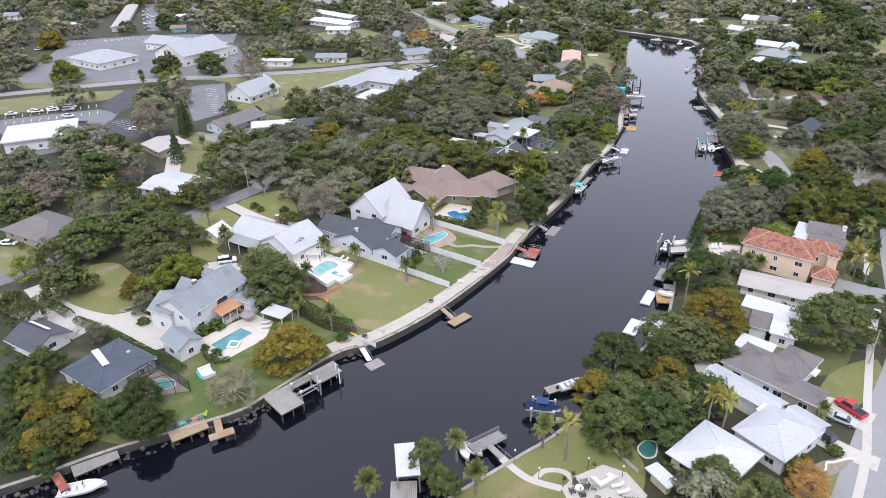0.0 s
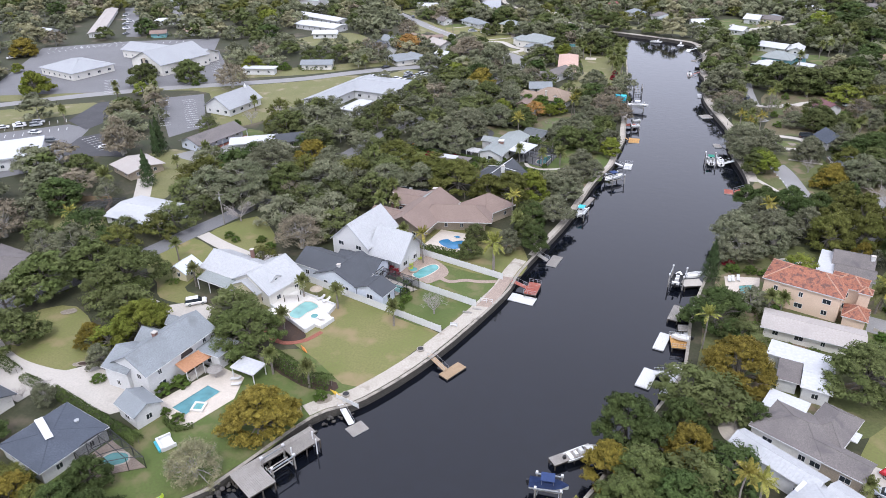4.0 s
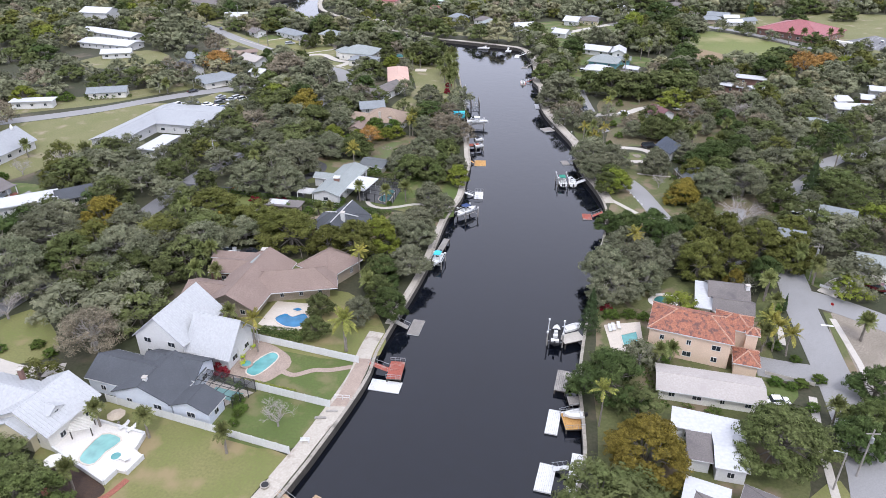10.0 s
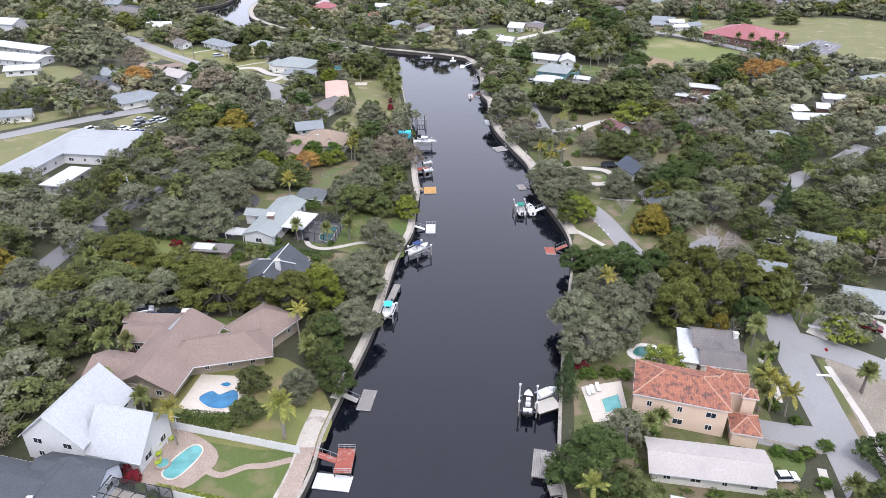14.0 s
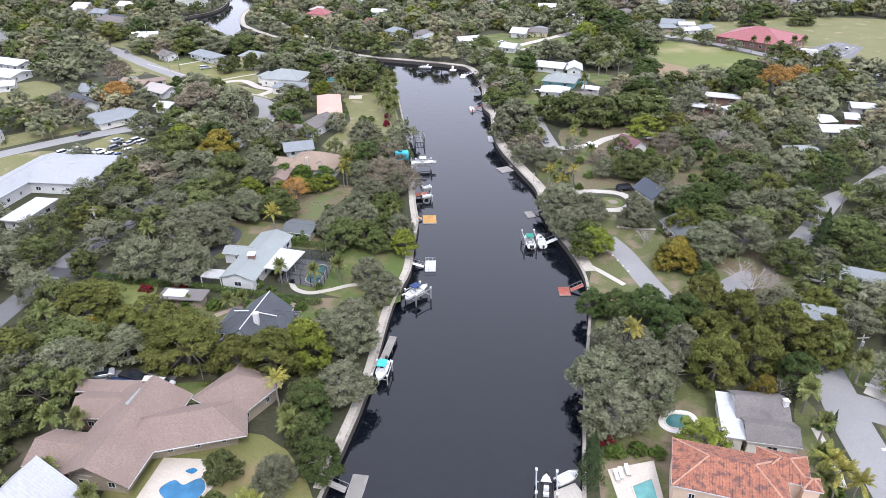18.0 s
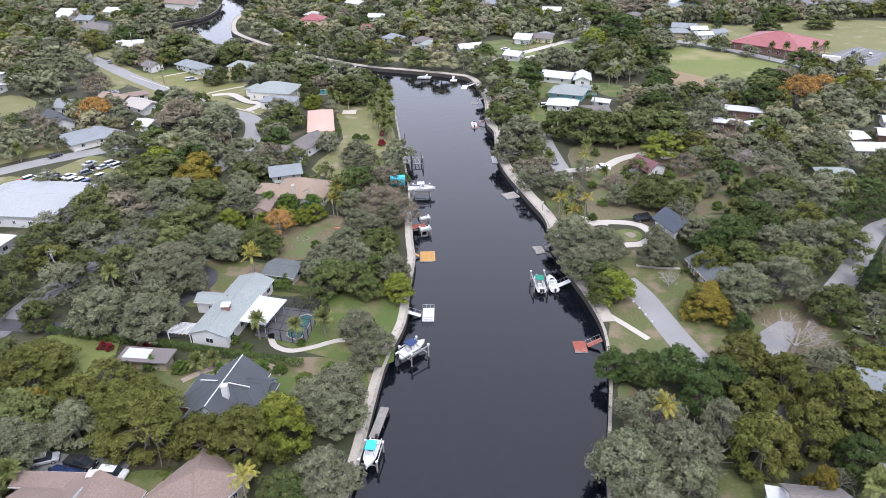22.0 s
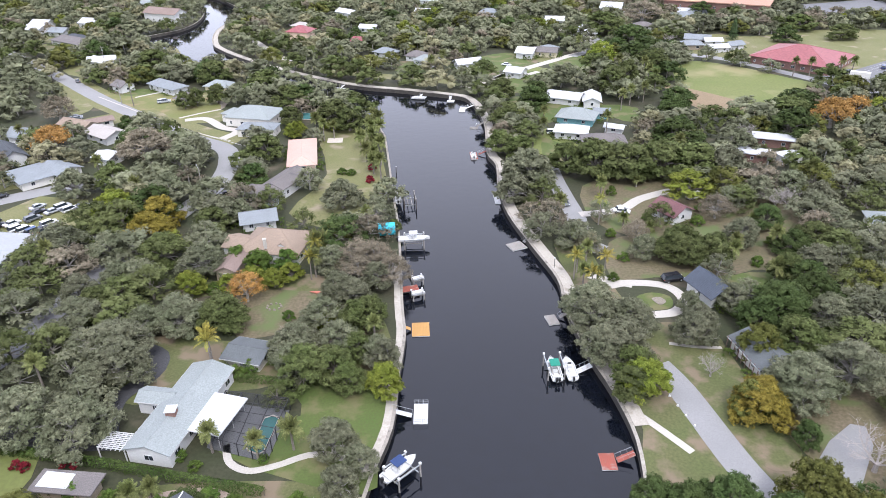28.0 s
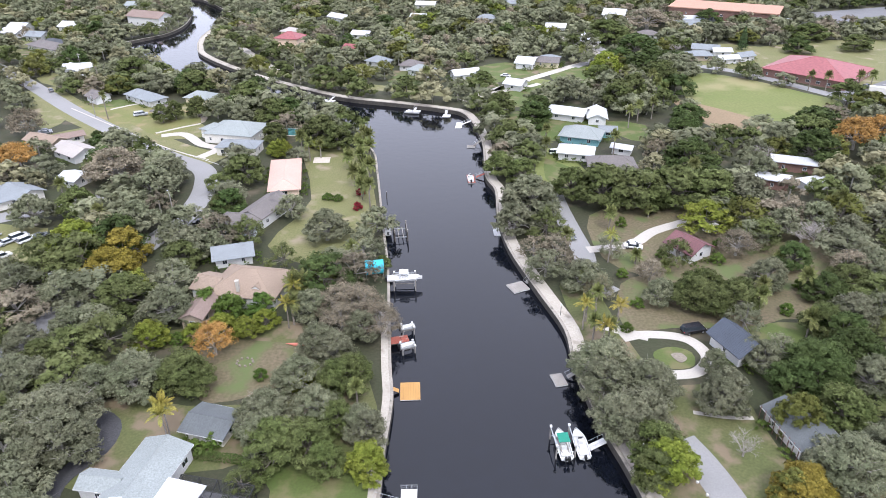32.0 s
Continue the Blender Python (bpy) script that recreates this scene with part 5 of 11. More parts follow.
for mat, label, pts in (("green", "round grass island inside a loop drive", [(39.6, 274.2), (43.6, 275.6), (47, 273.6), (46, 269.4), (41.8, 268.6), (39.2, 271)]), ("verge", "patchy grass along the canal walk", [(27, 219), (27.6, 230), (31, 241), (28, 252), (36, 262), (50, 262), (52, 240), (50, 219)]),
                        ("verge", "patchy grass round the east bank houses", [(9.6, 128), (11, 140), (12, 152), (14.4, 165), (20, 188), (40, 190), (50, 182), (50, 168), (47, 150), (44, 132), (38, 122), (24, 118), (12, 120)]),
                        ("verge", "grass between two canal-side houses", [(-62, 224), (-40, 225.4), (-20, 222), (-24, 208), (-36, 206), (-52, 214), (-64, 216)])):
    sheet("lawn", pts, 0.007, mat, label, "lawn", round_by=3, clear=False)
strip("garden_path", [(-57.3, 219.2), (-52.1, 222.7), (-45.1, 223.7), (-40.9, 222.6), (-38.3, 220.1)], 1.4, 0.05, "paver", "curved brick garden path behind a dark-roofed house", "path", clear=False)
sheet("lawn", [(-111, 551), (-91, 516), (-74, 496), (-51, 479), (-30, 467.6), (-10, 460.6), (6, 453.6), (9, 460), (-10.8, 469), (-30, 477), (-53.4, 488), (-72, 504), (-89.6, 524), (-109, 556)], 0.012, "dry", "open grass bank behind the far sea wall", "lawn")
for i, (mat, label, pts) in enumerate(GARDENS):
    sheet("lawn", pts, 0.016 + 0.0045 * (i % 6) + (0.012 if mat == "straw" else 0), mat, label, "lawn", round_by=3)

# ---- drives, paths and terraces ----
driveway([(-137, 104), (-124, 98), (-112, 96.5), (-102, 98), (-95, 95)], 5.0)
sheet("driveway", [(-113.6, 96.2), (-110, 99), (-106, 102.4), (-102, 101.4), (-93, 97), (-90, 93), (-92.2, 91), (-98.4, 91.9), (-106, 94.4)], 0.075, "concrete", "wide concrete forecourt of the garage", "driveway")
driveway([(-142, 98), (-132, 94.6), (-122, 93.4), (-111, 91.2)], 4.6)
driveway([(-118, 158), (-108, 153.5), (-98, 150.5), (-91, 152)], 3.6)
sheet("driveway", [(-105, 125), (-99, 128.5), (-94, 127), (-92, 121), (-103, 121)], 0.08, "concrete", "pale concrete forecourt", "driveway")
driveway([(-108, 124), (-118, 126), (-131, 134)], 4.0)
driveway([(-103, 240.5), (-89, 238.3), (-72, 236), (-62, 235.5)], 4.2, "dark_asphalt", "dark asphalt drive under oaks")
driveway([(-64, 236), (-66, 246), (-61.5, 255), (-66, 262), (-92, 268)], 3.6, "dark_asphalt", "dark asphalt drive curving past a grey roof")
driveway([(-106, 213), (-92, 206), (-76, 200), (-60, 196.5)], 4.6, "asphalt", "shaded asphalt drive behind a brown-roofed house")
driveway([(-100, 412), (-92, 413), (-83, 402), (-76, 397), (-80, 389)], 3.6)
driveway([(70, 186), (77, 192), (84, 191), (86, 183), (81, 176)], 4.2)
driveway([(45, 159), (50, 157.5), (57, 156)], 6.5, "pale_asphalt", "pale paved drive to the street")
driveway([(31, 111), (37, 112), (43, 109.5)], 6.0)
driveway([(31.5, 104.5), (37, 101), (42, 99)], 3.6)
driveway([(34.5, 279), (40, 280), (47.5, 278), (49.6, 272), (46, 267.5), (41, 266.8)], 2.6, "concrete", "pale looping drive round a planted ring")
driveway([(31, 284), (36, 281), (40, 279)], 2.6)
driveway([(36, 316.6), (43, 317.6), (49.2, 319.6), (56, 325.6), (67.6, 331)], 3.2, "concrete", "pale drive through bare ground")
driveway([(22, 456), (40, 463), (50, 470)], 3.0)
strip("pavement", [(33, 78), (40, 99), (43.5, 115.8), (48, 136), (52, 150)], 1.4, 0.085, "concrete", "narrow concrete pavement beside the street", "pavement")
strip("garden_path", [(27.5, 238), (30.5, 234), (35, 227)], 1.4, 0.08, "concrete", "concrete path from the canal walk", "path")
strip("garden_path", [(-43, 233.5), (-41.6, 229.5), (-38, 227.4), (-33.6, 228.3), (-27.4, 230.4), (-19.7, 228)], 1.3, 0.08, "concrete", "pale curving garden path", "path")
strip("garden_path", [(-48, 153), (-45.5, 152), (-42, 153.6), (-38.7, 153.8), (-34.7, 155)], 1.2, 0.085, "paver", "curving brick garden path", "path")
strip("garden_path", [(-17, 82.5), (-12, 79.5), (-6.5, 79)], 1.3, 0.08, "concrete", "curving concrete garden path", "path")
strip("garden_path", [(-11, 79.5), (-9.5, 82), (-6.5, 82.5), (-4.5, 80.5)], 1.0, 0.084, "concrete", "curving concrete garden path", "path")
strip("garden_path", [(41, 256.5), (46, 255), (51, 254.4)], 0.9, 0.08, "concrete", "short concrete path to a porch", "path")
strip("brick_border", [(-78.5, 122.5), (-75.5, 120.2), (-71.9, 119.3), (-68.2, 121.2), (-66.1, 125)], 1.1, 0.08, "red_brick", "curved red brick edging", "edging")
sheet("mulch_bed", [(-80, 126), (-76.2, 127.5), (-69.6, 123.8), (-68.8, 121.6), (-72, 120), (-77.4, 121.8)], 0.07, "mulch", "dark mulch bed round a palm", "flower bed", round_by=3)
sheet("terrace", [(-86.1, 96.1), (-82.2, 104.5), (-79.5, 108.5), (-74, 107), (-72.5, 101), (-76.4, 92.2), (-80, 92)], 0.09, "deck", "cream pool terrace", "terrace")
sheet("terrace", [(-82.4, 131.3), (-78.7, 138), (-67.3, 134.6), (-67.4, 131), (-65.4, 129.6), (-66.6, 126), (-68.4, 126.4), (-69.3, 123.8)], 0.62, "white_deck", "raised white pool terrace with a low parapet", "terrace", depth=0.62)
for a, b in (((-69.3, 123.8), (-82, 131)), ((-67.3, 134.6), (-67.4, 131)), ((-68.4, 126.4), (-69.3, 123.8)), ((-65.4, 129.6), (-66.6, 126)), ((-67.3, 134.6), (-78.4, 137.8))):
    strip("parapet", [a, b], 0.35, 1.0, "white", "low white parapet of a raised terrace", "parapet", depth=0.98, steps=1)
sheet("terrace", [(-62, 158.5), (-56.5, 163), (-49, 159), (-47, 154.5), (-51.5, 149), (-58, 151)], 0.09, "paver", "brick-paved pool terrace", "terrace", round_by=3)
sheet("terrace", [(-57.3, 168.6), (-55.5, 177.6), (-47.6, 176.8), (-45.4, 171.8), (-48, 166.4), (-54, 166.8)], 0.09, "deck", "cream pool terrace beside a brown-roofed house", "terrace")
sheet("terrace", [(17, 171.5), (25, 173), (23.8, 162.5), (17.2, 162)], 0.09, "deck", "pale pool terrace", "terrace")
sheet("terrace", [(-6.5, 79), (-5, 82), (-0.8, 86), (3, 85.4), (6.5, 81.5), (3, 74), (-4, 75)], 0.09, "concrete", "broad grey paved patio with garden seats", "terrace")
sheet("terrace", [(-41, 386), (-35.5, 386), (-35.5, 381), (-41, 381)], 0.07, "deck", "small paved patio beside the salmon-roofed house", "terrace")
sheet("terrace", [(13.5, 118.5), (17, 121), (18.5, 117.5), (15, 114.5)], 0.08, "deck", "round paved seat under a tree", "terrace", round_by=4)
sheet("canal_walk", [(-36.9, 143.5), (-33.8, 143.5), (-40.6, 125), (-43.6, 126.5)], 0.12, "walk", "rough tan concrete walk on the sea wall", "walkway", margin=0.3)
sheet("canal_walk", [(-33.8, 157.6), (-31.2, 157.6), (-32.6, 147), (-33.8, 143.5), (-36.9, 143.5), (-36, 146)], 0.124, "paver", "pinkish paved walk on the sea wall", "walkway", margin=0.3)
strip("canal_walk", [p for p in offset(left_line, 0.95) if 167.5 < p[1] < 222], 1.5, 0.11, "walk", "narrow tan concrete canal walk on the sea wall", "walkway", steps=1, margin=0.2)
strip("canal_walk", [p for p in offset(left_line, 0.95) if 224 < p[1] < 300], 1.5, 0.11, "walk", "narrow tan concrete canal walk on the sea wall", "walkway", steps=1, margin=0.2)
sheet("planted_ring", [(42.6, 273), (44.6, 273.4), (45.4, 271.6), (43.6, 270.4)], 0.12, "sandy", "ring of white stones round a plant", "flower bed", round_by=4)

for i, pts in enumerate(([(-110, 101.4), (-107, 103.6), (-105.6, 102.6), (-108.6, 100.8)], [(-129.6, 103.6), (-127, 105.8), (-125.4, 104.4), (-127.8, 102.8)], [(-127, 116.2), (-125, 118.2), (-123.4, 117), (-125.4, 115.4)])):
    sheet("flower_bed", pts, 0.12, "sandy", "bed of white stones round a tree", "flower bed", round_by=3, clear=False)
sheet("mulch_bed", [(-109, 101.8), (-107.4, 102.8), (-106.6, 102.2), (-108.2, 101.4)], 0.16, "mulch", "dark mulch with low plants", "flower bed", round_by=3, clear=False)
sheet("mulch_bed", [(-72.6, 114.6), (-70, 114.8), (-62, 111), (-56, 110.6), (-55.4, 108), (-62, 107.8), (-72, 112)], 0.05, "mulch", "dark mulch under a clipped hedge", "flower bed", round_by=2, clear=False)
sheet("flower_bed", [(-58.4, 106.4), (-55.6, 107), (-54.6, 105.4), (-56.8, 104)], 0.1, "sandy", "round bed of white stones", "flower bed", round_by=4, clear=False)
sheet("fire_circle", [(-63.6, 102.4), (-60, 103), (-58.6, 100.4), (-61.6, 98.4)], 0.1, "paver", "sandy seating circle with bright chairs", "terrace", round_by=3, clear=False)

# ---- houses of the west bank, south to north ----
h = House("house", -96, 80, "single-storey white house with a navy shingle hip roof")
h.block((-102.5, 77), (-90.5, 73.8), 12.6, 2.7, 1.3, "hip", "navy_roof", "white")
h.panel("skylight", [(-99.8, 82.6, 4.1), (-94.2, 79.4, 4.06), (-93.4, 80.4, 4.14), (-99, 83.7, 4.16)], "white", "long white roof light")
h.vent(-93, 85, 3.5, 0.9)
cage([(-89.2, 79.6), (-84, 77.7), (-77.2, 81.9), (-87.2, 85.8)], 2.6)
sheet("terrace", [(-89.2, 79.6), (-84, 77.9), (-77.4, 82), (-87.2, 85.6)], 0.08, "paver", "grey paved floor of a screened pool", "terrace")
pool("pool", [(-86, 81.2), (-83.5, 80.2), (-81, 82), (-82.2, 83.8), (-85, 83.4)])
h = simple_house("house", "single-storey house with a charcoal gable roof and white skylights", (-122, 82), (-112.2, 80), 9, 2.8, 1.6, "x", "charcoal_roof", "offwhite")
h.panel("skylight", [(-119.5, 86.8, 4.5), (-113.3, 85.6, 4.5), (-113.1, 86.2, 4.35), (-119.4, 87.4, 4.35)], "white", "white ridge light")

h = House("house", -88, 104, "two-storey white house with grey shingle roofs and a copper awning")
h.block((-87.2, 96.5), (-83.6, 113.8), 10, 5.2, 2.9, "x", "grey_roof", "white", two=True)
h.block((-98.6, 97.6), (-92, 96.8), 9, 4.5, 2.2, "x", "grey_roof", "white")
h.block((-98, 106.4), (-91, 105.2), 5, 4.6, 1.9, "x", "grey_roof", "white")
h.block((-95, 112.2), (-90, 111.4), 3.2, 5.3, 1.3, "x", "grey_roof", "white", win=0)
h.block((-85.4, 108.4), (-79.4, 107.4), 6, 3.3, 1.4, "hip", "grey_roof", "white")
h.block((-90.6, 91), (-84.2, 88.5), 5.8, 2.9, 1.5, "x", "grey_roof", "white")
h.chimney(-91.5, 105.5, 6.5, 8.5, 0.8)
h.panel("awning", [(-86.4, 103.2, 3.5), (-84.3, 109.2, 3.5), (-81.5, 108.3, 2.7), (-83.5, 102.3, 2.7)], "copper_awning", "ribbed copper awning")
for k in range(13):
    f = k / 12
    a, b = Vector((-86.4, 103.2, 3.57)).lerp(Vector((-84.3, 109.2, 3.57)), f), Vector((-83.5, 102.3, 2.77)).lerp(Vector((-81.5, 108.3, 2.77)), f)
    part("awning_rib", tube(bmesh.new(), a - Vector((-88, 104, 0)), b - Vector((-88, 104, 0)), 0.035, n=4), MAT["copper_awning"], h.ob)
for k in range(4):
    f = k / 3
    p = Vector((-83.4, 102.5, 0)).lerp(Vector((-81.6, 108, 0)), f) - Vector((-88, 104, 0))
    part("porch_post", tube(bmesh.new(), p, p + Vector((0, 0, 2.75)), 0.09), MAT["white"], h.ob)
for k in range(5):
    m = pose(-84.2 + 0.3 * k + 88, 104.9 - 104, 0, 0, 0, 78)
    part("step", boxes((-2.6, 2.6, -0.16, 0.16, 0, 0.95 - 0.18 * k), m=m), MAT["concrete"], h.ob)
bm = bmesh.new()
prism(bm, [(1.5 * math.cos(math.pi * k / 12), 1.5 * math.sin(math.pi * k / 12)) for k in range(13)], 0, 0.08)
part("arched_window", bm, MAT["glass"], h.ob, "dark half-round window", at=pose(-85.05 + 88 - 0.55, 106.2 - 104, 3.75, 90, 0, 78.2))
pool("pool", [(-82.4, 95.4), (-79.5, 103.2), (-75.9, 102.2), (-78.6, 94.3)], "teal_pool", "rectangular swimming pool of teal water", steps=0)
s = root("spa", -77.4, 97, 0, 10, "square raised spa of white stone beside the pool", "spa")
part("rim", boxes((-1.2, 1.2, -1.2, -0.8, 0.05, 0.5), (-1.2, 1.2, 0.8, 1.2, 0.05, 0.5), (-1.2, -0.8, -0.8, 0.8, 0.05, 0.5), (0.8, 1.2, -0.8, 0.8, 0.05, 0.5)), MAT["white_deck"], s)
part("water_surface", boxes((-0.8, 0.8, -0.8, 0.8, 0.05, 0.4)), MAT["pool"], s)
s = root("garden_pavilion", -73.2, 107.8, 0, -10, "open garden shelter with a flat white roof", "pavilion")
part("roof", boxes((-2.9, 2.9, -2, 2, 2.4, 2.62)), MAT["white_roof"], s)
for x in (-2.6, 2.6):
    for y in (-1.7, 1.7):
        part("post", boxes((x - 0.08, x + 0.08, y - 0.08, y + 0.08, 0, 2.4)), MAT["white"], s)

h = House("house", -90, 138, "rambling white house with pale metal roofs and a dormer")
h.block((-103.8, 137), (-86, 132.6), 10, 3.5, 2.7, "x", "white_metal", "cream", ribs=0.6)
h.block((-102.4, 133.6), (-91, 130.8), 3.6, 2.6, 0.9, "shed", "pale_roof", "offwhite", ribs=0.6, walls=False)
h.block((-81.2, 129.9), (-77.4, 141), 13, 3.4, 3.5, "x", "white_metal", "offwhite", ribs=0.6)
h.block((-92.5, 132), (-84, 129.6), 8, 3.3, 2.2, "y", "white_metal", "cream", ribs=0.6)
h.block((-82.2, 133.4), (-81.2, 136.4), 3.4, 5.0, 0.9, "y", "white_metal", "white", over=0.2, win=2.2, wz=4.6)
h.chimney(-93, 143.5, 4, 6.6, 0.7)
for x, y in ((-102, 133.2), (-98.4, 132.3), (-94.8, 131.4), (-91.5, 130.7)):
    part("porch_post", tube(bmesh.new(), (x + 90, y - 138, 0), (x + 90, y - 138, 2.65), 0.1), MAT["white"], h.ob)
h = simple_house("cottage", "small cream cottage with a pale blue metal roof", (-112.2, 135), (-106.2, 134.4), 6.2, 2.8, 1.5, "y", "siding", "cream", ribs=0.5)
pool("pool", [(-75.9, 128.4), (-75.8, 131), (-74.6, 134.3), (-72, 134.2), (-70.4, 132.8), (-71.8, 130), (-72.6, 127.3), (-74.4, 127.2)], "pale_pool", "free-form pool of pale turquoise water", steps=2, z=0.66)
s = root("spa", -69.8, 129.2, 0.6, 0, "round white spa let into the pool terrace", "spa")
part("rim", tube(bmesh.new(), (0, 0, 0), (0, 0, 0.16), 1.1, n=16), MAT["white"], s)
part("water_surface", tube(bmesh.new(), (0, 0, 0.16), (0, 0, 0.18), 0.8, n=16), MAT["pool"], s)
h = House("house", -69, 146, "pale blue-grey house with a charcoal shingle roof")
h.block((-76.4, 142.2), (-64, 139), 11, 3.0, 2.7, "y", "charcoal_roof", "siding")
h.block((-64.6, 139.2), (-56.6, 137.1), 5.4, 2.8, 1.7, "y", "charcoal_roof", "siding")
sheet("terrace", [(-63, 144.6), (-56.6, 142.2), (-51.8, 146.6), (-62.5, 150.4)], 0.09, "deck", "cream paved floor of a screened pool", "terrace")
h.block((-83, 145.6), (-70, 142), 9, 3.2, 2.4, "x", "charcoal_roof", "siding")
h.block((-74, 148), (-62, 145.4), 7, 3.2, 2.0, "x", "charcoal_roof", "siding")
h.chimney(-69.6, 142.6, 4, 6.4, 0.7, "white")
cage([(-63, 145), (-54.2, 141.9), (-51.5, 146.9), (-62.3, 149.8)], 2.9, top=0.2, bay=1.9)
pool("pool", [(-60.4, 146), (-55.4, 143.8), (-53.2, 146.2), (-59.6, 148)], "pale_pool", steps=0)

h = House("house", -68, 159, "tall white house with steep ribbed metal gables")
h.block((-78.6, 156.8), (-67, 153.6), 14, 4.7, 5.4, "y", "white_metal", "white", ribs=0.5, two=True)
h.block((-67.8, 154.4), (-57.6, 151.6), 11, 3.1, 5.8, "x", "white_metal", "white", ribs=0.5, over=1.2)
for x, y in ((-58.3, 152.6), (-57.3, 156), (-56.3, 159.4), (-55.3, 162)):
    part("porch_post", tube(bmesh.new(), (x + 68, y - 159, 0), (x + 68, y - 159, 3.1), 0.1), MAT["white"], h.ob)
pool("pool", [(-55.3, 152.6), (-54, 156.4), (-51.6, 159), (-49.8, 157.6), (-50.6, 154.4), (-53, 151.2)])
s = root("spa", -55.6, 154.6, 0, 0, "round stone spa beside the pool", "spa")
part("rim", tube(bmesh.new(), (0, 0, 0.05), (0, 0, 0.45), 1.3, n=16), MAT["paver"], s)
part("water_surface", tube(bmesh.new(), (0, 0, 0.4), (0, 0, 0.47), 0.95, n=16), MAT["pool"], s)
fence((-78.1, 143), (-41.4, 131.6)), fence((-56, 148.8), (-36.8, 143.2)), fence((-57.4, 163.2), (-33.6, 156.2)), fence((-49, 105), (-54, 106.5), 1.0)
hedge([(-55, 149.6), (-44, 146.4)], 1.2, 1.0, "leaf_bright_tree", "lime-green clipped hedge along a white fence")
hedge([(-57, 165), (-46, 162)], 1.6, 1.6)

h = House("house", -60, 180, "long low house with many brown shingle roofs")
h.block((-57.3, 168.2), (-53.4, 189.5), 13, 3.2, 3.5, "x", "brown_roof", "tan_wall", over=1.8)
h.block((-62, 174.4), (-41.6, 178.6), 10, 3.2, 2.9, "hip", "brown_roof", "tan_wall", over=1.9)
h.block((-53.4, 188.4), (-44.4, 182.2), 11.5, 3.2, 3.3, "hip", "brown_roof", "tan_wall", over=0.8)
h.block((-76, 173.8), (-64, 171.2), 8.4, 3.0, 1.9, "x", "brown_roof", "brick_wall")
h.block((-73.4, 184.6), (-60, 183.4), 7, 3.0, 1.6, "x", "brown_roof", "brick_wall")
h.block((-75, 191.4), (-61, 190.2), 3, 3.1, 0.3, "shed", "brown_roof", "brick_wall")
h.chimney(-61.2, 190.6, 3, 6.2, 1.3)
h.panel("skylight", [(-62.8, 184, 6.3), (-61.6, 188, 6.3), (-60.2, 187.6, 5.95), (-61.4, 183.6, 5.95)], "pale_roof", "long glazed roof light")
pool("pool", [(-54.4, 170.6), (-52.6, 172.8), (-50.6, 171.8), (-48, 173), (-46.6, 170.4), (-48.2, 167.6), (-51.6, 167.8)], "deep_pool", "free-form pool of deep blue water")
pool("spa", [(-51.4, 174.4), (-50, 175.3), (-48.8, 174.4), (-49.8, 173.4)], "deep_pool", "small round spa of blue water")
hedge([(-55.5, 166), (-45, 164.5)], 1.8, 1.4)

h = House("house", -45, 210, "house with a charcoal roof and pale ridges among the trees")
h.block((-52.6, 204.6), (-43, 202.2), 14.4, 3.3, 3.7, "y", "charcoal_roof", "siding")
h.block((-54.6, 208.2), (-39.4, 204.6), 9, 3.3, 2.7, "hip", "charcoal_roof", "brick_wall")
h.block((-46, 210.4), (-39, 208.8), 6, 3.3, 1.9, "x", "charcoal_roof", "siding")
h.chimney(-45.2, 207.4, 4.5, 8.2, 1.0, "white")
for a, b in (((-47.7, 203.5, 7.2), (-44.3, 217.2, 7.2)), ((-50.6, 211.6, 6.2), (-47.4, 210.8, 6.6)), ((-45.6, 210.2, 6.6), (-41.5, 209.2, 6.2))):
    part("ridge_flashing", tube(bmesh.new(), Vector(a) - Vector((-45, 210, 0)), Vector(b) - Vector((-45, 210, 0)), 0.11, n=5), MAT["white"], h.ob)
h = simple_house("carport", "flat grey carport roof with a raised white edge", (-70.8, 223), (-60.4, 221.4), 4.6, 2.3, 0.1, "flat", "taupe_roof", "tan_wall", "carport", win=0)
h.panel("roof_panel", [(-69.8, 223.8, 2.6), (-64.7, 223.0, 2.6), (-64.4, 226.0, 2.6), (-69.3, 226.9, 2.6)], "white_roof", "raised white roof panel")

h = House("house", -52, 240, "long low house with a pale grey-green roof and white walls")
h.block((-58.8, 230.4), (-50.4, 228.3), 23.0, 2.9, 1.4, "y", "pale_roof", "white")
h.block((-60.9, 242.2), (-54, 240.8), 4.4, 2.8, 1.0, "x", "pale_roof", "white")
h.block((-50.6, 234.6), (-43.5, 232.3), 9.8, 2.95, 0.05, "flat", "white_roof", "white", walls=False)
for x, y in ((-43.8, 232.8), (-42.6, 237.5), (-41.6, 241.8)):
    part("lanai_post", tube(bmesh.new(), (x + 52, y - 240, 0), (x + 52, y - 240, 2.8), 0.07), MAT["white"], h.ob)
part("roof_box", boxes((-1.2, 0.4, -3.6, -2.0, 3.6, 5.2)), MAT["brick_wall"], h.ob)
part("roof_box_cap", boxes((-1.35, 0.55, -3.75, -1.85, 5.2, 5.4)), MAT["white"], h.ob)
cage([(-45.4, 232.7), (-35.3, 229.0), (-33.3, 241.6), (-45.2, 244.5)], 2.75, top=0.1, bay=2.6)
sheet("terrace", [(-46.2, 233), (-35.4, 229.2), (-33.5, 241.4), (-46, 244.4)], 0.08, "asphalt", "grey paved floor of a screened pool", "terrace")
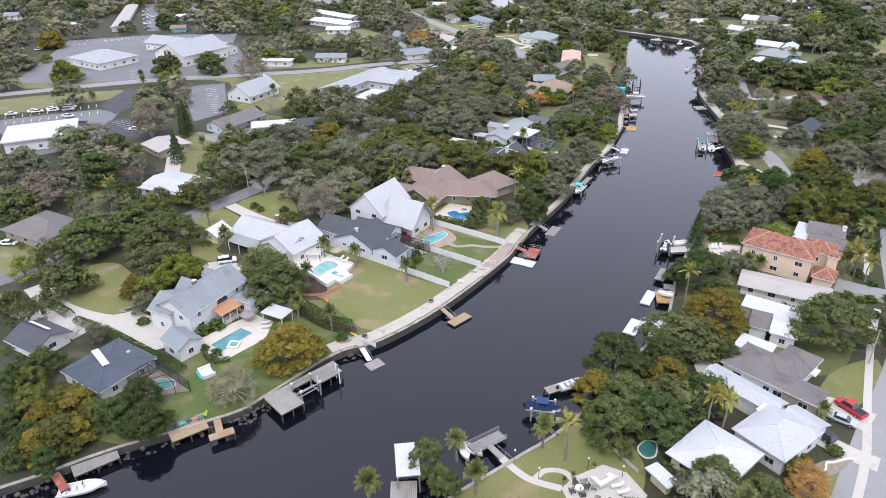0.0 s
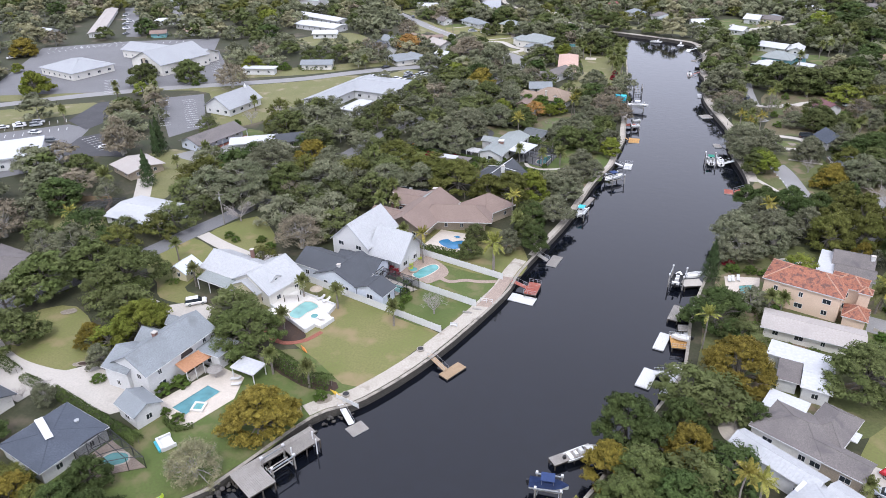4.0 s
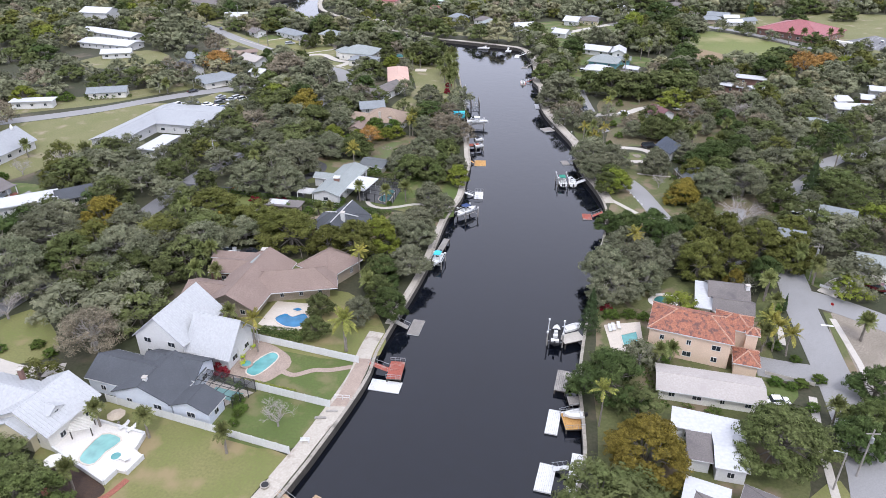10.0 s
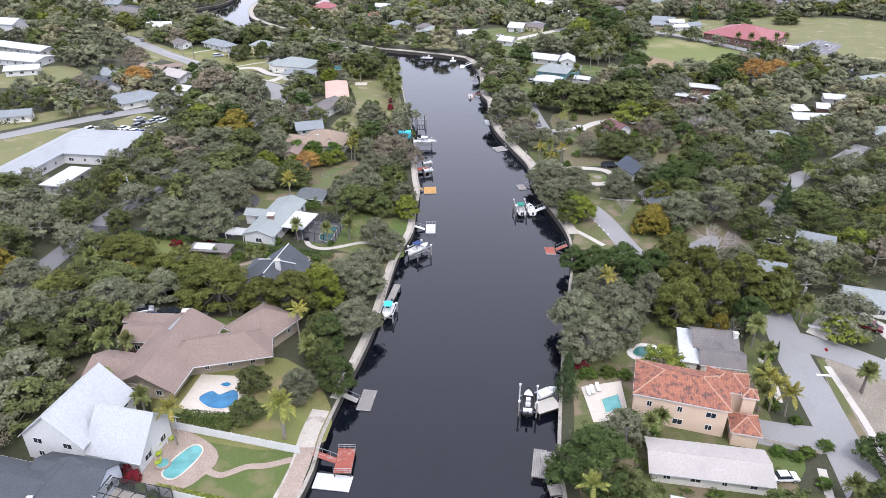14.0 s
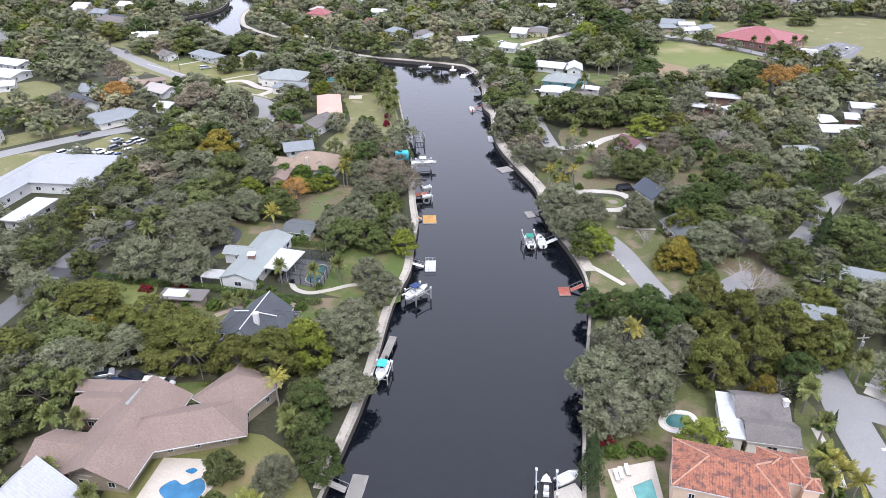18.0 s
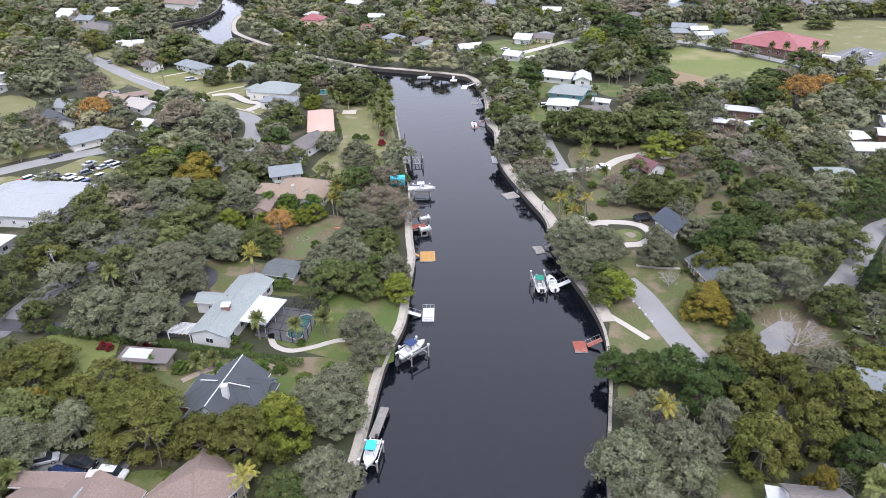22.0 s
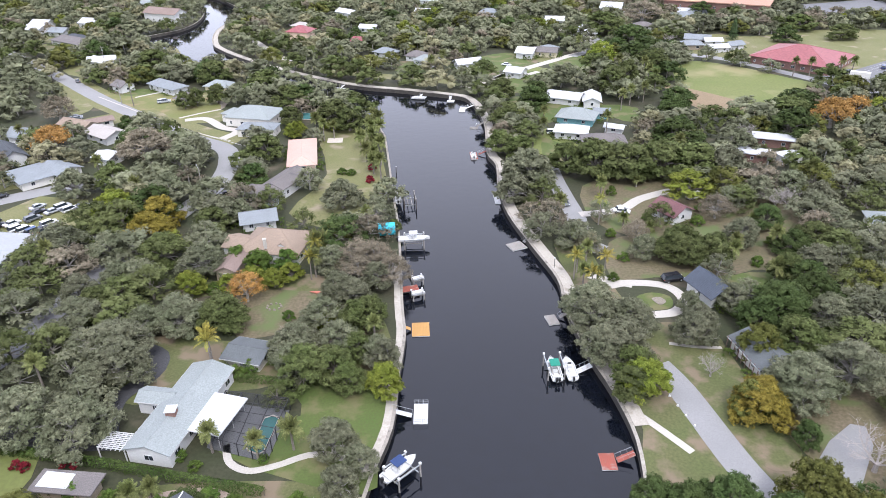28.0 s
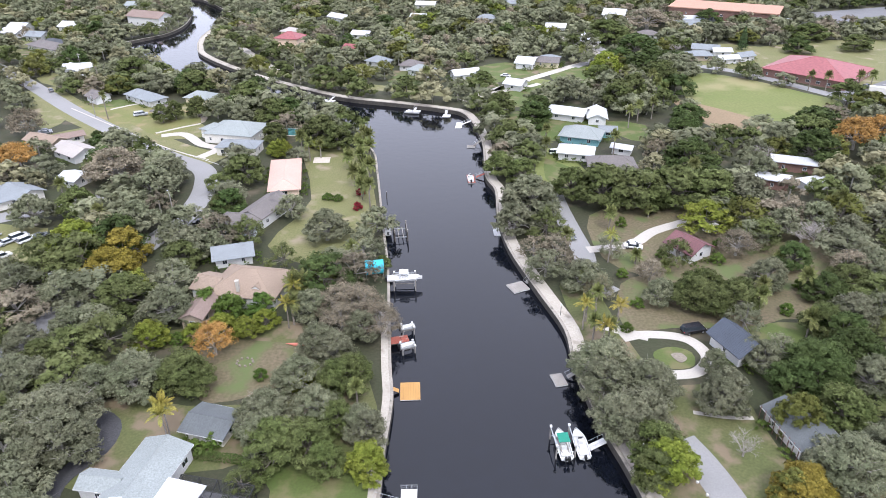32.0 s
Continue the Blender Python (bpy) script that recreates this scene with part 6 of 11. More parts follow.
pool("pool", [(-39.6, 232.6), (-39.4, 235.6), (-37.9, 237.2), (-37.6, 239.8), (-35, 239.6), (-36.3, 231.4), (-38, 231.2)], "dark_pool", "screened pool of dark green water", steps=2)
s = root("pergola", -60.6, 233, 0, -12, "white slatted pergola over a drive", "pergola")
for i in range(10):
    part("slat", boxes((-2.6, 2.6, -1.8 + 0.4 * i, -1.68 + 0.4 * i, 2.5, 2.66)), MAT["white"], s)
for i in range(7):
    part("rafter", boxes((-2.4 + 0.8 * i, -2.3 + 0.8 * i, -2, 2, 2.35, 2.5)), MAT["white"], s)
for x in (-2.4, 2.4):
    for y in (-1.8, 1.8):
        part("post", boxes((x - 0.08, x + 0.08, y - 0.08, y + 0.08, 0, 2.4)), MAT["white"], s)
hedge([(-90, 236.6), (-73, 232.4), (-61, 229.6), (-50.8, 226.6), (-34.5, 222.2)], 1.6, 1.7)
hedge([(-45, 250.6), (-34, 248.4), (-28, 249)], 1.4, 1.6)
simple_house("house", "small house with a blue-grey roof in the trees", (-48.9, 254.6), (-40.5, 251.8), 7.6, 2.6, 0.8, "x", "slate_roof", "offwhite")

h = House("house", -48, 299, "house with broad tan shingle roofs")
h.block((-54.8, 296.6), (-38.8, 292.8), 13.5, 3.0, 3.6, "hip", "tan_roof", "white")
h.block((-59, 299.5), (-53, 297.2), 8, 2.8, 1.6, "x", "tan_roof", "white")
h.block((-58, 287.6), (-52.6, 286.8), 10, 2.7, 1.2, "y", "brown_roof", "tan_wall")
h.block((-44.2, 296.2), (-42.2, 295.6), 2.6, 4.4, 0.7, "y", "tan_roof", "white", over=0.15, win=0)
h.chimney(-47, 296, 4, 6.6, 0.7, "concrete")
simple_house("house", "house with a grey roof behind the oaks", (-57, 312), (-47, 314.5), 8, 2.8, 1.7, "x", "grey_roof", "white")
h = House("house", -50, 338, "long house with brown-grey gable roofs and white trim")
h.block((-48.6, 333), (-42.4, 346.6), 8.6, 3.0, 1.8, "x", "taupe_roof", "white")
h.block((-61.4, 331.4), (-50, 328.6), 8, 2.9, 1.8, "hip", "taupe_roof", "siding")
simple_house("house", "peach house with a broad salmon roof", (-50.8, 352.6), (-41, 353.8), 25.5, 3.0, 1.4, "hip", "pink_roof", "peach")
h = House("house", -73, 407, "large pale house with a glossy light grey hip roof")
h.block((-82.4, 403.4), (-64, 398.2), 15, 3.4, 3.0, "hip", "pale_roof", "offwhite")
h.block((-85, 409), (-78, 405), 8, 3.2, 1.8, "hip", "pale_roof", "offwhite")
h.block((-75, 390), (-60.6, 387.6), 8.4, 2.9, 1.6, "hip", "grey_roof", "offwhite")
pool("pool", [(-55, 417), (-47, 413.6), (-50, 408), (-57, 411)], "pool")

# ---- houses of the east bank, south to north ----
h = simple_house("house", "cream house with a white coated roof beside a teal pool", (8.6, 88.8), (17.5, 83.2), 11.8, 3.2, 1.3, "hip", "white_roof", "cream")
simple_house("garden_shed", "long low shed with a flat white roof", (5.6, 84.8), (9.2, 81.4), 2.6, 2.3, 0.05, "flat", "white_roof", "cream", "shed", win=0)
pool("pool", [(4.2, 91.2), (5.4, 93.6), (7.4, 93.6), (7.4, 90.4), (5.6, 89.4)], "dark_pool", "free-form pool of teal water under trees")
pool("pool", [(-1.5, 76.5), (1, 79.5), (4.2, 78.2), (5.5, 75), (2, 72.5)], "deep_pool", "garden pool of clear blue water")
h = House("house", 24, 102, "sprawling white house with pale blue-white metal roofs")
h.block((14.2, 110.8), (26, 102.6), 4.8, 3.3, 0.9, "x", "white_metal", "white", ribs=0.6)
h.block((18.9, 97.1), (26.5, 91.4), 11.6, 3.3, 1.9, "hip", "white_metal", "white")
h.block((26.5, 102.5), (31.5, 98.6), 5.5, 3.1, 1.0, "x", "white_metal", "white", ribs=0.6)
h.panel("skylight", [(22.6, 101.2, 5.1), (24.2, 103.4, 5.1), (24.6, 103, 5.05), (23, 100.8, 5.05)], "white", "white roof light")
h = House("house", 26, 115, "low house with a weathered taupe shingle roof")
h.block((17.8, 116.1), (28.4, 110.2), 10, 3.0, 2.0, "hip", "taupe_roof", "offwhite")
h.block((25, 112.1), (33.7, 107.3), 5.6, 2.9, 1.3, "x", "taupe_roof", "tan_wall")
h.block((26, 117), (31.6, 113.8), 10, 3.0, 1.9, "hip", "taupe_roof", "offwhite")
h.block((20.2, 121.8), (26.4, 119.2), 5.4, 3.3, 0.05, "flat", "white_roof", "white")
h.block((31.4, 118.2), (34.4, 116.6), 2.6, 2.7, 0.05, "flat", "white_roof", "white", walls=False)
h = House("house", 28, 135, "white flat-roofed house with a dark stained annexe roof")
h.block((22.6, 138), (33.4, 134.8), 4.8, 3.0, 0.3, "shed", "white_roof", "white")
h.block((27.4, 128.9), (32.6, 127.8), 8.6, 3.0, 0.7, "x", "white_roof", "white")
h.block((23.6, 130.8), (27.6, 130), 6.2, 2.7, 0.5, "shed", "taupe_roof", "white")
h = simple_house("house", "long low house with a beige coated roof", (22.4, 147.8), (41.2, 144), 8, 3.0, 0.9, "x", "beige_roof", "offwhite")
hedge([(21.5, 157.5), (38, 152.8)], 1.0, 1.2)
h = House("house", 33, 164, "two-storey peach stucco house with terracotta tile roofs")
h.block((23.5, 162.4), (38.8, 157.1), 10, 6.0, 2.4, "hip", "tile_roof", "peach", two=True, base=0, win=5)
h.block((36.8, 163.6), (43.6, 161), 6.2, 6.0, 1.7, "hip", "tile_roof", "peach", two=True)
h.block((38.6, 155.6), (43.4, 154.2), 5.4, 3.0, 1.7, "hip", "tile_roof", "peach")
h.block((42, 160.6), (44.6, 159.8), 2.6, 6.2, 1.0, "hip", "tile_roof", "peach", over=0.3, win=0)
pool("pool", [(19.8, 168), (23.6, 169.4), (23.4, 165.2), (19.8, 164)], steps=0)
h = House("house", 43, 178, "low house with grey-brown shingle gables and a white lanai roof")
h.block((36.6, 174.8), (40.2, 173.8), 11.6, 2.9, 0.05, "flat", "white_roof", "offwhite")
h.block((40.6, 178.8), (49.4, 177.2), 7.4, 3.0, 2.1, "x", "taupe_roof", "offwhite")
h.block((40, 173.6), (48.4, 171.6), 6, 2.9, 1.5, "x", "taupe_roof", "offwhite")
h.chimney(49.2, 180, 3, 5.6, 0.8, "white")
sheet("terrace", [(28.6, 182), (31, 184.6), (35, 184), (35.6, 181), (32.5, 178.8), (29.4, 179.6)], 0.08, "white_deck", "pale rim of a garden pool", "terrace", round_by=4)
pool("pool", [(29.6, 182), (31.4, 183.8), (34.4, 183.2), (34.6, 181.2), (32.2, 179.8), (30, 180.4)], "dark_pool", "kidney-shaped pool of green water")
simple_house("house", "house with a pale grey gable roof at the street corner", (79.6, 194), (90, 190), 9, 3.0, 1.8, "x", "pale_roof", "offwhite")
simple_house("house", "blue house half hidden by trees", (65.4, 206), (71.6, 203.6), 8, 3.2, 2.0, "x", "grey_roof", "siding")
simple_house("house", "house with a grey roof beyond the trees", (82.6, 222.4), (91, 218), 8, 2.9, 1.6, "x", "grey_roof", "offwhite")
h = simple_house("house", "grey-roofed house with a screened porch", (51.8, 254.8), (53.4, 243.6), 8.6, 2.9, 1.4, "x", "slate_roof", "offwhite")
for k in range(9):
    p = Vector((52.1, 254.3)).lerp(Vector((53.7, 244.2)), k / 8)
    part("porch_post", boxes((p.x - 26 - 26.6 - 0.06 - 0.3, p.x - 26 - 26.6 + 0.06 - 0.3, p.y - 249.2 - 0.06, p.y - 249.2 + 0.06, 0, 2.9)), MAT["brick_wall"], h.ob)
simple_house("house", "navy metal-roofed house beside a looping drive", (50.6, 276.6), (53.6, 267.4), 7.8, 3.0, 2.2, "x", "navy_roof", "white", ribs=0.5)
simple_house("house", "white house with a dark red roof under oaks", (54.4, 315), (59, 307), 9, 2.9, 1.8, "x", "maroon_roof", "white")

# ---- farther houses: label, one eave, depth, eave height, rise, roof shape and colours ----
FAR = (
    ("white house with a bright white roof", (39.5, 377.9), (51.4, 374), 9, 3.0, 1.5, "hip", "white_roof", "white"),
    ("teal house with a broad grey hip roof", (43.3, 394.3), (57, 388.2), 11, 3.0, 2.4, "hip", "pale_roof", "teal_wall"), ("long house with grey-brown roof behind a hedge", (47.3, 364.6), (62.8, 363), 9.5, 3.0, 1.9, "hip", "taupe_roof", "offwhite"), ("small white shed with a white roof", (58.6, 382.3), (65.3, 378.6), 5, 2.6, 0.8, "x", "white_roof", "white"),
    ("small teal outbuilding", (58.8, 397.8), (65.6, 396.6), 6, 2.6, 1.2, "x", "grey_roof", "teal_wall"), ("white house with a white coated roof", (43.8, 420.6), (57, 413.6), 11, 3.0, 1.4, "x", "white_roof", "white"), ("white bungalow with a pale roof", (57.8, 412), (65.6, 410.4), 13, 3.0, 1.4, "y", "white_roof", "white"),
    ("flat white-roofed house in the trees", (94.4, 351.6), (103.6, 346.8), 6.5, 3.0, 0.1, "flat", "white_roof", "brick_wall"), ("flat white-roofed house in the trees", (105.6, 364.4), (118.4, 358.8), 7, 3.0, 0.1, "flat", "white_roof", "brick_wall"), ("flat white-roofed carport", (107.8, 346), (117.4, 348.4), 5, 2.8, 0.1, "flat", "white_roof", "white"),
    ("house with a pale green metal roof", (108, 299), (119, 296), 9, 3.0, 1.8, "hip", "pale_roof", "offwhite"), ("white-roofed house among oaks", (131, 320), (146, 318), 9, 3.0, 1.2, "x", "white_roof", "white"), ("white-roofed house by a lane", (186, 370), (204, 376), 9, 3.0, 1.4, "x", "pale_roof", "white"),
    ("white house by the far canal bend", (32, 462), (39.8, 457), 9, 3.0, 1.5, "x", "white_roof", "white"), ("white house on a green lawn", (42, 497), (51, 493), 12, 3.2, 1.8, "x", "white_roof", "white"), ("grey-roofed far house", (55, 503), (65, 500), 9, 3.0, 1.6, "hip", "grey_roof", "white"),
    ("grey-roofed far house by the bend", (-30.6, 509), (-21, 501.6), 9, 3.0, 1.8, "hip", "grey_roof", "white"), ("grey-roofed far house", (-10, 490), (0, 482.6), 9, 3.0, 1.8, "hip", "pale_roof", "white"), ("white far house", (12, 476), (25, 480), 8, 3.0, 1.6, "x", "white_roof", "white"),
    ("tall peach house with a dark red hip roof", (-81.4, 550), (-68, 545.4), 12, 5.6, 2.8, "hip", "red_roof", "peach"), ("low house with a brown-grey roof", (-219, 561), (-196, 545), 12, 3.0, 2.0, "hip", "taupe_roof", "offwhite"), ("white-roofed far house", (-251, 594), (-238, 589), 12, 3.2, 1.8, "x", "white_roof", "white"),
    ("white far house by the water", (-174.6, 503), (-160, 505.4), 8, 3.0, 1.6, "x", "white_roof", "white"), ("white far house", (-223, 609), (-210, 604.6), 12, 3.4, 2.0, "x", "white_roof", "white"), ("two-storey white house with a brown roof", (-187, 626), (-162, 613), 13, 5.4, 3.0, "x", "brown_roof", "white"), ("grey-roofed house by the street", (-130, 459), (-114.6, 446), 9, 3.0, 1.8, "hip", "grey_roof", "white"), ("small white house by the street", (-146, 458), (-139, 452), 8, 3.0, 1.6, "x", "taupe_roof", "white"),
    ("cream house with a pale roof", (-103, 451.6), (-90.6, 447), 9, 3.0, 1.8, "hip", "pale_roof", "cream"), ("white chapel among far trees", (112, 606), (125, 600), 14, 4.4, 3.0, "x", "white_roof", "white"), ("small white house by a lane", (87, 556), (92, 545), 7, 3.0, 1.4, "x", "white_roof", "white"),
    ("grey-roofed house by the field road", (137, 519.6), (150, 514), 9, 3.0, 1.6, "x", "grey_roof", "white"), ("white-roofed house by the field road", (143, 496), (154, 497), 7, 2.8, 1.2, "x", "white_roof", "white"), ("grey-roofed house by the field road", (155, 499.4), (164.4, 503), 7, 2.8, 1.4, "x", "grey_roof", "white"), ("long grey-roofed building", (158, 583), (179, 590), 8, 3.0, 1.4, "x", "grey_roof", "white"),
    ("flat white commercial building", (-220.7, 172.6), (-202, 188.5), 21, 4.0, 0.3, "flat", "white_roof", "white"), ("low tan building with a flat roof", (-175.4, 190), (-163, 184), 13, 3.0, 0.9, "x", "beige_roof", "tan_wall"), ("motel wing with a brown-grey gable and brick porch", (-167, 215.6), (-156.4, 212.6), 22, 3.0, 1.8, "y", "taupe_roof", "siding"),
    ("church with a tall pale gable", (-263, 309), (-238, 301), 30, 5.2, 5.4, "y", "grey_metal", "offwhite"), ("church wing with a pale roof", (-288, 332), (-232, 324), 16, 4.0, 3.0, "x", "grey_metal", "offwhite"), ("round parish hall with a pale hip roof", (-304, 291), (-276, 283), 24, 3.5, 3.4, "hip", "grey_metal", "offwhite"),
    ("white school wing with a long metal roof", (-145.4, 269.6), (-134, 267), 42, 3.6, 1.6, "y", "grey_metal", "white"), ("white school hall with a broad metal roof", (-135, 289), (-110, 285), 24, 3.6, 1.6, "x", "grey_metal", "white"), ("long white trailer", (-125.5, 263.4), (-118.6, 261.9), 15, 3.0, 0.2, "flat", "white_roof", "white"), ("flat white-roofed building", (-144.8, 214), (-130, 222.4), 8, 3.2, 0.2, "flat", "white_roof", "white"),
    ("dark-roofed outbuilding", (-130.6, 222), (-122, 228), 8, 3.0, 1.6, "x", "charcoal_roof", "offwhite"), ("white metal-roofed house with a screened pool", (-149.5, 156.3), (-133, 154.6), 15, 3.0, 1.0, "x", "white_metal", "white"), ("house with a weathered taupe hip roof", (-166, 121.6), (-147, 118), 14, 3.0, 2.2, "hip", "taupe_roof", "tan_wall"), ("offwhite roadside house", (-176.6, 328), (-160.4, 332), 8, 3.0, 1.4, "x", "grey_roof", "offwhite"),
    ("low white roadside building", (-201, 313), (-184, 316), 6, 3.0, 0.1, "flat", "white_roof", "white"), ("white house with a dark gable roof", (-157.6, 377), (-146, 364), 9, 3.2, 2.4, "x", "charcoal_roof", "white"), ("long low building with a flat grey roof", (-131, 345), (-120.4, 355), 14, 3.0, 0.4, "shed", "grey_roof", "offwhite"), ("white house with a tan roof", (-131.6, 393.4), (-120, 384.4), 10, 3.0, 1.6, "x", "beige_roof", "white"), ("low house with a tan roof", (-146, 404), (-132.6, 396.6), 8, 3.0, 1.4, "x", "tan_roof", "tan_wall"),
    ("grey-roofed house behind trees", (-131.6, 357.6), (-121.6, 351), 9, 3.0, 1.4, "x", "grey_roof", "offwhite"), ("small white-roofed building", (-118.4, 367), (-111, 363.6), 8, 3.0, 1.0, "x", "white_roof", "white"), ("large white two-storey building", (-263, 490), (-243, 486), 14, 7.0, 2.4, "x", "white_roof", "white"), ("long white building", (-231, 425), (-198, 414.6), 14, 3.4, 1.0, "x", "white_roof", "white"), ("long white building", (-246, 456), (-206, 437), 11, 3.4, 1.0, "x", "white_roof", "white"),
    ("row of pale mobile homes", (-338, 376), (-392, 456), 9, 3.0, 0.8, "x", "beige_roof", "white"), ("white far building", (-205, 398), (-190, 402), 9, 3.2, 1.2, "x", "white_roof", "white"),
    ("white far house by the street", (-176, 508), (-162, 497), 8, 3.0, 1.4, "x", "white_roof", "white"), ("far white-roofed house", (-61, 628), (-49, 616), 9, 3.2, 1.6, "x", "white_roof", "white"), ("far white house", (-4, 664), (10, 660), 10, 3.2, 1.6, "x", "white_roof", "white"))
def front_lawn(p, q, depth, i):
    """Open grass on the south side of a far house."""
    p, q = Vector(p), Vector(q)
    u = (q - p).normalized()
    n = Vector((-u.y, u.x)) * (1 if depth > 0 else -1)
    if n.y < 0:
        p, q, n = q + n * abs(depth), p + n * abs(depth), -n
        u = -u
    pts = [p - u * 3 - n * 0.3, q + u * 3 - n * 0.3, q + u * 2 - n * 15, p - u * 1 - n * 13]
    if any(in_canal(v.x + dx, v.y + dy) for v in pts for dx, dy in ((0, 0), (5, -4), (-5, -4))) or u.length < 0.5:
        return
    sheet("lawn", [tuple(v) for v in pts], 0.008 + 0.0011 * (i % 5), ("dry", "green", "verge", "dry")[i % 4], "mown grass before a far house", "lawn", round_by=2)


def in_canal(x, y):
    inside = False
    for (ax, ay), (bx, by) in zip(CANAL, CANAL[1:] + CANAL[:1]):
        if (ay > y) != (by > y) and x < (bx - ax) * (y - ay) / (by - ay) + ax:
            inside = not inside
    return inside


for i, (label, p, q, depth, eave, rise, roof, rm, wm) in enumerate(FAR):
    if p[1] > 440 and p[0] > -240:
        front_lawn(p, q, depth, i)
    simple_house("house" if "house" in label else "building", label if len(label.split()) > 3 else label + " among trees", p, q, depth, eave, rise, roof, rm, wm, "house" if "house" in label else "building", win=4.5)
s = root("church_window", -250.5, 305, 0, -17.7, "pair of tall dark church windows with a brick pier", "window")
for x in (-2.6, 1.0):
    part("pane", boxes((x, x + 1.6, -0.12, 0.3, 0.5, 7.0)), MAT["glass"], s)
part("brick_pier", boxes((-1.0, 1.0, -0.2, 0.3, 0.1, 7.6)), MAT["tan_wall"], s)
cage([(-158.4, 155), (-150.2, 156.6), (-151, 168.4), (-159, 164)], 2.8)
h = simple_house("chapel", "small white chapel with a grey roof and a steeple", (-183, 254.6), (-168.4, 251.6), 20, 3.4, 3.8, "y", "grey_metal", "white", "church", win=4)
part("steeple", tube(tube(bmesh.new(), (4, 17, 6.2), (4, 17, 7.8), 0.7, n=4), (4, 17, 7.8), (4, 17, 9.0), 0.8, 0.05, n=4), MAT["white"], h.ob)
h = simple_house("school", "school hall with a wide red metal hip roof", (153, 475), (178, 447), 34, 3.6, 5.0, "hip", "red_roof", "brick_wall", "school", win=4)
h = simple_house("school", "long brick school building with a flat pale roof", (156, 613), (212, 580), 30, 7.2, 0.4, "flat", "tile_cap", "brick_wall", "school", two=True, win=7)
s = root("covered_walkway", 217, 601, 0, -61.6, "long white roof of a covered walkway", "walkway")
part("roof", boxes((-27, 27, -2, 2, 2.9, 3.15)), MAT["white_roof"], s)
for k in range(11):
    part("post", boxes((-26 + 5.2 * k - 0.1, -26 + 5.2 * k + 0.1, -1.8, -1.6, 0, 2.9)), MAT["white"], s)
fence((-180, 164), (-158, 170), 1.8, "tan_wood", "weathered board fence behind a garden"), fence((-158, 170), (-152, 160), 1.8, "tan_wood", "weathered board fence behind a garden")

# ---- docks, lifts and boats ----
def dock(p, q, depth, z, mat, label, floating=False, name="dock", board=0.3, rails=False):
    """A deck: p to q is one edge, it reaches depth metres to the left. Boards, edge beams and piles or floats."""
    p, q = Vector(p), Vector(q)
    u = q - p
    L, rot = u.length, math.degrees(math.atan2(u.y, u.x))
    r = root(name, p.x, p.y, 0, rot, label, "dock")
    d0, d1 = min(0, depth), max(0, depth)
    bm = bmesh.new()
    n = max(2, int(L / board))
    for i in range(n):
        box(bm, i * L / n + 0.012, (i + 1) * L / n - 0.012, d0, d1, z - 0.05 + rng.uniform(-0.006, 0.006), z + rng.uniform(-0.006, 0.006))
    part("decking", bm, MAT[mat], r)
    part("frame", boxes((0, L, d0 + 0.02, d0 + 0.14, z - 0.32, z - 0.055), (0, L, d1 - 0.14, d1 - 0.02, z - 0.32, z - 0.055), (0.02, 0.14, d0 + 0.14, d1 - 0.14, z - 0.32, z - 0.055), (L - 0.14, L - 0.02, d0 + 0.14, d1 - 0.14, z - 0.32, z - 0.055)), MAT["pile"] if not floating else MAT["white"], r)
    if floating:
        part("float", boxes((0.15, L - 0.15, d0 + 0.15, d1 - 0.15, WATER - 0.15, z - 0.06)), MAT["black"], r)
    else:
        k = max(2, round(L / 3.2) + 1)
        for i in range(k):
            x = 0.15 + (L - 0.3) * i / (k - 1)
            for y in (d0 + 0.1, d1 - 0.1):
                part("post", tube(bmesh.new(), (x, y, WATER - 0.4), (x, y, z - 0.06), 0.14, n=7), MAT["pile"], r)
    if rails:
        for y in (d0 + 0.05, d1 - 0.05):
            bm = bmesh.new()
            tube(bm, (0, y, z + 0.95), (L, y, z + 0.95), 0.04, n=5), tube(bm, (0, y, z + 0.5), (L, y, z + 0.5), 0.03, n=5)
            for i in range(4):
                tube(bm, (L * i / 3, y, z - 0.1), (L * i / 3, y, z + 0.97), 0.04, n=5)
            part("railing", bm, MAT["metal"], r)
    return r


def gangway(a, b, za, zb, width=1.1, mat="grey_wood", label="sloping gangway with handrails to a floating dock", rails=True):
    a, b = Vector(a), Vector(b)
    L, rot = (b - a).length, math.degrees(math.atan2(b.y - a.y, b.x - a.x))
    tilt = math.degrees(math.atan2(za - zb, L))
    r = root("gangway", a.x, a.y, za, rot, label, "gangway")
    m = pose(0, 0, 0, 0, tilt, 0)
    part("walkway", boxes((0, L, -width / 2, width / 2, -0.06, 0), m=m), MAT[mat], r)
    for y in (-width / 2, width / 2) if rails else ():
        bm = bmesh.new()
        tube(bm, m @ Vector((0, y, 0.9)), m @ Vector((L, y, 0.9)), 0.03, n=5)
        for i in range(4):
            tube(bm, m @ Vector((L * i / 3, y, -0.02)), m @ Vector((L * i / 3, y, 0.92)), 0.03, n=5)
        part("railing", bm, MAT["metal"], r)
    return r


def pilings(x, y, z=1.2, r=0.14, label="tall mooring pile standing in the canal", mat="pile"):
    ob = root("mooring_pile", x, y, 0, 0, label, "mooring pile")
    part("post", tube(bmesh.new(), (0, 0, WATER - 0.4), (0, 0, z), r, r * 0.9, 8), MAT[mat], ob)
    part("cap", tube(bmesh.new(), (0, 0, z), (0, 0, z + 0.14), r * 1.15, 0.03, 8), MAT["white"], ob)


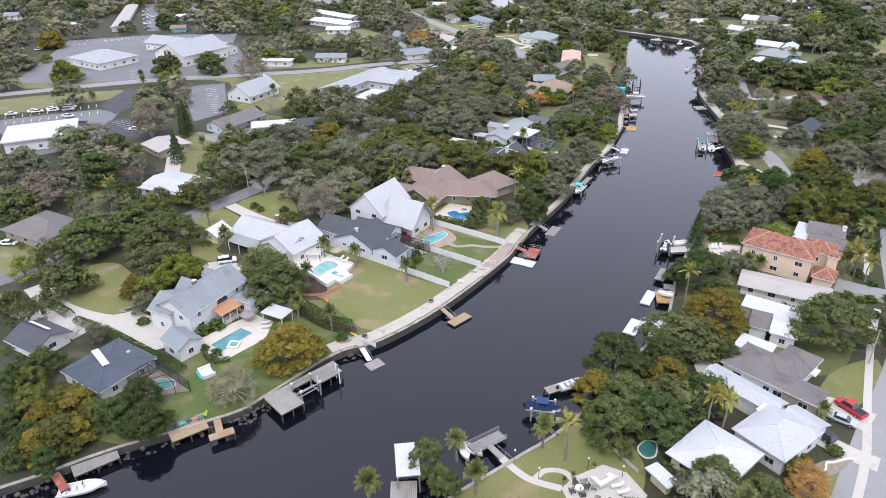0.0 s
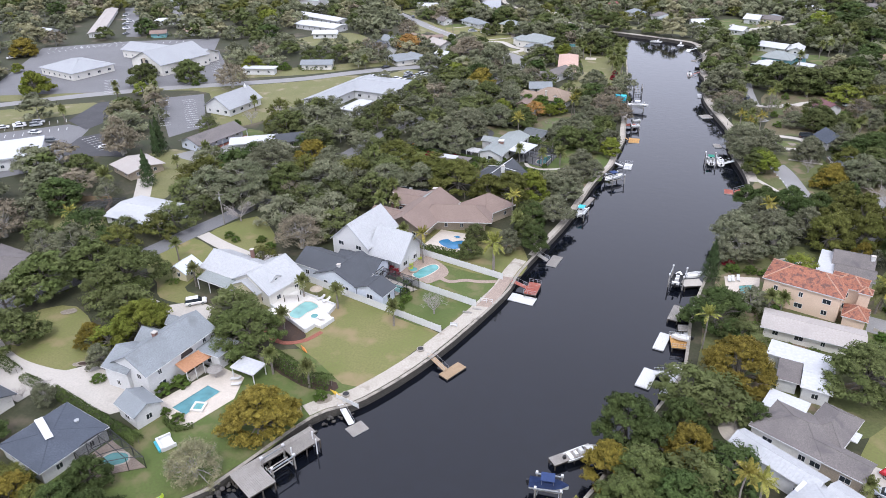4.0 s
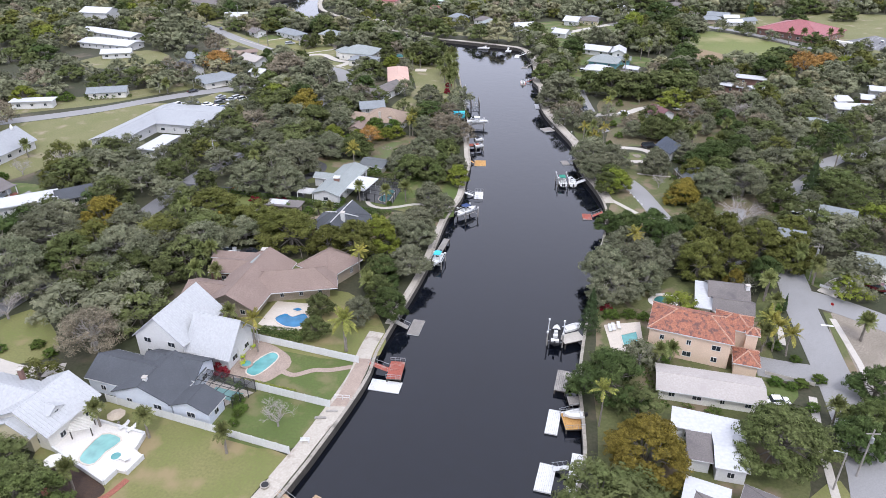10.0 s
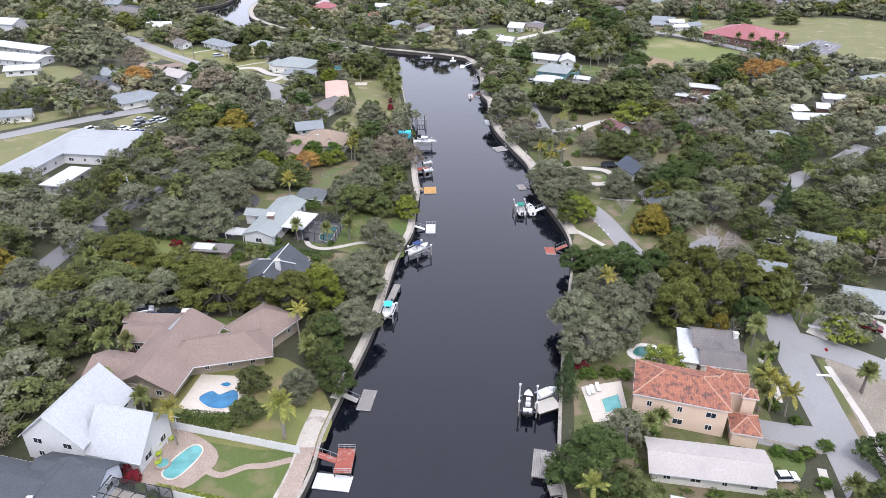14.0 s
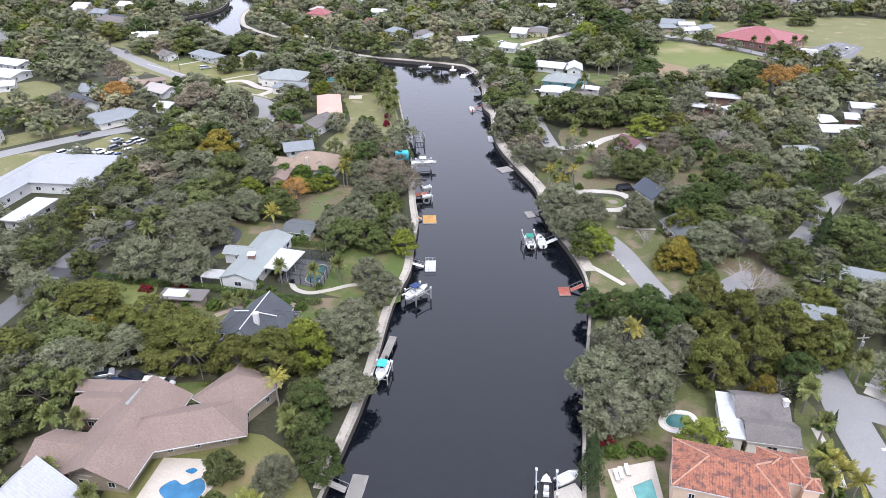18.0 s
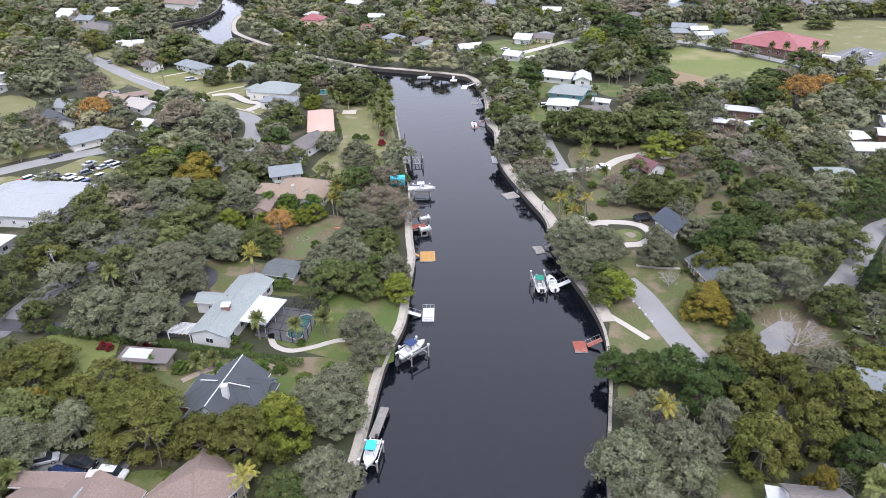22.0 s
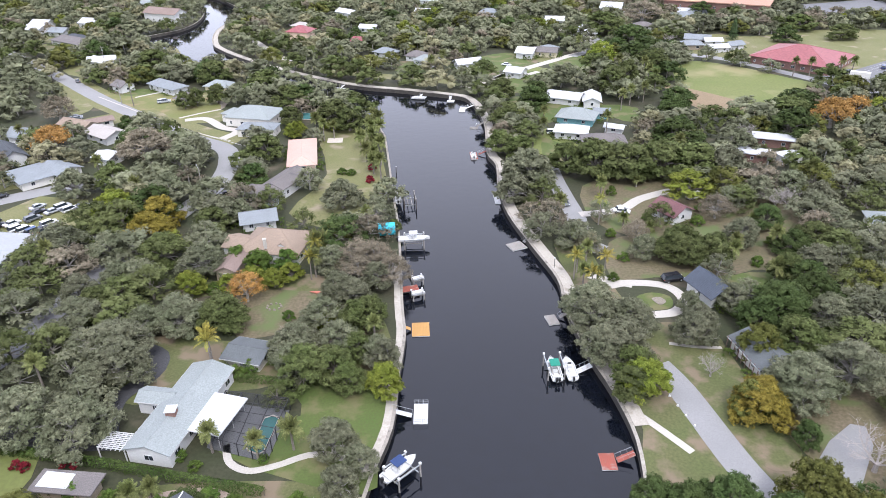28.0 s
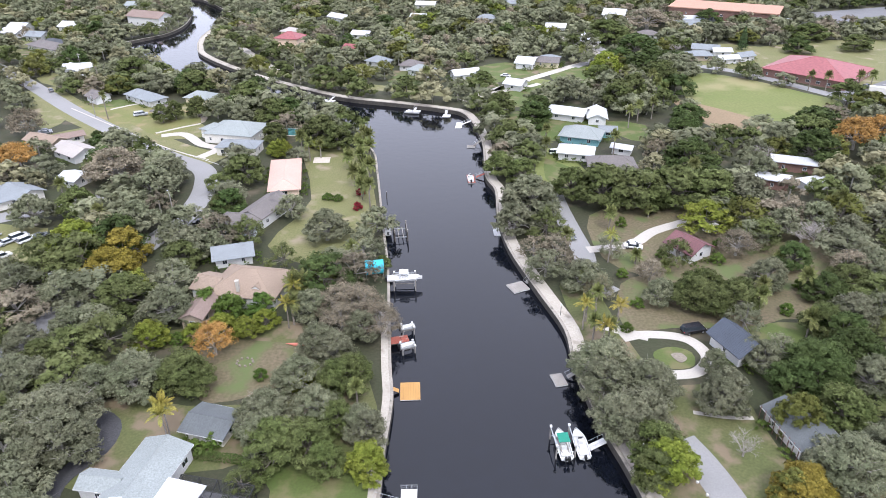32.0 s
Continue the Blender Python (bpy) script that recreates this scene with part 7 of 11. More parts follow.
def boat(x, y, z, rot, L=6.5, beam=2.4, top=None, hull="gelcoat", label="white open motor boat", engines=1, console=True, cover=None, name="motor_boat"):
    """A boat on its keel at z, bow along its own +x: hull, deck, console, screen, canopy and outboards."""
    z = max(z, WATER - 0.12)  # afloat at least
    ob = root(name, x, y, z, rot, label, "boat")
    bm = bmesh.new()
    rows = []
    for k in range(9):
        s = k / 8
        w = beam / 2 * (0.9 + 0.1 * math.sin(s * math.pi)) * (1 - max(0, (s - 0.55) / 0.45) ** 2.2 * 0.97)
        zs, zc, zk = 0.95 + 0.35 * s * s, 0.4 + 0.45 * s ** 3, 0.02 + 0.75 * max(0, s - 0.6) ** 1.5 * 2
        xx = -L / 2 + s * L
        rows.append([bm.verts.new(c) for c in ((xx, -w, zs), (xx, -w * 0.86, zc), (xx, 0, zk), (xx, w * 0.86, zc), (xx, w, zs), (xx, w * 0.86, zs), (xx, w * 0.84, 0.6 + 0.3 * s * s), (xx, -w * 0.84, 0.6 + 0.3 * s * s), (xx, -w * 0.86, zs))])
    for a, b in zip(rows, rows[1:]):
        for i in range(8):
            bm.faces.new((a[i], b[i], b[i + 1], a[i + 1]))
        bm.faces.new((a[8], b[8], b[0], a[0]))
    bm.faces.new(rows[0][::-1]), bm.faces.new(rows[-1])
    bmesh.ops.recalc_face_normals(bm, faces=bm.faces)
    part("hull", bm, MAT[hull], ob)
    part("bow_deck", prism(bmesh.new(), [(L * 0.2, -beam * 0.36), (L * 0.36, -beam * 0.22), (L * 0.46, 0), (L * 0.36, beam * 0.22), (L * 0.2, beam * 0.36)], 1.02, 1.1), MAT["gelcoat"], ob)
    part("stern_bench", boxes((-L * 0.42, -L * 0.3, -beam * 0.34, beam * 0.34, 0.6, 1.0)), MAT["gelcoat"], ob)
    if console:
        c = part("console", boxes((-0.35, 0.35, -0.4, 0.4, 0.6, 1.55), (-1.3, -0.8, -0.45, 0.45, 0.6, 1.25)), MAT["gelcoat"], ob)
        part("windscreen", boxes((0.25, 0.3, -0.38, 0.38, 1.55, 1.95)), MAT["glass"], c)
    for e in range(engines):
        yy = (e - (engines - 1) / 2) * 0.55
        part("outboard_motor", boxes((-L / 2 - 0.55, -L / 2 - 0.05, yy - 0.2, yy + 0.2, 0.75, 1.35), (-L / 2 - 0.4, -L / 2 - 0.15, yy - 0.07, yy + 0.07, 0.1, 0.75)), MAT["black"], ob)
    if top:
        t = part("canopy", boxes((-1.3, 0.9, -beam * 0.38, beam * 0.38, 2.4, 2.5)), MAT[top], ob)
        for xx in (-1.1, 0.7):
            for yy in (-beam * 0.3, beam * 0.3):
                part("canopy_post", tube(bmesh.new(), (xx, yy, 0.7), (xx, yy, 2.42), 0.03, n=5), MAT["metal"], t)
    if cover:
        bm = bmesh.new()
        rr = []
        for k in range(7):
            s = k / 6
            w = beam / 2 * (1 - max(0, (s - 0.55) / 0.45) ** 2.2 * 0.9)
            xx = -L / 2 + s * L
            rr.append([bm.verts.new(c) for c in ((xx, -w, 1.0 + 0.3 * s * s), (xx, -w * 0.4, 1.35 + 0.3 * math.sin(s * math.pi)), (xx, w * 0.4, 1.35 + 0.3 * math.sin(s * math.pi)), (xx, w, 1.0 + 0.3 * s * s))])
        for a, b in zip(rr, rr[1:]):
            for i in range(3):
                bm.faces.new((a[i], b[i], b[i + 1], a[i + 1]))
        bm.faces.new(rr[0][::-1]), bm.faces.new(rr[-1])
        bmesh.ops.solidify(bm, geom=bm.faces[:], thickness=0.03)
        part("cover", bm, MAT[cover], ob, "fitted canvas cover")
    return ob


def lift(x, y, rot, L=4.5, W=3.4, z=1.2, label="four-post boat lift on dark piles", posts="white", cradle=-0.4):
    ob = root("boat_lift", x, y, 0, rot, label, "boat lift")
    for a in (-L / 2, L / 2):
        for b in (-W / 2, W / 2):
            pl = part("post", tube(bmesh.new(), (a, b, WATER - 0.4), (a, b, z), 0.15, n=8), MAT["pile" if posts != "white" else "grey_wood"], ob)
            part("motor_box", boxes((a - 0.2, a + 0.2, b - 0.2, b + 0.2, z, z + 0.3)), MAT[posts], pl)
    for b in (-W / 2, W / 2):
        part("top_beam", boxes((-L / 2 - 0.3, L / 2 + 0.3, b - 0.08, b + 0.08, z - 0.3, z - 0.08)), MAT["metal" if posts == "white" else "grey_wood"], ob)
    for a in (-L / 2 + 0.3, L / 2 - 0.3):
        part("cradle_beam", boxes((a - 0.08, a + 0.08, -W / 2 + 0.16, W / 2 - 0.16, cradle - 0.2, cradle)), MAT["metal"], ob)
    for b in (-0.6, 0.6):
        part("bunk", boxes((-L / 2, L / 2, b - 0.1, b + 0.1, cradle, cradle + 0.12)), MAT["grey_wood"], ob)
    return ob


# west bank, south to north
dock((-85.2, 60.2), (-81, 66), -3.0, -0.3, "grey_wood", "weathered grey dock beside a rocky bank")
dock((-88.6, 58), (-85.6, 62.8), -1.4, -0.15, "red_wood", "faded red boardwalk along the bank")
dock((-86, 58.6), (-81.8, 56.4), -1.3, -0.2, "red_wood", "faded red pier to a moored boat")
boat(-80.4, 57.4, -2.05, 32, 7.5, 2.8, label="large white motor boat moored at a pier")
dock((-75.4, 72.2), (-71.4, 77.2), -4.3, 0.12, "tan_wood", "tan wooden deck with bright garden chairs")
dock((-69.9, 77.9), (-66.2, 73.8), 1.3, 0.0, "tan_wood", "narrow tan pier with a cross deck")
dock((-67.2, 72.9), (-64.2, 76), -1.7, 0.0, "tan_wood", "tan cross deck at the end of a pier")
dock((-62.9, 84.2), (-55.3, 98), -1.9, 0.35, "grey_wood", "long pale grey dock along the sea wall")
dock((-62.4, 83.8), (-60, 88), -6.0, 0.37, "grey_wood", "pale grey dock platform")
dock((-57.4, 92), (-54.6, 97), -3.0, 0.37, "grey_wood", "pale grey dock platform with mooring posts")
lift(-56.4, 88.8, 62, 4.2, 3.2, 1.6)
for x, y in ((-53.4, 95.4), (-55.1, 91), (-52, 94)):
    pilings(x, y, 1.9, 0.13, "white mooring post on the dock", "white")
gangway((-52.6, 105), (-49, 101.9), 0.1, -1.3, 1.1, "white", "white sloping gangway to a floating dock")
dock((-49.9, 100.8), (-48, 103.6), -2.7, -1.4, "grey_wood", "grey floating dock with white edges", True)
gangway((-41.4, 123.6), (-37, 121), 0.1, -1.0, 1.1, "tan_wood", "brown wooden gangway with handrails")
dock((-38.2, 119.6), (-35.6, 124.4), -2.4, -1.1, "tan_wood", "brown wooden T-shaped dock")
gangway((-31.4, 156.4), (-27.4, 154.9), 0.1, -0.4, 1.2, "red_wood", "red gangway to a red boat lift")
dock((-27.7, 152.4), (-24.8, 152.2), 5.4, -0.45, "red_wood", "red painted dock on the canal", rails=True)
dock((-31, 150.2), (-25, 149.2), 3.2, -1.35, "white", "white floating dock beside a red dock", True)
gangway((-28.6, 171.4), (-24.8, 170.4), 0.1, -1.3, 1.2, "grey_wood")
dock((-25.2, 168.4), (-22.6, 167.9), 5.6, -1.35, "grey_wood", "pale floating dock with a gangway", True)
dock((-20.9, 202.6), (-19.1, 210.2), -1.6, -0.3, "grey_wood", "pale dock along the sea wall beside a covered boat")
boat(-20.2, 198.6, -0.8, -101, 6.8, 2.3, top="cyan_cover", label="white boat with a bright blue top on a lift")
lift(-20.2, 198.4, -101, 4.4, 3.0, 0.6)
boat(-13.4, 226.4, -0.5, 42, 7.0, 2.5, top="navy_cover", label="white boat with a navy top raised on a lift")
lift(-13, 225.8, 42, 4.6, 3.6, 1.3)
gangway((-15.4, 240.4), (-11.3, 240), 0.1, -1.2, 1.1, "white", "white gangway with handrails")
dock((-11.2, 238.1), (-8.6, 238), 5.2, -1.35, "white", "white floating dock with seats", True, rails=True)
gangway((-13.6, 266.7), (-11.2, 266.7), 0.05, -1.3, 1.0, "gold_wood", "short golden wooden gangway", False)
dock((-11.3, 264.3), (-7.5, 264.3), 5.0, -1.35, "gold_wood", "square dock of new golden boards", True)
dock((-14, 280.2), (-9.4, 281.2), 2.4, -0.4, "red_wood", "faded red dock with two water scooters")
lift(-9.8, 279.2, 15, 2.6, 1.8, 0.3), lift(-9.8, 285.6, 15, 2.4, 1.6, 0.3)
for x, y in ((-9.8, 279.2), (-9.8, 285.6)):
    boat(x, y, -0.6, 15, 3.0, 1.1, label="small water scooter on a lift", console=False, name="water_scooter")
dock((-20, 303.2), (-14.2, 303.2), 1.6, -0.1, "grey_wood", "grey dock leading to a boat lift")
boat(-10.4, 304.6, 0.0, 0, 8.2, 2.7, label="large white cabin boat raised on a lift", engines=2, top="gelcoat")
lift(-10.4, 304.4, 0, 5.0, 3.6, 1.4)
s = root("boat_canopy", -17.6, 308, 0, 5, "cyan canvas canopy over a boat slip", "canopy")
part("canvas", tube(bmesh.new(), (-2.2, 0, 2.0), (2.2, 0, 2.0), 1.7, n=12), MAT["cyan_cover"], s)
for x in (-2, 2):
    for y in (-1.5, 1.5):
        part("post", tube(bmesh.new(), (x, y, WATER), (x, y, 2.0), 0.08, n=6), MAT["metal"], s)
boat(-15.2, 332, -0.6, 95, 7.0, 2.4, top="gelcoat", label="white boat with a hard top beside the wall")
lift(-11.6, 330, 95, 5.6, 3.4, 1.5, "empty boat lift of tall dark piles", "grey_wood")
pilings(-15.9, 355, 0.6, 0.12)
# east bank, south to north
dock((-23.4, 84.3), (-19.2, 89.4), -2.4, -0.5, "grey_wood", "weathered grey dock with a bench", rails=True)
gangway((-15.4, 81.6), (-19.8, 85.2), 0.1, -0.45, 1.2, "grey_wood", "grey boardwalk to a dock")
boat(-23.6, 83, -2.0, -55, 4.2, 1.6, label="small pale green dinghy tied to a dock", hull="gelcoat", console=False)
s = root("boathouse", -31, 75.4, 0, 24, "open boathouse with a weathered white metal roof", "boathouse")
part("roof", boxes((-1.9, 1.9, -3.6, 3.6, 2.5, 2.66)), MAT["white_roof"], s)
for x in (-1.7, 1.7):
    for y in (-3.3, 0, 3.3):
        part("post", tube(bmesh.new(), (x, y, WATER - 0.3), (x, y, 2.5), 0.13, n=7), MAT["grey_wood"], s)
dock((-31.6, 69), (-27.6, 70.4), 4, -0.3, "grey_wood", "weathered grey dock under a boathouse roof")
boat(-12.6, 96.4, -0.4, 5, 6.2, 2.4, cover="navy_cover", top="navy_cover", label="white boat with navy covers on a lift")
lift(-12.6, 96.2, 5, 4.0, 3.2, 1.2)
dock((-12.4, 101.4), (-6.4, 106.6), 2.0, -0.4, "grey_wood", "grey dock half hidden by trees")
boat(-8.6, 105.6, -1.2, 40, 6.0, 2.2, label="white boat under overhanging trees")
dock((-1, 127), (1.7, 126.3), 6.0, -1.15, "white", "white floating platform in the canal", True)
dock((3.4, 124), (6.6, 123.2), 10.6, -0.2, "white", "white dock along the sea wall")
gangway((5, 131), (2.4, 131.4), -0.1, -1.1, 1.0, "white", "short white gangway to a platform")
dock((1.8, 139.9), (4, 139.4), 6.2, -1.15, "white", "white floating platform in the canal", True)
dock((5.5, 140), (8.9, 140.4), 4.2, -0.5, "gold_wood", "yellow wooden dock with a small boat", rails=True)
boat(7.2, 143, -0.5, 180, 3.8, 1.6, label="small boat with yellow seats on a lift", console=False)
gangway((8.6, 144.8), (5, 144.6), 0, -1.1, 1.0, "white", "short white gangway to a platform")
dock((4.4, 150.6), (6.6, 150.1), 6.2, -0.5, "grey_wood", "weathered grey dock on piles")
dock((6.8, 152.4), (9.6, 152.6), 3.2, -0.35, "grey_wood", "short grey pier from the bank")
dock((6.8, 146.4), (9.2, 146.6), 2.2, -0.35, "grey_wood", "small dark dock by the wall")
dock((8, 164.6), (12.4, 166.4), 3.0, -0.1, "concrete", "pale dock beside the pool garden")
boat(6.4, 167.8, -0.7, 80, 6.8, 2.4, hull="black", label="dark boat hanging in a white-posted lift")
lift(6.4, 167.8, 80, 4.6, 3.2, 1.8)
boat(10.2, 169.8, -0.3, 25, 4.4, 1.9, label="small white boat with a yellow seat on the dock", console=False)
gangway((25.4, 227.4), (22.3, 227.2), 0.1, -1.3, 1.2, "red_wood", "red gangway with grey handrails")
dock((19.7, 225.4), (22.3, 225.3), 3.7, -1.35, "red_wood", "red square floating dock", True)
boat(16.4, 250.8, -1.3, 92, 6.8, 2.5, top="green_cover", label="white boat with a green canopy on a lift", engines=2)
lift(16.4, 250.8, 92, 4.6, 3.2, 1.3)
boat(19.5, 251, -1.5, 92, 6.6, 2.4, label="white open boat beside the green-topped boat")
gangway((23.6, 250.6), (20.6, 249.8), 0.1, -0.8, 1.3, "white", "white gangway to the moored boats")
for p, q, dd, ga, gb, mat in (((18.4, 266.4), (20.8, 266.8), 3.6, (23.2, 269.2), (20.7, 268.8), "grey_wood"), ((15, 299.6), (19, 301.2), 4.0, (20, 304.4), (18, 303.4), "grey_wood"), ((13.6, 328.3), (16, 328.3), 6.0, (18.2, 330.4), (15.9, 330.6), "white"), ((9.4, 364.2), (11.8, 364.2), 6.4, (15.6, 368.6), (12, 368.2), "red_wood"), ((8.6, 416.8), (11, 416.4), 6.4, (15.4, 421), (11.2, 420), "white"), ((11.4, 395.4), (14.4, 395), 2.4, (16.8, 398.4), (14, 397), "grey_wood"), ((4.4, 430.6), (7.4, 430), 3.0, (6.5, 436), (6, 433), "white"), ((-10, 438.4), (-4.8, 436.6), 2.8, (-4.6, 444.6), (-6.6, 439.6), "white"), ((-46, 455.6), (-41, 453.8), 2.6, (-40.4, 458), (-42.6, 456.4), "white"), ((-56, 464), (-52, 462), 2.6, (-51.4, 468), (-53, 465.4), "grey_wood")):
    dock(p, q, dd, -1.3, mat, "small floating dock off the canal walk", True)
    gangway(ga, gb, 0.1, -1.25, 1.0, mat)
boat(-7.6, 436.2, -1.9, -20, 6.0, 2.2, label="white boat tied to a far floating dock")
boat(10.4, 367, -1.9, 90, 5.0, 2.0, label="small boat beside a red dock")

# ---- cars ----
CARS = {}


def car_meshes(kind, rgb):
    key = (kind, rgb)
    if key in CARS:
        return CARS[key]
    L, W, H, hood, roof0, roof1 = {"sedan": (4.7, 1.82, 1.45, 0.9, -0.95, 0.7), "suv": (4.7, 1.9, 1.75, 1.02, -2.0, 0.75), "pickup": (5.5, 1.95, 1.85, 1.1, -0.4, 1.1), "van": (5.2, 1.98, 2.0, 1.1, -2.4, 1.4)}[kind]
    bm = bmesh.new()
    prof = [(-L / 2, 0.35), (-L / 2, hood * 0.95), (-L / 2 + 0.12, hood), (L / 2 - 0.35, hood * 0.93), (L / 2, hood * 0.72), (L / 2, 0.35)]
    a, b = [bm.verts.new((x, -W / 2, z)) for x, z in prof], [bm.verts.new((x, W / 2, z)) for x, z in prof]
    bm.faces.new(a), bm.faces.new(b[::-1])
    for i in range(6):
        bm.faces.new((a[i], b[i], b[(i + 1) % 6], a[(i + 1) % 6]))
    bmesh.ops.recalc_face_normals(bm, faces=bm.faces)
    bmesh.ops.bevel(bm, geom=bm.edges[:], offset=0.07, segments=1, affect="EDGES")
    paint = car_paint(rgb)
    body = mesh_of(bm, "body", paint)
    k, t = W / 2 - 0.1, W / 2 - 0.28
    bm = bmesh.new()
    lo, hi = [bm.verts.new(c) for c in ((roof0 - 0.45, -k, hood - 0.05), (roof1 + 0.6, -k, hood - 0.05), (roof1 + 0.6, k, hood - 0.05), (roof0 - 0.45, k, hood - 0.05))], [bm.verts.new(c) for c in ((roof0, -t, H - 0.06), (roof1 - 0.15, -t, H - 0.06), (roof1 - 0.15, t, H - 0.06), (roof0, t, H - 0.06))]
    bm.faces.new(hi), bm.faces.new(lo[::-1])
    for i in range(4):
        bm.faces.new((lo[i], lo[(i + 1) % 4], hi[(i + 1) % 4], hi[i]))
    glass = mesh_of(bm, "cabin_glass", MAT["glass"])
    roof = mesh_of(boxes((roof0 - 0.05, roof1 - 0.1, -t - 0.03, t + 0.03, H - 0.06, H)), "roof", paint)
    tyre, rim = mesh_of(tube(bmesh.new(), (0, -0.11, 0), (0, 0.11, 0), 0.34, n=12), "tyre", MAT["tyre"]), mesh_of(tube(bmesh.new(), (0, -0.125, 0), (0, 0.125, 0), 0.2, n=10), "rim", MAT["metal"])
    head, tail = mesh_of(boxes((L / 2 - 0.16, L / 2 - 0.01, -0.18, 0.18, hood * 0.66, hood * 0.78)), "headlight", MAT["frame_white"]), mesh_of(boxes((-L / 2 - 0.015, -L / 2 + 0.05, -0.12, 0.12, hood * 0.66, hood * 0.88)), "tail_light", MAT["lamp_red"])
    bed = mesh_of(boxes((-L / 2 + 0.15, roof0 - 0.5, -W / 2 + 0.15, W / 2 - 0.15, hood - 0.04, hood + 0.015)), "load_bed", MAT["black"]) if kind == "pickup" else None
    CARS[key] = L, W, body, glass, roof, tyre, rim, head, tail, bed
    return CARS[key]


def car(kind, x, y, rot, rgb, label, group=""):
    L, W, body, glass, roof, tyre, rim, head, tail, bed = car_meshes(kind, rgb)
    ob = root({"sedan": "car", "suv": "car", "pickup": "pickup_truck", "van": "van"}[kind], x, y, 0.07, rot, label, {"pickup": "truck", "van": "van"}.get(kind, "car"), group)
    part("body", body, None, ob), part("cabin_glass", glass, None, ob), part("roof", roof, None, ob)
    for xx in (-L * 0.3, L * 0.31):
        for yy in (-W / 2 + 0.1, W / 2 - 0.1):
            part("rim", rim, None, part("tyre", tyre, None, ob, at=pose(xx, yy, 0.34)))
    for yy in (-W * 0.34, W * 0.34):
        part("headlight", head, None, ob, at=pose(0, yy, 0)), part("tail_light", tail, None, ob, at=pose(0, yy, 0))
    if bed:
        part("load_bed", bed, None, ob)


WHITE, SILVER, BLACK, RED, GREY, BLUE, MAROON = (0.8, 0.8, 0.8), (0.45, 0.47, 0.5), (0.02, 0.02, 0.025), (0.5, 0.02, 0.03), (0.16, 0.17, 0.18), (0.03, 0.07, 0.18), (0.12, 0.015, 0.02)
for kind, x, y, rot, rgb, label in (
    ("pickup", 40, 112, 134, RED, "red pickup truck parked on a concrete drive"), ("sedan", 38, 108.4, -21, SILVER, "silver saloon car parked on a concrete drive"), ("suv", 34, 103.5, 135, BLACK, "black estate car in a narrow drive"), ("suv", -98.9, 127.4, 35, WHITE, "white car on a pale forecourt"),
    ("suv", -61.4, 195.8, -10, WHITE, "white off-road car with a dark band"), ("pickup", -67.6, 198.4, -18, BLACK, "dark pickup truck beside a trailer boat"), ("suv", -74, 199.4, 18, SILVER, "silver car under an oak"), ("sedan", 76.8, 189.7, 16, WHITE, "white car on a curved drive"), ("pickup", 82.5, 188.3, -35, MAROON, "maroon pickup truck on a curved drive"),
    ("suv", 79.4, 226.3, -27, WHITE, "white car parked in a pale yard"), ("suv", 83.6, 226.8, -35, WHITE, "white car parked in a pale yard"), ("sedan", 44.6, 148, 0, WHITE, "white car beside a long beige roof"), ("suv", -130.2, 165, 0, GREY, "grey car in front of a white-roofed house"), ("van", 49.8, 280.2, 11, BLACK, "black van at the end of a looping drive"),
    ("suv", 33, 323.6, -80, GREY, "grey car driving on a pale lane"), ("sedan", 47.8, 316.7, -20, WHITE, "white car parked under oaks"), ("suv", 40.8, 383.4, 5, WHITE, "white car beside a white house"), ("sedan", 36.4, 483, -25, WHITE, "white car on a far drive"), ("pickup", -115.6, 436.8, 20, SILVER, "pale pickup truck on a front lawn"), ("sedan", -143.9, 417, 30, GREY, "grey car beside the street"),
    ("sedan", -66.5, 338, 10, BLACK, "black car near a curving street"), ("sedan", -167.5, 475, 120, GREY, "grey car beside the street"), ("sedan", -161, 119, 15, WHITE, "white car before a taupe roof"), ("sedan", -257.8, 211, 40, WHITE, "white car in a marked bay"), ("sedan", -250, 217, 40, WHITE, "white car in a marked bay"), ("sedan", -244.8, 220.3, 40, WHITE, "white car in a marked bay"),
    ("suv", -239.3, 223, 40, SILVER, "silver car in a marked bay"), ("sedan", -232.5, 215.4, 10, WHITE, "white car in the car park"), ("sedan", -212.3, 203.3, 20, SILVER, "silver car by the white building"), ("sedan", -193.4, 208.6, 20, WHITE, "white car by a dark tree"), ("suv", -218, 209, 20, GREY, "grey car by the white building"), ("sedan", -358.7, 312.8, 60, WHITE, "white car at the far car park"), ("sedan", -367, 323, 60, BLUE, "blue car at the far car park"),
    ("sedan", -348, 315.5, 60, WHITE, "white car at the far car park"), ("sedan", -374.6, 442, 60, WHITE, "white car in a far row"), ("sedan", -343, 403, 60, SILVER, "silver car in a far row"), ("sedan", -355, 422, 60, WHITE, "white car in a far row"), ("sedan", -328.5, 385.5, 60, GREY, "grey car in a far row")):
    car(kind, x, y, rot, rgb, label)
lot = random.Random(3)
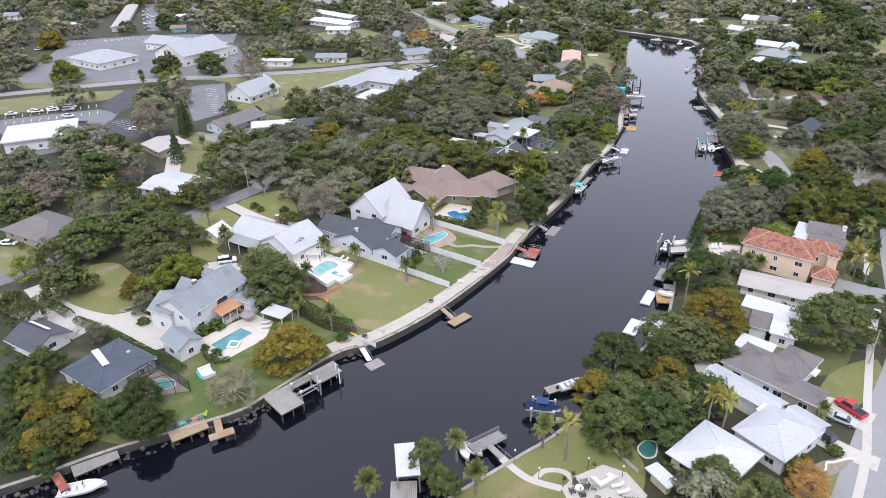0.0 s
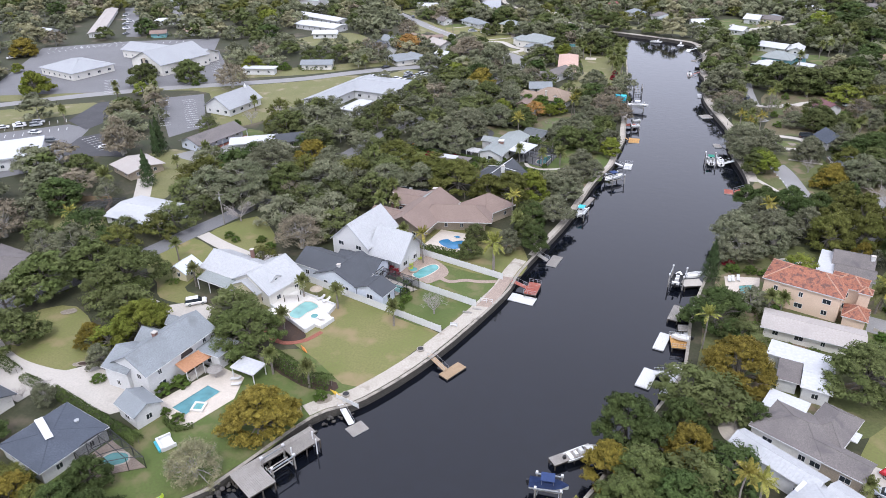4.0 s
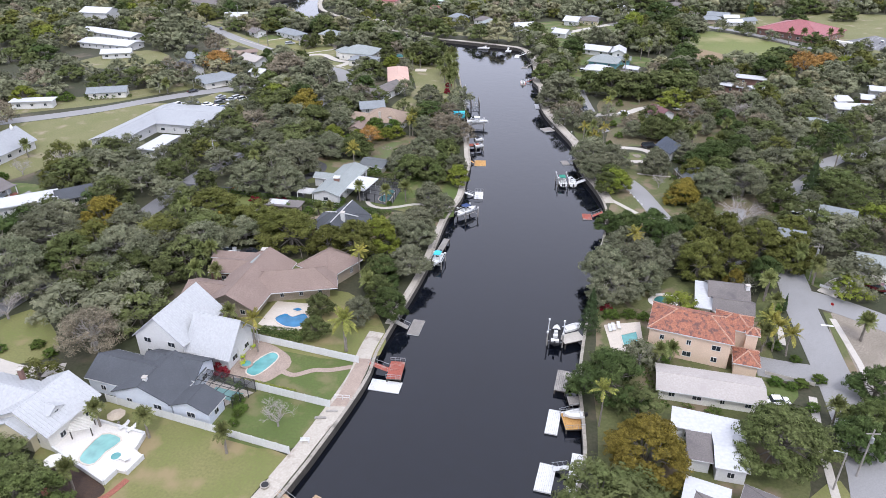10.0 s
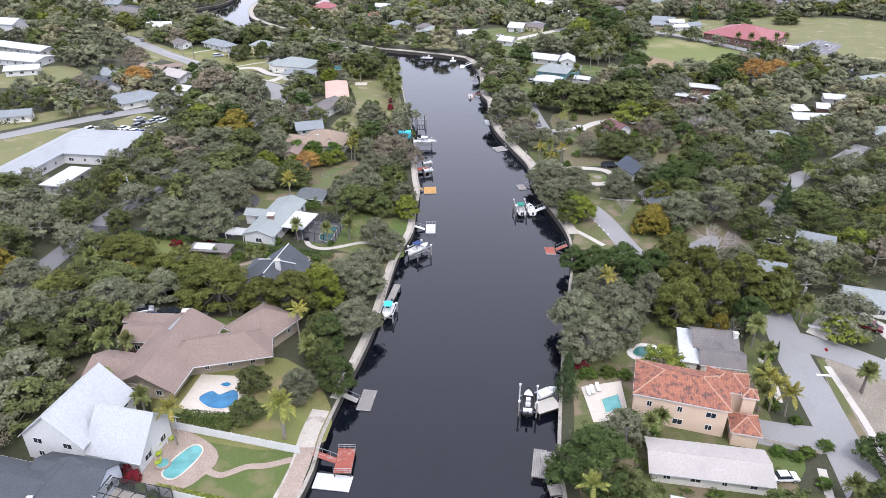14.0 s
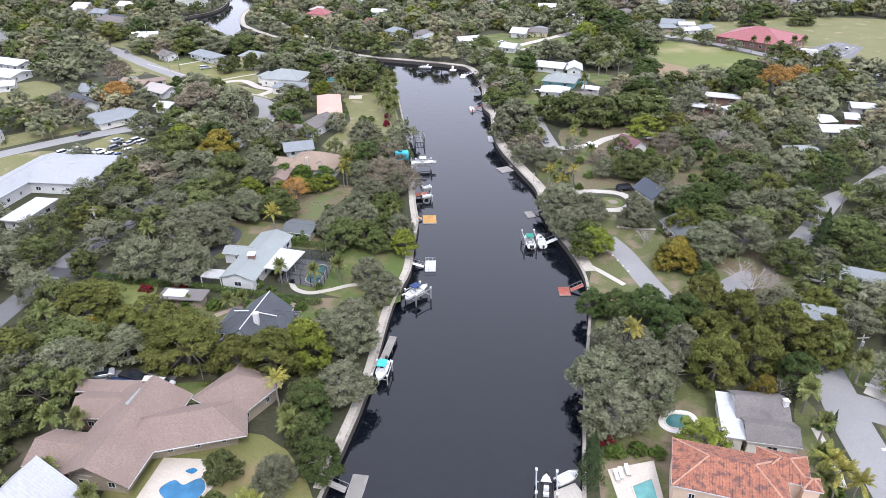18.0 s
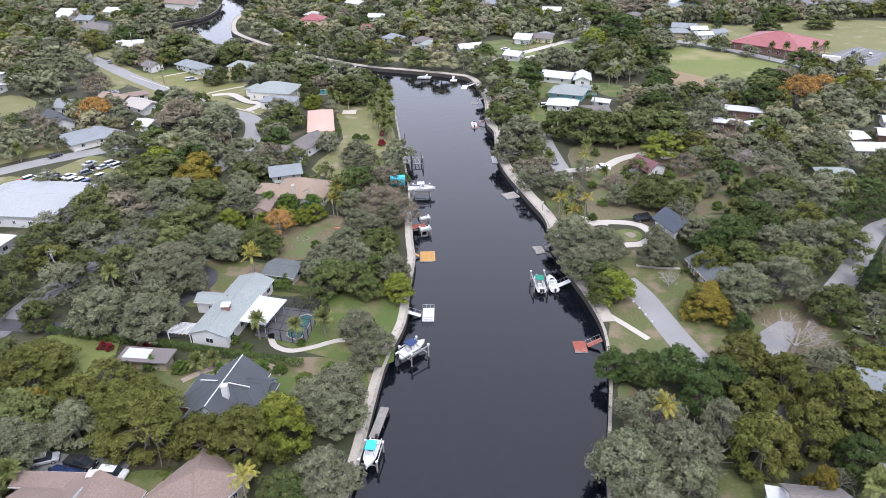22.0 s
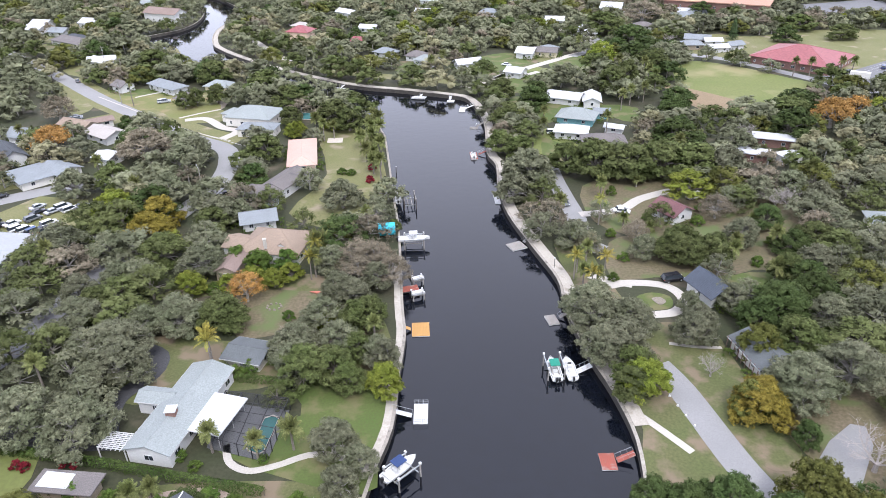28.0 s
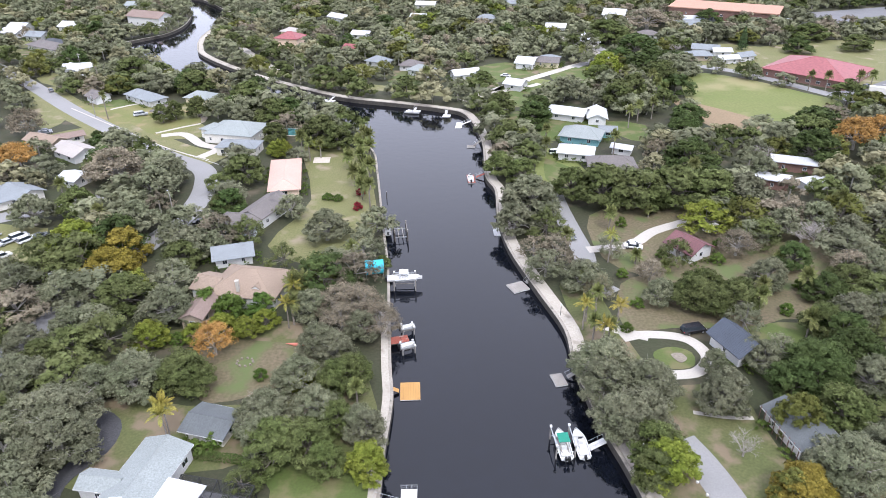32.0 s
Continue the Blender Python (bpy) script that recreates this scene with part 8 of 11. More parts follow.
for x, y in ((-131, 324.6), (-128.6, 323.6), (-122.6, 322.4), (-118, 325), (-112, 321.6), (-110.4, 318), (-135.9, 318.6), (-134.2, 321.4), (-132, 315.4), (-128.8, 316.1), (-126.2, 315.9), (-123.7, 314.8), (-121, 314), (-125.8, 320.9), (-119.4, 319), (-116.7, 318.2), (-114, 317.1), (-115.6, 312.2), (-112.8, 313), (-110.8, 317.5), (-120.4, 333), (-118.6, 329.3), (-114.6, 329.6), (-113, 332.6), (-110.1, 330.6), (-107.6, 332.4), (-93.9, 311.2), (-90, 305), (-89.6, 310.3), (-135.5, 341.5)):
    c, w = lot.choice(((WHITE, "white"), (WHITE, "white"), (SILVER, "silver"), (GREY, "grey"), (BLACK, "black"), (BLUE, "blue"), (RED, "red")))
    car(lot.choice(("sedan", "suv")), x, y, 52 + lot.uniform(-4, 4), c, w + " car in a row behind the white hall", "cars behind the white hall")
tr = boat(-68, 195.6, 0.35, -16, 6.6, 2.3, label="white boat with a dark cover on a road trailer", cover="navy_cover", console=False)
t = root("boat_trailer", -68, 195.6, 0.06, -16, "galvanised boat trailer on a drive", "trailer")
part("chassis", boxes((-3, 3, -0.6, -0.5, 0.25, 0.38), (-3, 3, 0.5, 0.6, 0.25, 0.38), (3, 4.6, -0.06, 0.06, 0.25, 0.36)), MAT["metal"], t)
for y in (-1, 1):
    part("tyre", tube(bmesh.new(), (-0.8, y - 0.1, 0.3), (-0.8, y + 0.1, 0.3), 0.3, n=12), MAT["tyre"], t)


# ---- garden furniture and street things ----
def chair(x, y, rot, mat, label, z=0.1):
    """A slatted garden armchair."""
    c = root("garden_chair", x, y, z, rot, label, "chair", "garden chairs")
    part("seat", boxes((-0.35, 0.35, -0.32, 0.32, 0.32, 0.4)), MAT[mat], c)
    part("backrest", boxes((-0.06, 0.02, -0.32, 0.32, 0.0, 0.75), m=pose(-0.36, 0, 0.36, 0, -22, 0)), MAT[mat], c)
    for y2 in (-0.38, 0.38):
        part("arm", boxes((-0.4, 0.4, y2 - 0.07, y2 + 0.07, 0.55, 0.6)), MAT[mat], c)
        for x2 in (-0.32, 0.32):
            part("leg", boxes((x2 - 0.04, x2 + 0.04, y2 - 0.04, y2 + 0.04, 0, 0.55)), MAT[mat], c)


def lounger(x, y, rot, mat="white", z=0.1):
    c = root("sun_lounger", x, y, z, rot, "white sun lounger beside the pool", "lounger", "sun loungers")
    part("mattress", boxes((-0.3, 1.2, -0.33, 0.33, 0.3, 0.4)), MAT[mat], c)
    part("backrest", boxes((-0.75, 0, -0.33, 0.33, 0, 0.1), m=pose(-0.3, 0, 0.3, 0, 35, 0)), MAT[mat], c)
    for x2 in (-0.25, 1.1):
        for y2 in (-0.28, 0.28):
            part("leg", boxes((x2 - 0.03, x2 + 0.03, y2 - 0.03, y2 + 0.03, 0, 0.3)), MAT["metal"], c)


def parasol(x, y, mat, label, h=2.4, r=1.6, z=0.1):
    c = root("parasol", x, y, z, 0, label, "parasol")
    part("pole", tube(bmesh.new(), (0, 0, 0), (0, 0, h), 0.03, n=6), MAT["metal"], c)
    part("canopy", tube(bmesh.new(), (0, 0, h - 0.5), (0, 0, h + 0.05), r, 0.05, n=8), MAT[mat], c)
    part("base", tube(bmesh.new(), (0, 0, 0), (0, 0, 0.1), 0.25, n=10), MAT["concrete"], c)


def street_pole(x, y, h=10, rot=0, label="wooden utility pole with a cross arm beside the street", arm=True, lamp=False):
    c = root("utility_pole" if not lamp else "street_lamp", x, y, 0, rot, label, "pole" if not lamp else "street lamp")
    part("pole", tube(bmesh.new(), (0, 0, -0.1), (0, 0, h), 0.16, 0.11, 8), MAT["grey_wood"], c)
    if arm:
        part("cross_arm", boxes((-1.1, 1.1, -0.06, 0.06, h - 0.9, h - 0.76)), MAT["grey_wood"], c)
        part("transformer", tube(bmesh.new(), (0, -0.35, h - 2.4), (0, -0.35, h - 1.4), 0.24, n=10), MAT["metal"], c)
    if lamp:
        l = part("lamp_arm", tube(bmesh.new(), (0, 0, h - 0.2), (1.6, 0, h + 0.3), 0.04, n=6), MAT["metal"], c)
        part("lamp_head", boxes((1.4, 2.1, -0.14, 0.14, h + 0.24, h + 0.36)), MAT["metal"], l)


for x, y, rot, mat, w in ((-73.6, 72.6, 60, "navy", "navy blue"), (-72.9, 73.6, 60, "aqua", "pale blue"), (-72.2, 74.6, 60, "navy", "navy blue"), (-71.3, 75.6, 200, "coral", "coral"), (-70.9, 76, 200, "aqua", "pale blue"), (-70.5, 76.6, 240, "lime", "lime green")):
    chair(x, y, rot, mat, w + " plastic armchair on a tan dock", 0.13)
for x, y, rot, mat, w in ((-62.4, 101, 30, "yellow", "yellow"), (-61.2, 101.6, 120, "coral", "coral"), (-60.6, 100.6, 200, "aqua", "aqua"), (-61.6, 99.9, 300, "navy", "navy blue")):
    chair(x, y, rot, mat, w + " plastic armchair round a fire pit", 0.08)
for x, y, rot in ((-57, 156.6, 200), (-57.6, 158.4, 160), (-56.4, 154.6, 220), (-55.8, 160.2, 150)):
    chair(x, y, rot, "lime", "lime green armchair on a brick terrace", 0.1)
for x, y, rot in ((-3, 79, 0), (-1.6, 80.4, 90), (-3.4, 81, 200)):
    chair(x, y, rot, "grey_wood", "grey garden armchair on a paved patio", 0.1)
for x, y, rot in ((-71.4, 136.2, 240), (-69.8, 135.7, 240), (-67.8, 128.4, 160), (-75, 106, 200), (-74, 104.6, 200), (18, 170, 270), (18.8, 170.4, 270), (20, 171, 270), (2, 82, 210), (3, 81, 210)):
    lounger(x, y, rot, z=0.63 if 123 < y < 139 else 0.1)
parasol(-73, 137, "tan_wall", "beige parasol beside a turquoise pool", z=0.63), parasol(-79.4, 105.6, "grey_wood", "grey parasol on a pool terrace"), parasol(-78.6, 126.6, "offwhite", "cream parasol under a palm")
s = root("bar_pergola", -78, 134.6, 0, 18, "dark timber pergola by the house wall", "pergola")
for x in (-1.6, 1.6):
    for y in (-1.4, 1.4):
        part("post", boxes((x - 0.08, x + 0.08, y - 0.08, y + 0.08, 0, 2.5)), MAT["pile"], s)
for i in range(9):
    part("slat", boxes((-1.9, 1.9, -1.6 + 0.4 * i - 0.05, -1.6 + 0.4 * i + 0.05, 2.5, 2.62)), MAT["offwhite"], s)
for x, y in ((-52.6, 107.6), (-43.6, 124.6)):
    s = root("fire_pit", x, y, 0.09, 0, "round dark fire pit on the promenade", "fire pit")
    part("bowl", tube(bmesh.new(), (0, 0, 0), (0, 0, 0.4), 0.7, 0.8, 14), MAT["seawall"], s)
    part("ash", tube(bmesh.new(), (0, 0, 0.4), (0, 0, 0.43), 0.6, n=14), MAT["black"], s)
s = root("boat_sled", -77.4, 87.6, 0, -35, "white and aqua inflatable float leaning in the garden", "inflatable")
part("seat", boxes((-1.4, 1.4, -1.0, 1.0, 0.05, 0.4)), MAT["white"], s)
part("tube", boxes((-1.6, 1.6, -1.4, -1.0, 0.05, 0.9), (-1.7, -1.4, -1.0, 1.2, 0.05, 0.8), (1.4, 1.7, -1.0, 1.2, 0.05, 0.8)), MAT["white"], s)
part("cushion", boxes((-1.4, 1.4, -1.8, -1.4, 0.05, 0.5)), MAT["aqua"], s)
for x, y, rot in ((-54.6, 107.4, -25), (-66.8, 118.2, -40)):
    s = root("kayak", x, y, 0.08, rot, "yellow kayak lying on the grass", "kayak")
    part("hull", tube(tube(bmesh.new(), (-1.6, 0, 0.2), (0, 0, 0.18), 0.05, 0.32), (0, 0, 0.18), (1.6, 0, 0.2), 0.32, 0.05), MAT["orange" if rot < -30 else "yellow"], s)
s = root("canoe", -32.6, 280.6, 0.08, -12, "red canoe lying in a garden", "canoe")
part("hull", tube(tube(bmesh.new(), (-2.2, 0, 0.25), (0, 0, 0.2), 0.05, 0.38), (0, 0, 0.2), (2.2, 0, 0.25), 0.38, 0.05), MAT["coral"], s)
s = root("fire_ring", -42, 275.6, 0, 0, "ring of pale garden stones", "stones")
for k in range(9):
    a = k * 0.7
    part("stone", tube(bmesh.new(), (math.cos(a) * 1.6, math.sin(a) * 1.3, -0.05), (math.cos(a) * 1.6, math.sin(a) * 1.3, 0.35), 0.32, 0.22, 6), MAT["sandy"], s)
for x, y, rot in ((-115.6, 165, 20), (-112, 190, 20), (-133, 436, 45), (-166, 505, 45), (-96, 256, 10), (68.5, 192, 0), (51, 131, 0)):
    street_pole(x, y, 10, rot)
street_pole(-74.6, 341, 8, 120, "grey street lamp leaning over the street", False, True)
street_pole(46, 128, 8, 180, "grey street lamp beside a pavement", False, True)
for x, y in ((29.2, 252.8), (28.6, 246.6), (30, 243), (25, 310), (23.4, 288)):
    s = root("lamp_post", x, y, 0, 0, "short black lamp post beside the canal walk", "lamp post")
    part("post", tube(bmesh.new(), (0, 0, 0), (0, 0, 2.6), 0.06, n=8), MAT["black"], s)
    part("lantern", tube(bmesh.new(), (0, 0, 2.6), (0, 0, 3.0), 0.14, 0.18, 8), MAT["frame_white"], s)
for x, y in ((27.4, 252.6), (30.4, 244.4), (29.4, 240.8)):
    s = root("litter_bin", x, y, 0.1, 0, "dark litter bin on the canal walk", "bin")
    part("bin", tube(bmesh.new(), (0, 0, 0), (0, 0, 0.95), 0.3, 0.34, 10), MAT["black"], s)
for k in range(6):
    s = root("kerb_stone", 34.6 + 0.6 * k, 246 - 2.6 * k, 0, 20 * k, "white marker stone beside a lane", "stone", "marker stones")
    part("stone", tube(bmesh.new(), (0, 0, -0.05), (0, 0, 0.3), 0.28, 0.18, 6), MAT["white"], s)
s = root("stop_sign", 67.6, 178.6, 0, -60, "red octagonal road sign on a post", "sign")
part("post", tube(bmesh.new(), (0, 0, 0), (0, 0, 2.1), 0.03, n=6), MAT["metal"], s)
part("plate", tube(bmesh.new(), (0, -0.04, 2.2), (0, -0.08, 2.2), 0.38, n=8), MAT["lamp_red"], s)
strip("stop_line", [(63.5, 173.6), (66, 173.2)], 0.6, 0.075, "white", "white painted stop line", "road marking", depth=0.02, steps=1, clear=False)
fence((70, 189.5), (74.6, 186.6), 0.7, "white", "low white fence on a corner lawn")
fence((45.6, 156.4), (53.6, 153.2), 0.8, "concrete", "low pale garden wall beside a drive", 4.0, "garden_wall")
for kind, x, y, r, hh in (("shrub", -82.3, 93.9, 1.1, 1.5), ("shrub", -86.6, 99, 1.9, 2.2), ("shrub", -84.6, 101.6, 2.0, 2.4), ("shrub", -101, 98.3, 1.5, 1.8), ("shrub", -56.8, 105.6, 1.5, 2.0), ("shrub", -77.6, 112.2, 1.4, 1.7), ("bare_tree", -113.1, 87.7, 2.4, 3.6), ("bare_tree", -109.4, 92.6, 2.2, 3.2), ("bare_tree", -112, 90.6, 1.8, 2.8), ("shrub", -114.8, 86, 1.5, 1.8), ("bare_tree", -47.4, 142.6, 1.8, 3.0), ("shrub", -79, 93, 1.4, 1.8), ("shrub", -78.6, 110.6, 1.3, 1.6), ("shrub", -110, 158.6, 1.6, 1.8), ("shrub", -107, 157, 1.4, 1.6), ("shrub", -100, 158.6, 1.6, 1.8), ("shrub", -96, 156, 1.6, 1.8), ("shrub", -54, 144, 1.4, 1.8), ("shrub", -53, 141.6, 1.3, 1.7),
                            ("shrub", -92, 100, 1.3, 1.6), ("shrub", -50, 231, 1.4, 1.6), ("shrub", -49, 248, 1.3, 1.6), ("shrub", -36, 229.4, 1.2, 1.4), ("shrub", 26.6, 158.6, 1.5, 2.0), ("shrub", 46.5, 153.6, 1.6, 1.6), ("shrub", 49, 152.4, 1.4, 1.4), ("shrub", 22.6, 162.4, 1.7, 2.4), ("red_shrub", 18.4, 177.2, 1.5, 1.8), ("red_shrub", -59.4, 151.6, 1.5, 1.8), ("red_shrub", -23.6, 355, 1.6, 2.0), ("orange_tree", -73.4, 239.4, 1.6, 2.0), ("orange_tree", -84, 236.6, 1.4, 1.8), ("shrub", -55, 148, 1.2, 1.4), ("shrub", -33, 352, 2.0, 2.0), ("shrub", -30, 351, 1.8, 2.0)):
    plant(kind, x, y, r, hh, 1)
hedge([(-106.7, 93), (-98.3, 90.6), (-89.3, 88), (-82, 86.2)], 2.2, 2.0)
hedge([(-131, 98.4), (-124, 97.6), (-118.5, 95.8)], 2.2, 1.7)
hedge([(-115.6, 94.6), (-110.7, 93.8)], 2.0, 1.6)
hedge([(-72, 113.8), (-68.2, 112.5), (-64.4, 110.6), (-60.4, 109.2), (-56.4, 109.4)], 3.4, 2.3, label="dark green clipped hedge dividing two lawns", steps=2)
fence((-81.8, 116.4), (-72.8, 112.4), 1.2, "grey_wood", "weathered board fence beside a lawn")
hedge([(-75.4, 92.4), (-78, 90.6), (-81.6, 92.6)], 1.1, 1.0)

# rocks piled at the foot of the west sea wall
def turned(g):
    return Matrix.Rotation(g.uniform(0, 6.28), 3, "Z").to_quaternion()


def rock_mesh(seed):
    g = random.Random(seed)
    bm = bmesh.new()
    bmesh.ops.create_icosphere(bm, subdivisions=1, radius=0.5)
    for v in bm.verts:
        v.co = Vector((v.co.x * g.uniform(0.8, 1.5), v.co.y * g.uniform(0.7, 1.2), v.co.z * g.uniform(0.5, 0.9)))
    return mesh_of(bm, "rock", MAT["rock"])


ROCKS = [rock_mesh(k) for k in range(5)]
bank = [p for p in offset(left_line, -0.9) if 52 < p[1] < 107]
pile = root("rock_bank", bank[0][0], bank[0][1], WATER, 0, "dark tumbled rocks along the foot of the sea wall", "rocks")
pick = random.Random(31)
for k in range(170):
    j = pick.randrange(len(bank) - 1)
    f = pick.random()
    x, y = (bank[j][i] * (1 - f) + bank[j + 1][i] * f for i in (0, 1))
    out = pick.random() ** 1.5 * 1.5
    ob = part("rock", ROCKS[k % 5], None, pile)
    s = pick.uniform(0.35, 0.95)
    ob.matrix_local = Matrix.LocRotScale((x - bank[0][0] + out * 0.85, y - bank[0][1] - out * 0.5, 0.75 - 0.5 * out + pick.uniform(-0.2, 0.15)), turned(pick), (s, s, s))

# ---- clearings that the woods leave free ----
keep([(30.5, 312), (31, 346), (37.5, 346), (38, 312)], 0.5, True)
keep([(37, 316), (37, 320), (50, 322), (60, 327), (56, 317)], 0.5, True)
keep([(52, 214), (52, 224), (58, 230), (66, 234), (70, 228), (62, 218)], 1.0, True)
keep([(-77, 220), (-77, 236), (-60, 231), (-44, 233), (-30, 246), (-18, 240), (-20, 219), (-36, 220), (-56, 222)], 1.0, True)
keep([(27, 226), (31, 256), (50, 247), (58, 240), (57, 222), (48, 214), (36, 219)], 1.0, True)
keep([(48, 150), (50, 185), (62, 192), (70, 196), (70, 176), (66, 150), (52, 128), (46, 130)], 0.5, True)

# ---- east gardens and patio ----
strip("pavement", [(67, 176), (66.2, 168), (65, 158), (62, 146), (58, 134)], 1.3, 0.085, "concrete", "concrete pavement beside the street", "pavement", clear=False)
strip("verge", [(66.8, 178.4), (65.2, 170), (63.4, 160), (61.8, 150), (59.6, 140)], 1.5, 0.07, "verge", "strip of patchy grass between street and pavement", "lawn", clear=False)
strip("garden_path", [(55, 179), (53.9, 171), (52.6, 166)], 1.3, 0.085, "concrete", "concrete path beside a lawn", "path", clear=False)
s = root("patio_table", -3.8, 79.3, 0.1, 0, "round glass patio table", "table")
part("tabletop", tube(bmesh.new(), (0, 0, 0.7), (0, 0, 0.74), 0.7, n=16), MAT["siding"], s)
for k in range(4):
    part("leg", tube(bmesh.new(), (0.4 * math.cos(k * 1.57), 0.4 * math.sin(k * 1.57), 0), (0.4 * math.cos(k * 1.57), 0.4 * math.sin(k * 1.57), 0.7), 0.03, n=6), MAT["black"], s)
for k in range(4):
    chair(-3.8 + 1.15 * math.cos(k * 1.57 + 0.6), 79.3 + 1.15 * math.sin(k * 1.57 + 0.6), math.degrees(k * 1.57 + 0.6) + 180, "pile", "brown patio armchair round a glass table", 0.1)
s = root("corner_sofa", 0.2, 82.4, 0.1, 50, "white corner sofa on a paved patio", "sofa")
part("seat", boxes((-1.8, 1.8, -0.4, 0.4, 0.1, 0.42), (-1.8, -1.0, 0.4, 1.8, 0.1, 0.42)), MAT["white"], s)
part("backrest", boxes((-1.8, 1.8, -0.6, -0.4, 0.1, 0.8)), MAT["white"], s), part("backrest", boxes((-2.0, -1.8, -0.6, 1.8, 0.1, 0.8)), MAT["white"], s)
s = root("coffee_table", 0.4, 83.7, 0.1, 50, "low white patio table", "table")
part("tabletop", boxes((-0.5, 0.5, -0.35, 0.35, 0.32, 0.4)), MAT["white"], s), part("base", boxes((-0.35, 0.35, -0.25, 0.25, 0, 0.32)), MAT["white"], s)
for x, y in ((-6.3, 80.4), (-5.1, 81.9), (-2.1, 84.8)):
    s = root("plant_pot", x, y, 0.1, 0, "terracotta pot with a small green plant", "plant pot")
    part("pot", tube(bmesh.new(), (0, 0, 0), (0, 0, 0.5), 0.22, 0.32, 10), MAT["tile_cap"], s)
    g = np.random.default_rng(4)
    d = g.normal(size=(160, 3))
    d /= np.linalg.norm(d, axis=1, keepdims=True)
    part("foliage", cards_mesh("foliage", leaf_cards(d * 0.4 * g.uniform(0.5, 1, (160, 1)) + np.array((0, 0, 0.85)), d, np.full(160, 0.12), 5), MAT["leaf_shrub"]), None, s)
for x, y in ((-10.3, 79.9), (-3.1, 84.3), (2.4, 84.2), (-14.8, 82.6)):
    s = root("lamp_post", x, y, 0, 0, "short black garden lamp post", "lamp post")
    part("post", tube(bmesh.new(), (0, 0, 0), (0, 0, 2.2), 0.05, n=8), MAT["black"], s), part("lantern", tube(bmesh.new(), (0, 0, 2.2), (0, 0, 2.55), 0.12, 0.16, 8), MAT["frame_white"], s)
boat(-22.6, 84, -1.95, -20, 4.6, 1.7, label="small white skiff moored beside a grey dock", console=False)
fence((-3.7, 93.7), (4.7, 85.8), 0.9, "concrete", "low pale garden wall beside a lawn", 4.0, "garden_wall")
strip("garden_wall", [(31.6, 94.7), (33.4, 95.0), (33.9, 96.8), (35.2, 97.4), (36.9, 98.6), (38.5, 99.3)], 0.35, 0.35, "white", "low curving white garden wall", "wall", depth=0.4, clear=False)
sheet("flower_bed", [(31.6, 95), (33.6, 97.4), (38.5, 99.6), (36.6, 96.8), (33.8, 93.9)], 0.11, "sandy", "gravel bed inside a curving wall", "flower bed", round_by=2, clear=False)
sheet("mulch_bed", [(12.8, 105.6), (15, 105.2), (20, 101.4), (19, 100.4), (14.6, 102.4)], 0.07, "mulch", "dark mulch bed under palms", "flower bed", round_by=2, clear=False)
for kind, x, y, r, hh in (("queen_palm", 48.7, 165.5, 3.2, 7), ("queen_palm", 49.6, 163.8, 3.0, 6.5), ("queen_palm", 51.8, 162.4, 2.8, 5.5), ("conifer", 57.2, 178, 0.8, 5), ("sabal", 54.6, 182.6, 2.4, 6), ("shrub", 56, 179, 1.6, 2.2), ("sabal", 66.6, 195.4, 2.4, 6.5), ("sabal", 68.6, 190.2, 2.3, 6), ("shrub", 50.6, 165, 1.6, 1.8), ("shrub", 53, 160.8, 1.3, 1.4), ("shrub", 55, 154.6, 1.6, 1.6), ("shrub", 51, 153.2, 1.6, 1.6),
                          ("shrub", 22.2, 163, 1.6, 2), ("sabal", 28, 159.6, 2.0, 3.4), ("shrub", 19.2, 174.6, 1.8, 2), ("shrub", 23, 175, 1.8, 2), ("shrub", 26, 174, 1.6, 2), ("shrub", 28.3, 94.8, 1.9, 2.4), ("shrub", 30.4, 96.4, 1.3, 1.5), ("shrub", 35.6, 100, 1.5, 1.5), ("sabal", 34.6, 108.1, 1.8, 2.6), ("shrub", 33, 105.4, 1.4, 1.6), ("orange_tree", 29.9, 90.9, 3.2, 4.5), ("shrub", -62, 226, 1.6, 1.8), ("shrub", -47, 228.6, 1.3, 1.5), ("sabal", -55, 222, 2.2, 2.6), ("sabal", -52, 223, 2.0, 2.4), ("shrub", -43, 222, 2.0, 2.0), ("shrub", -39, 221, 1.6, 1.6)):
    plant(kind, x, y, r, hh, 1)

for pts, mat, label in (
    ([(-218, 296), (-190, 311), (-168, 322), (-150, 337), (-137, 347), (-128, 352), (-140, 360), (-162, 344), (-190, 328), (-214, 316)], "dry", "grassy verge behind the two-lane road"),
    ([(39, 312), (41, 336), (58, 342), (76, 338), (94, 326), (96, 300), (88, 288), (66, 284), (50, 300)], "litter", "leaf-strewn yards under the eastern oaks"),
    ([(52, 232), (60, 242), (72, 242), (82, 236), (80, 222), (70, 214), (60, 212)], "litter", "leaf-strewn ground beside a pale drive"),
    ([(24, 176), (23, 196), (24.6, 212), (28, 212), (32, 196), (34, 180)], "litter", "shady grass under mossy oaks"),
    ([(-70, 226), (-56, 224), (-46, 221), (-34, 219), (-24, 222), (-22, 212), (-36, 214), (-56, 219)], "green", "garden behind a clipped hedge")):
    sheet("lawn", pts, 0.012, mat, label, "lawn", round_by=3, clear=False)
pick = random.Random(77)
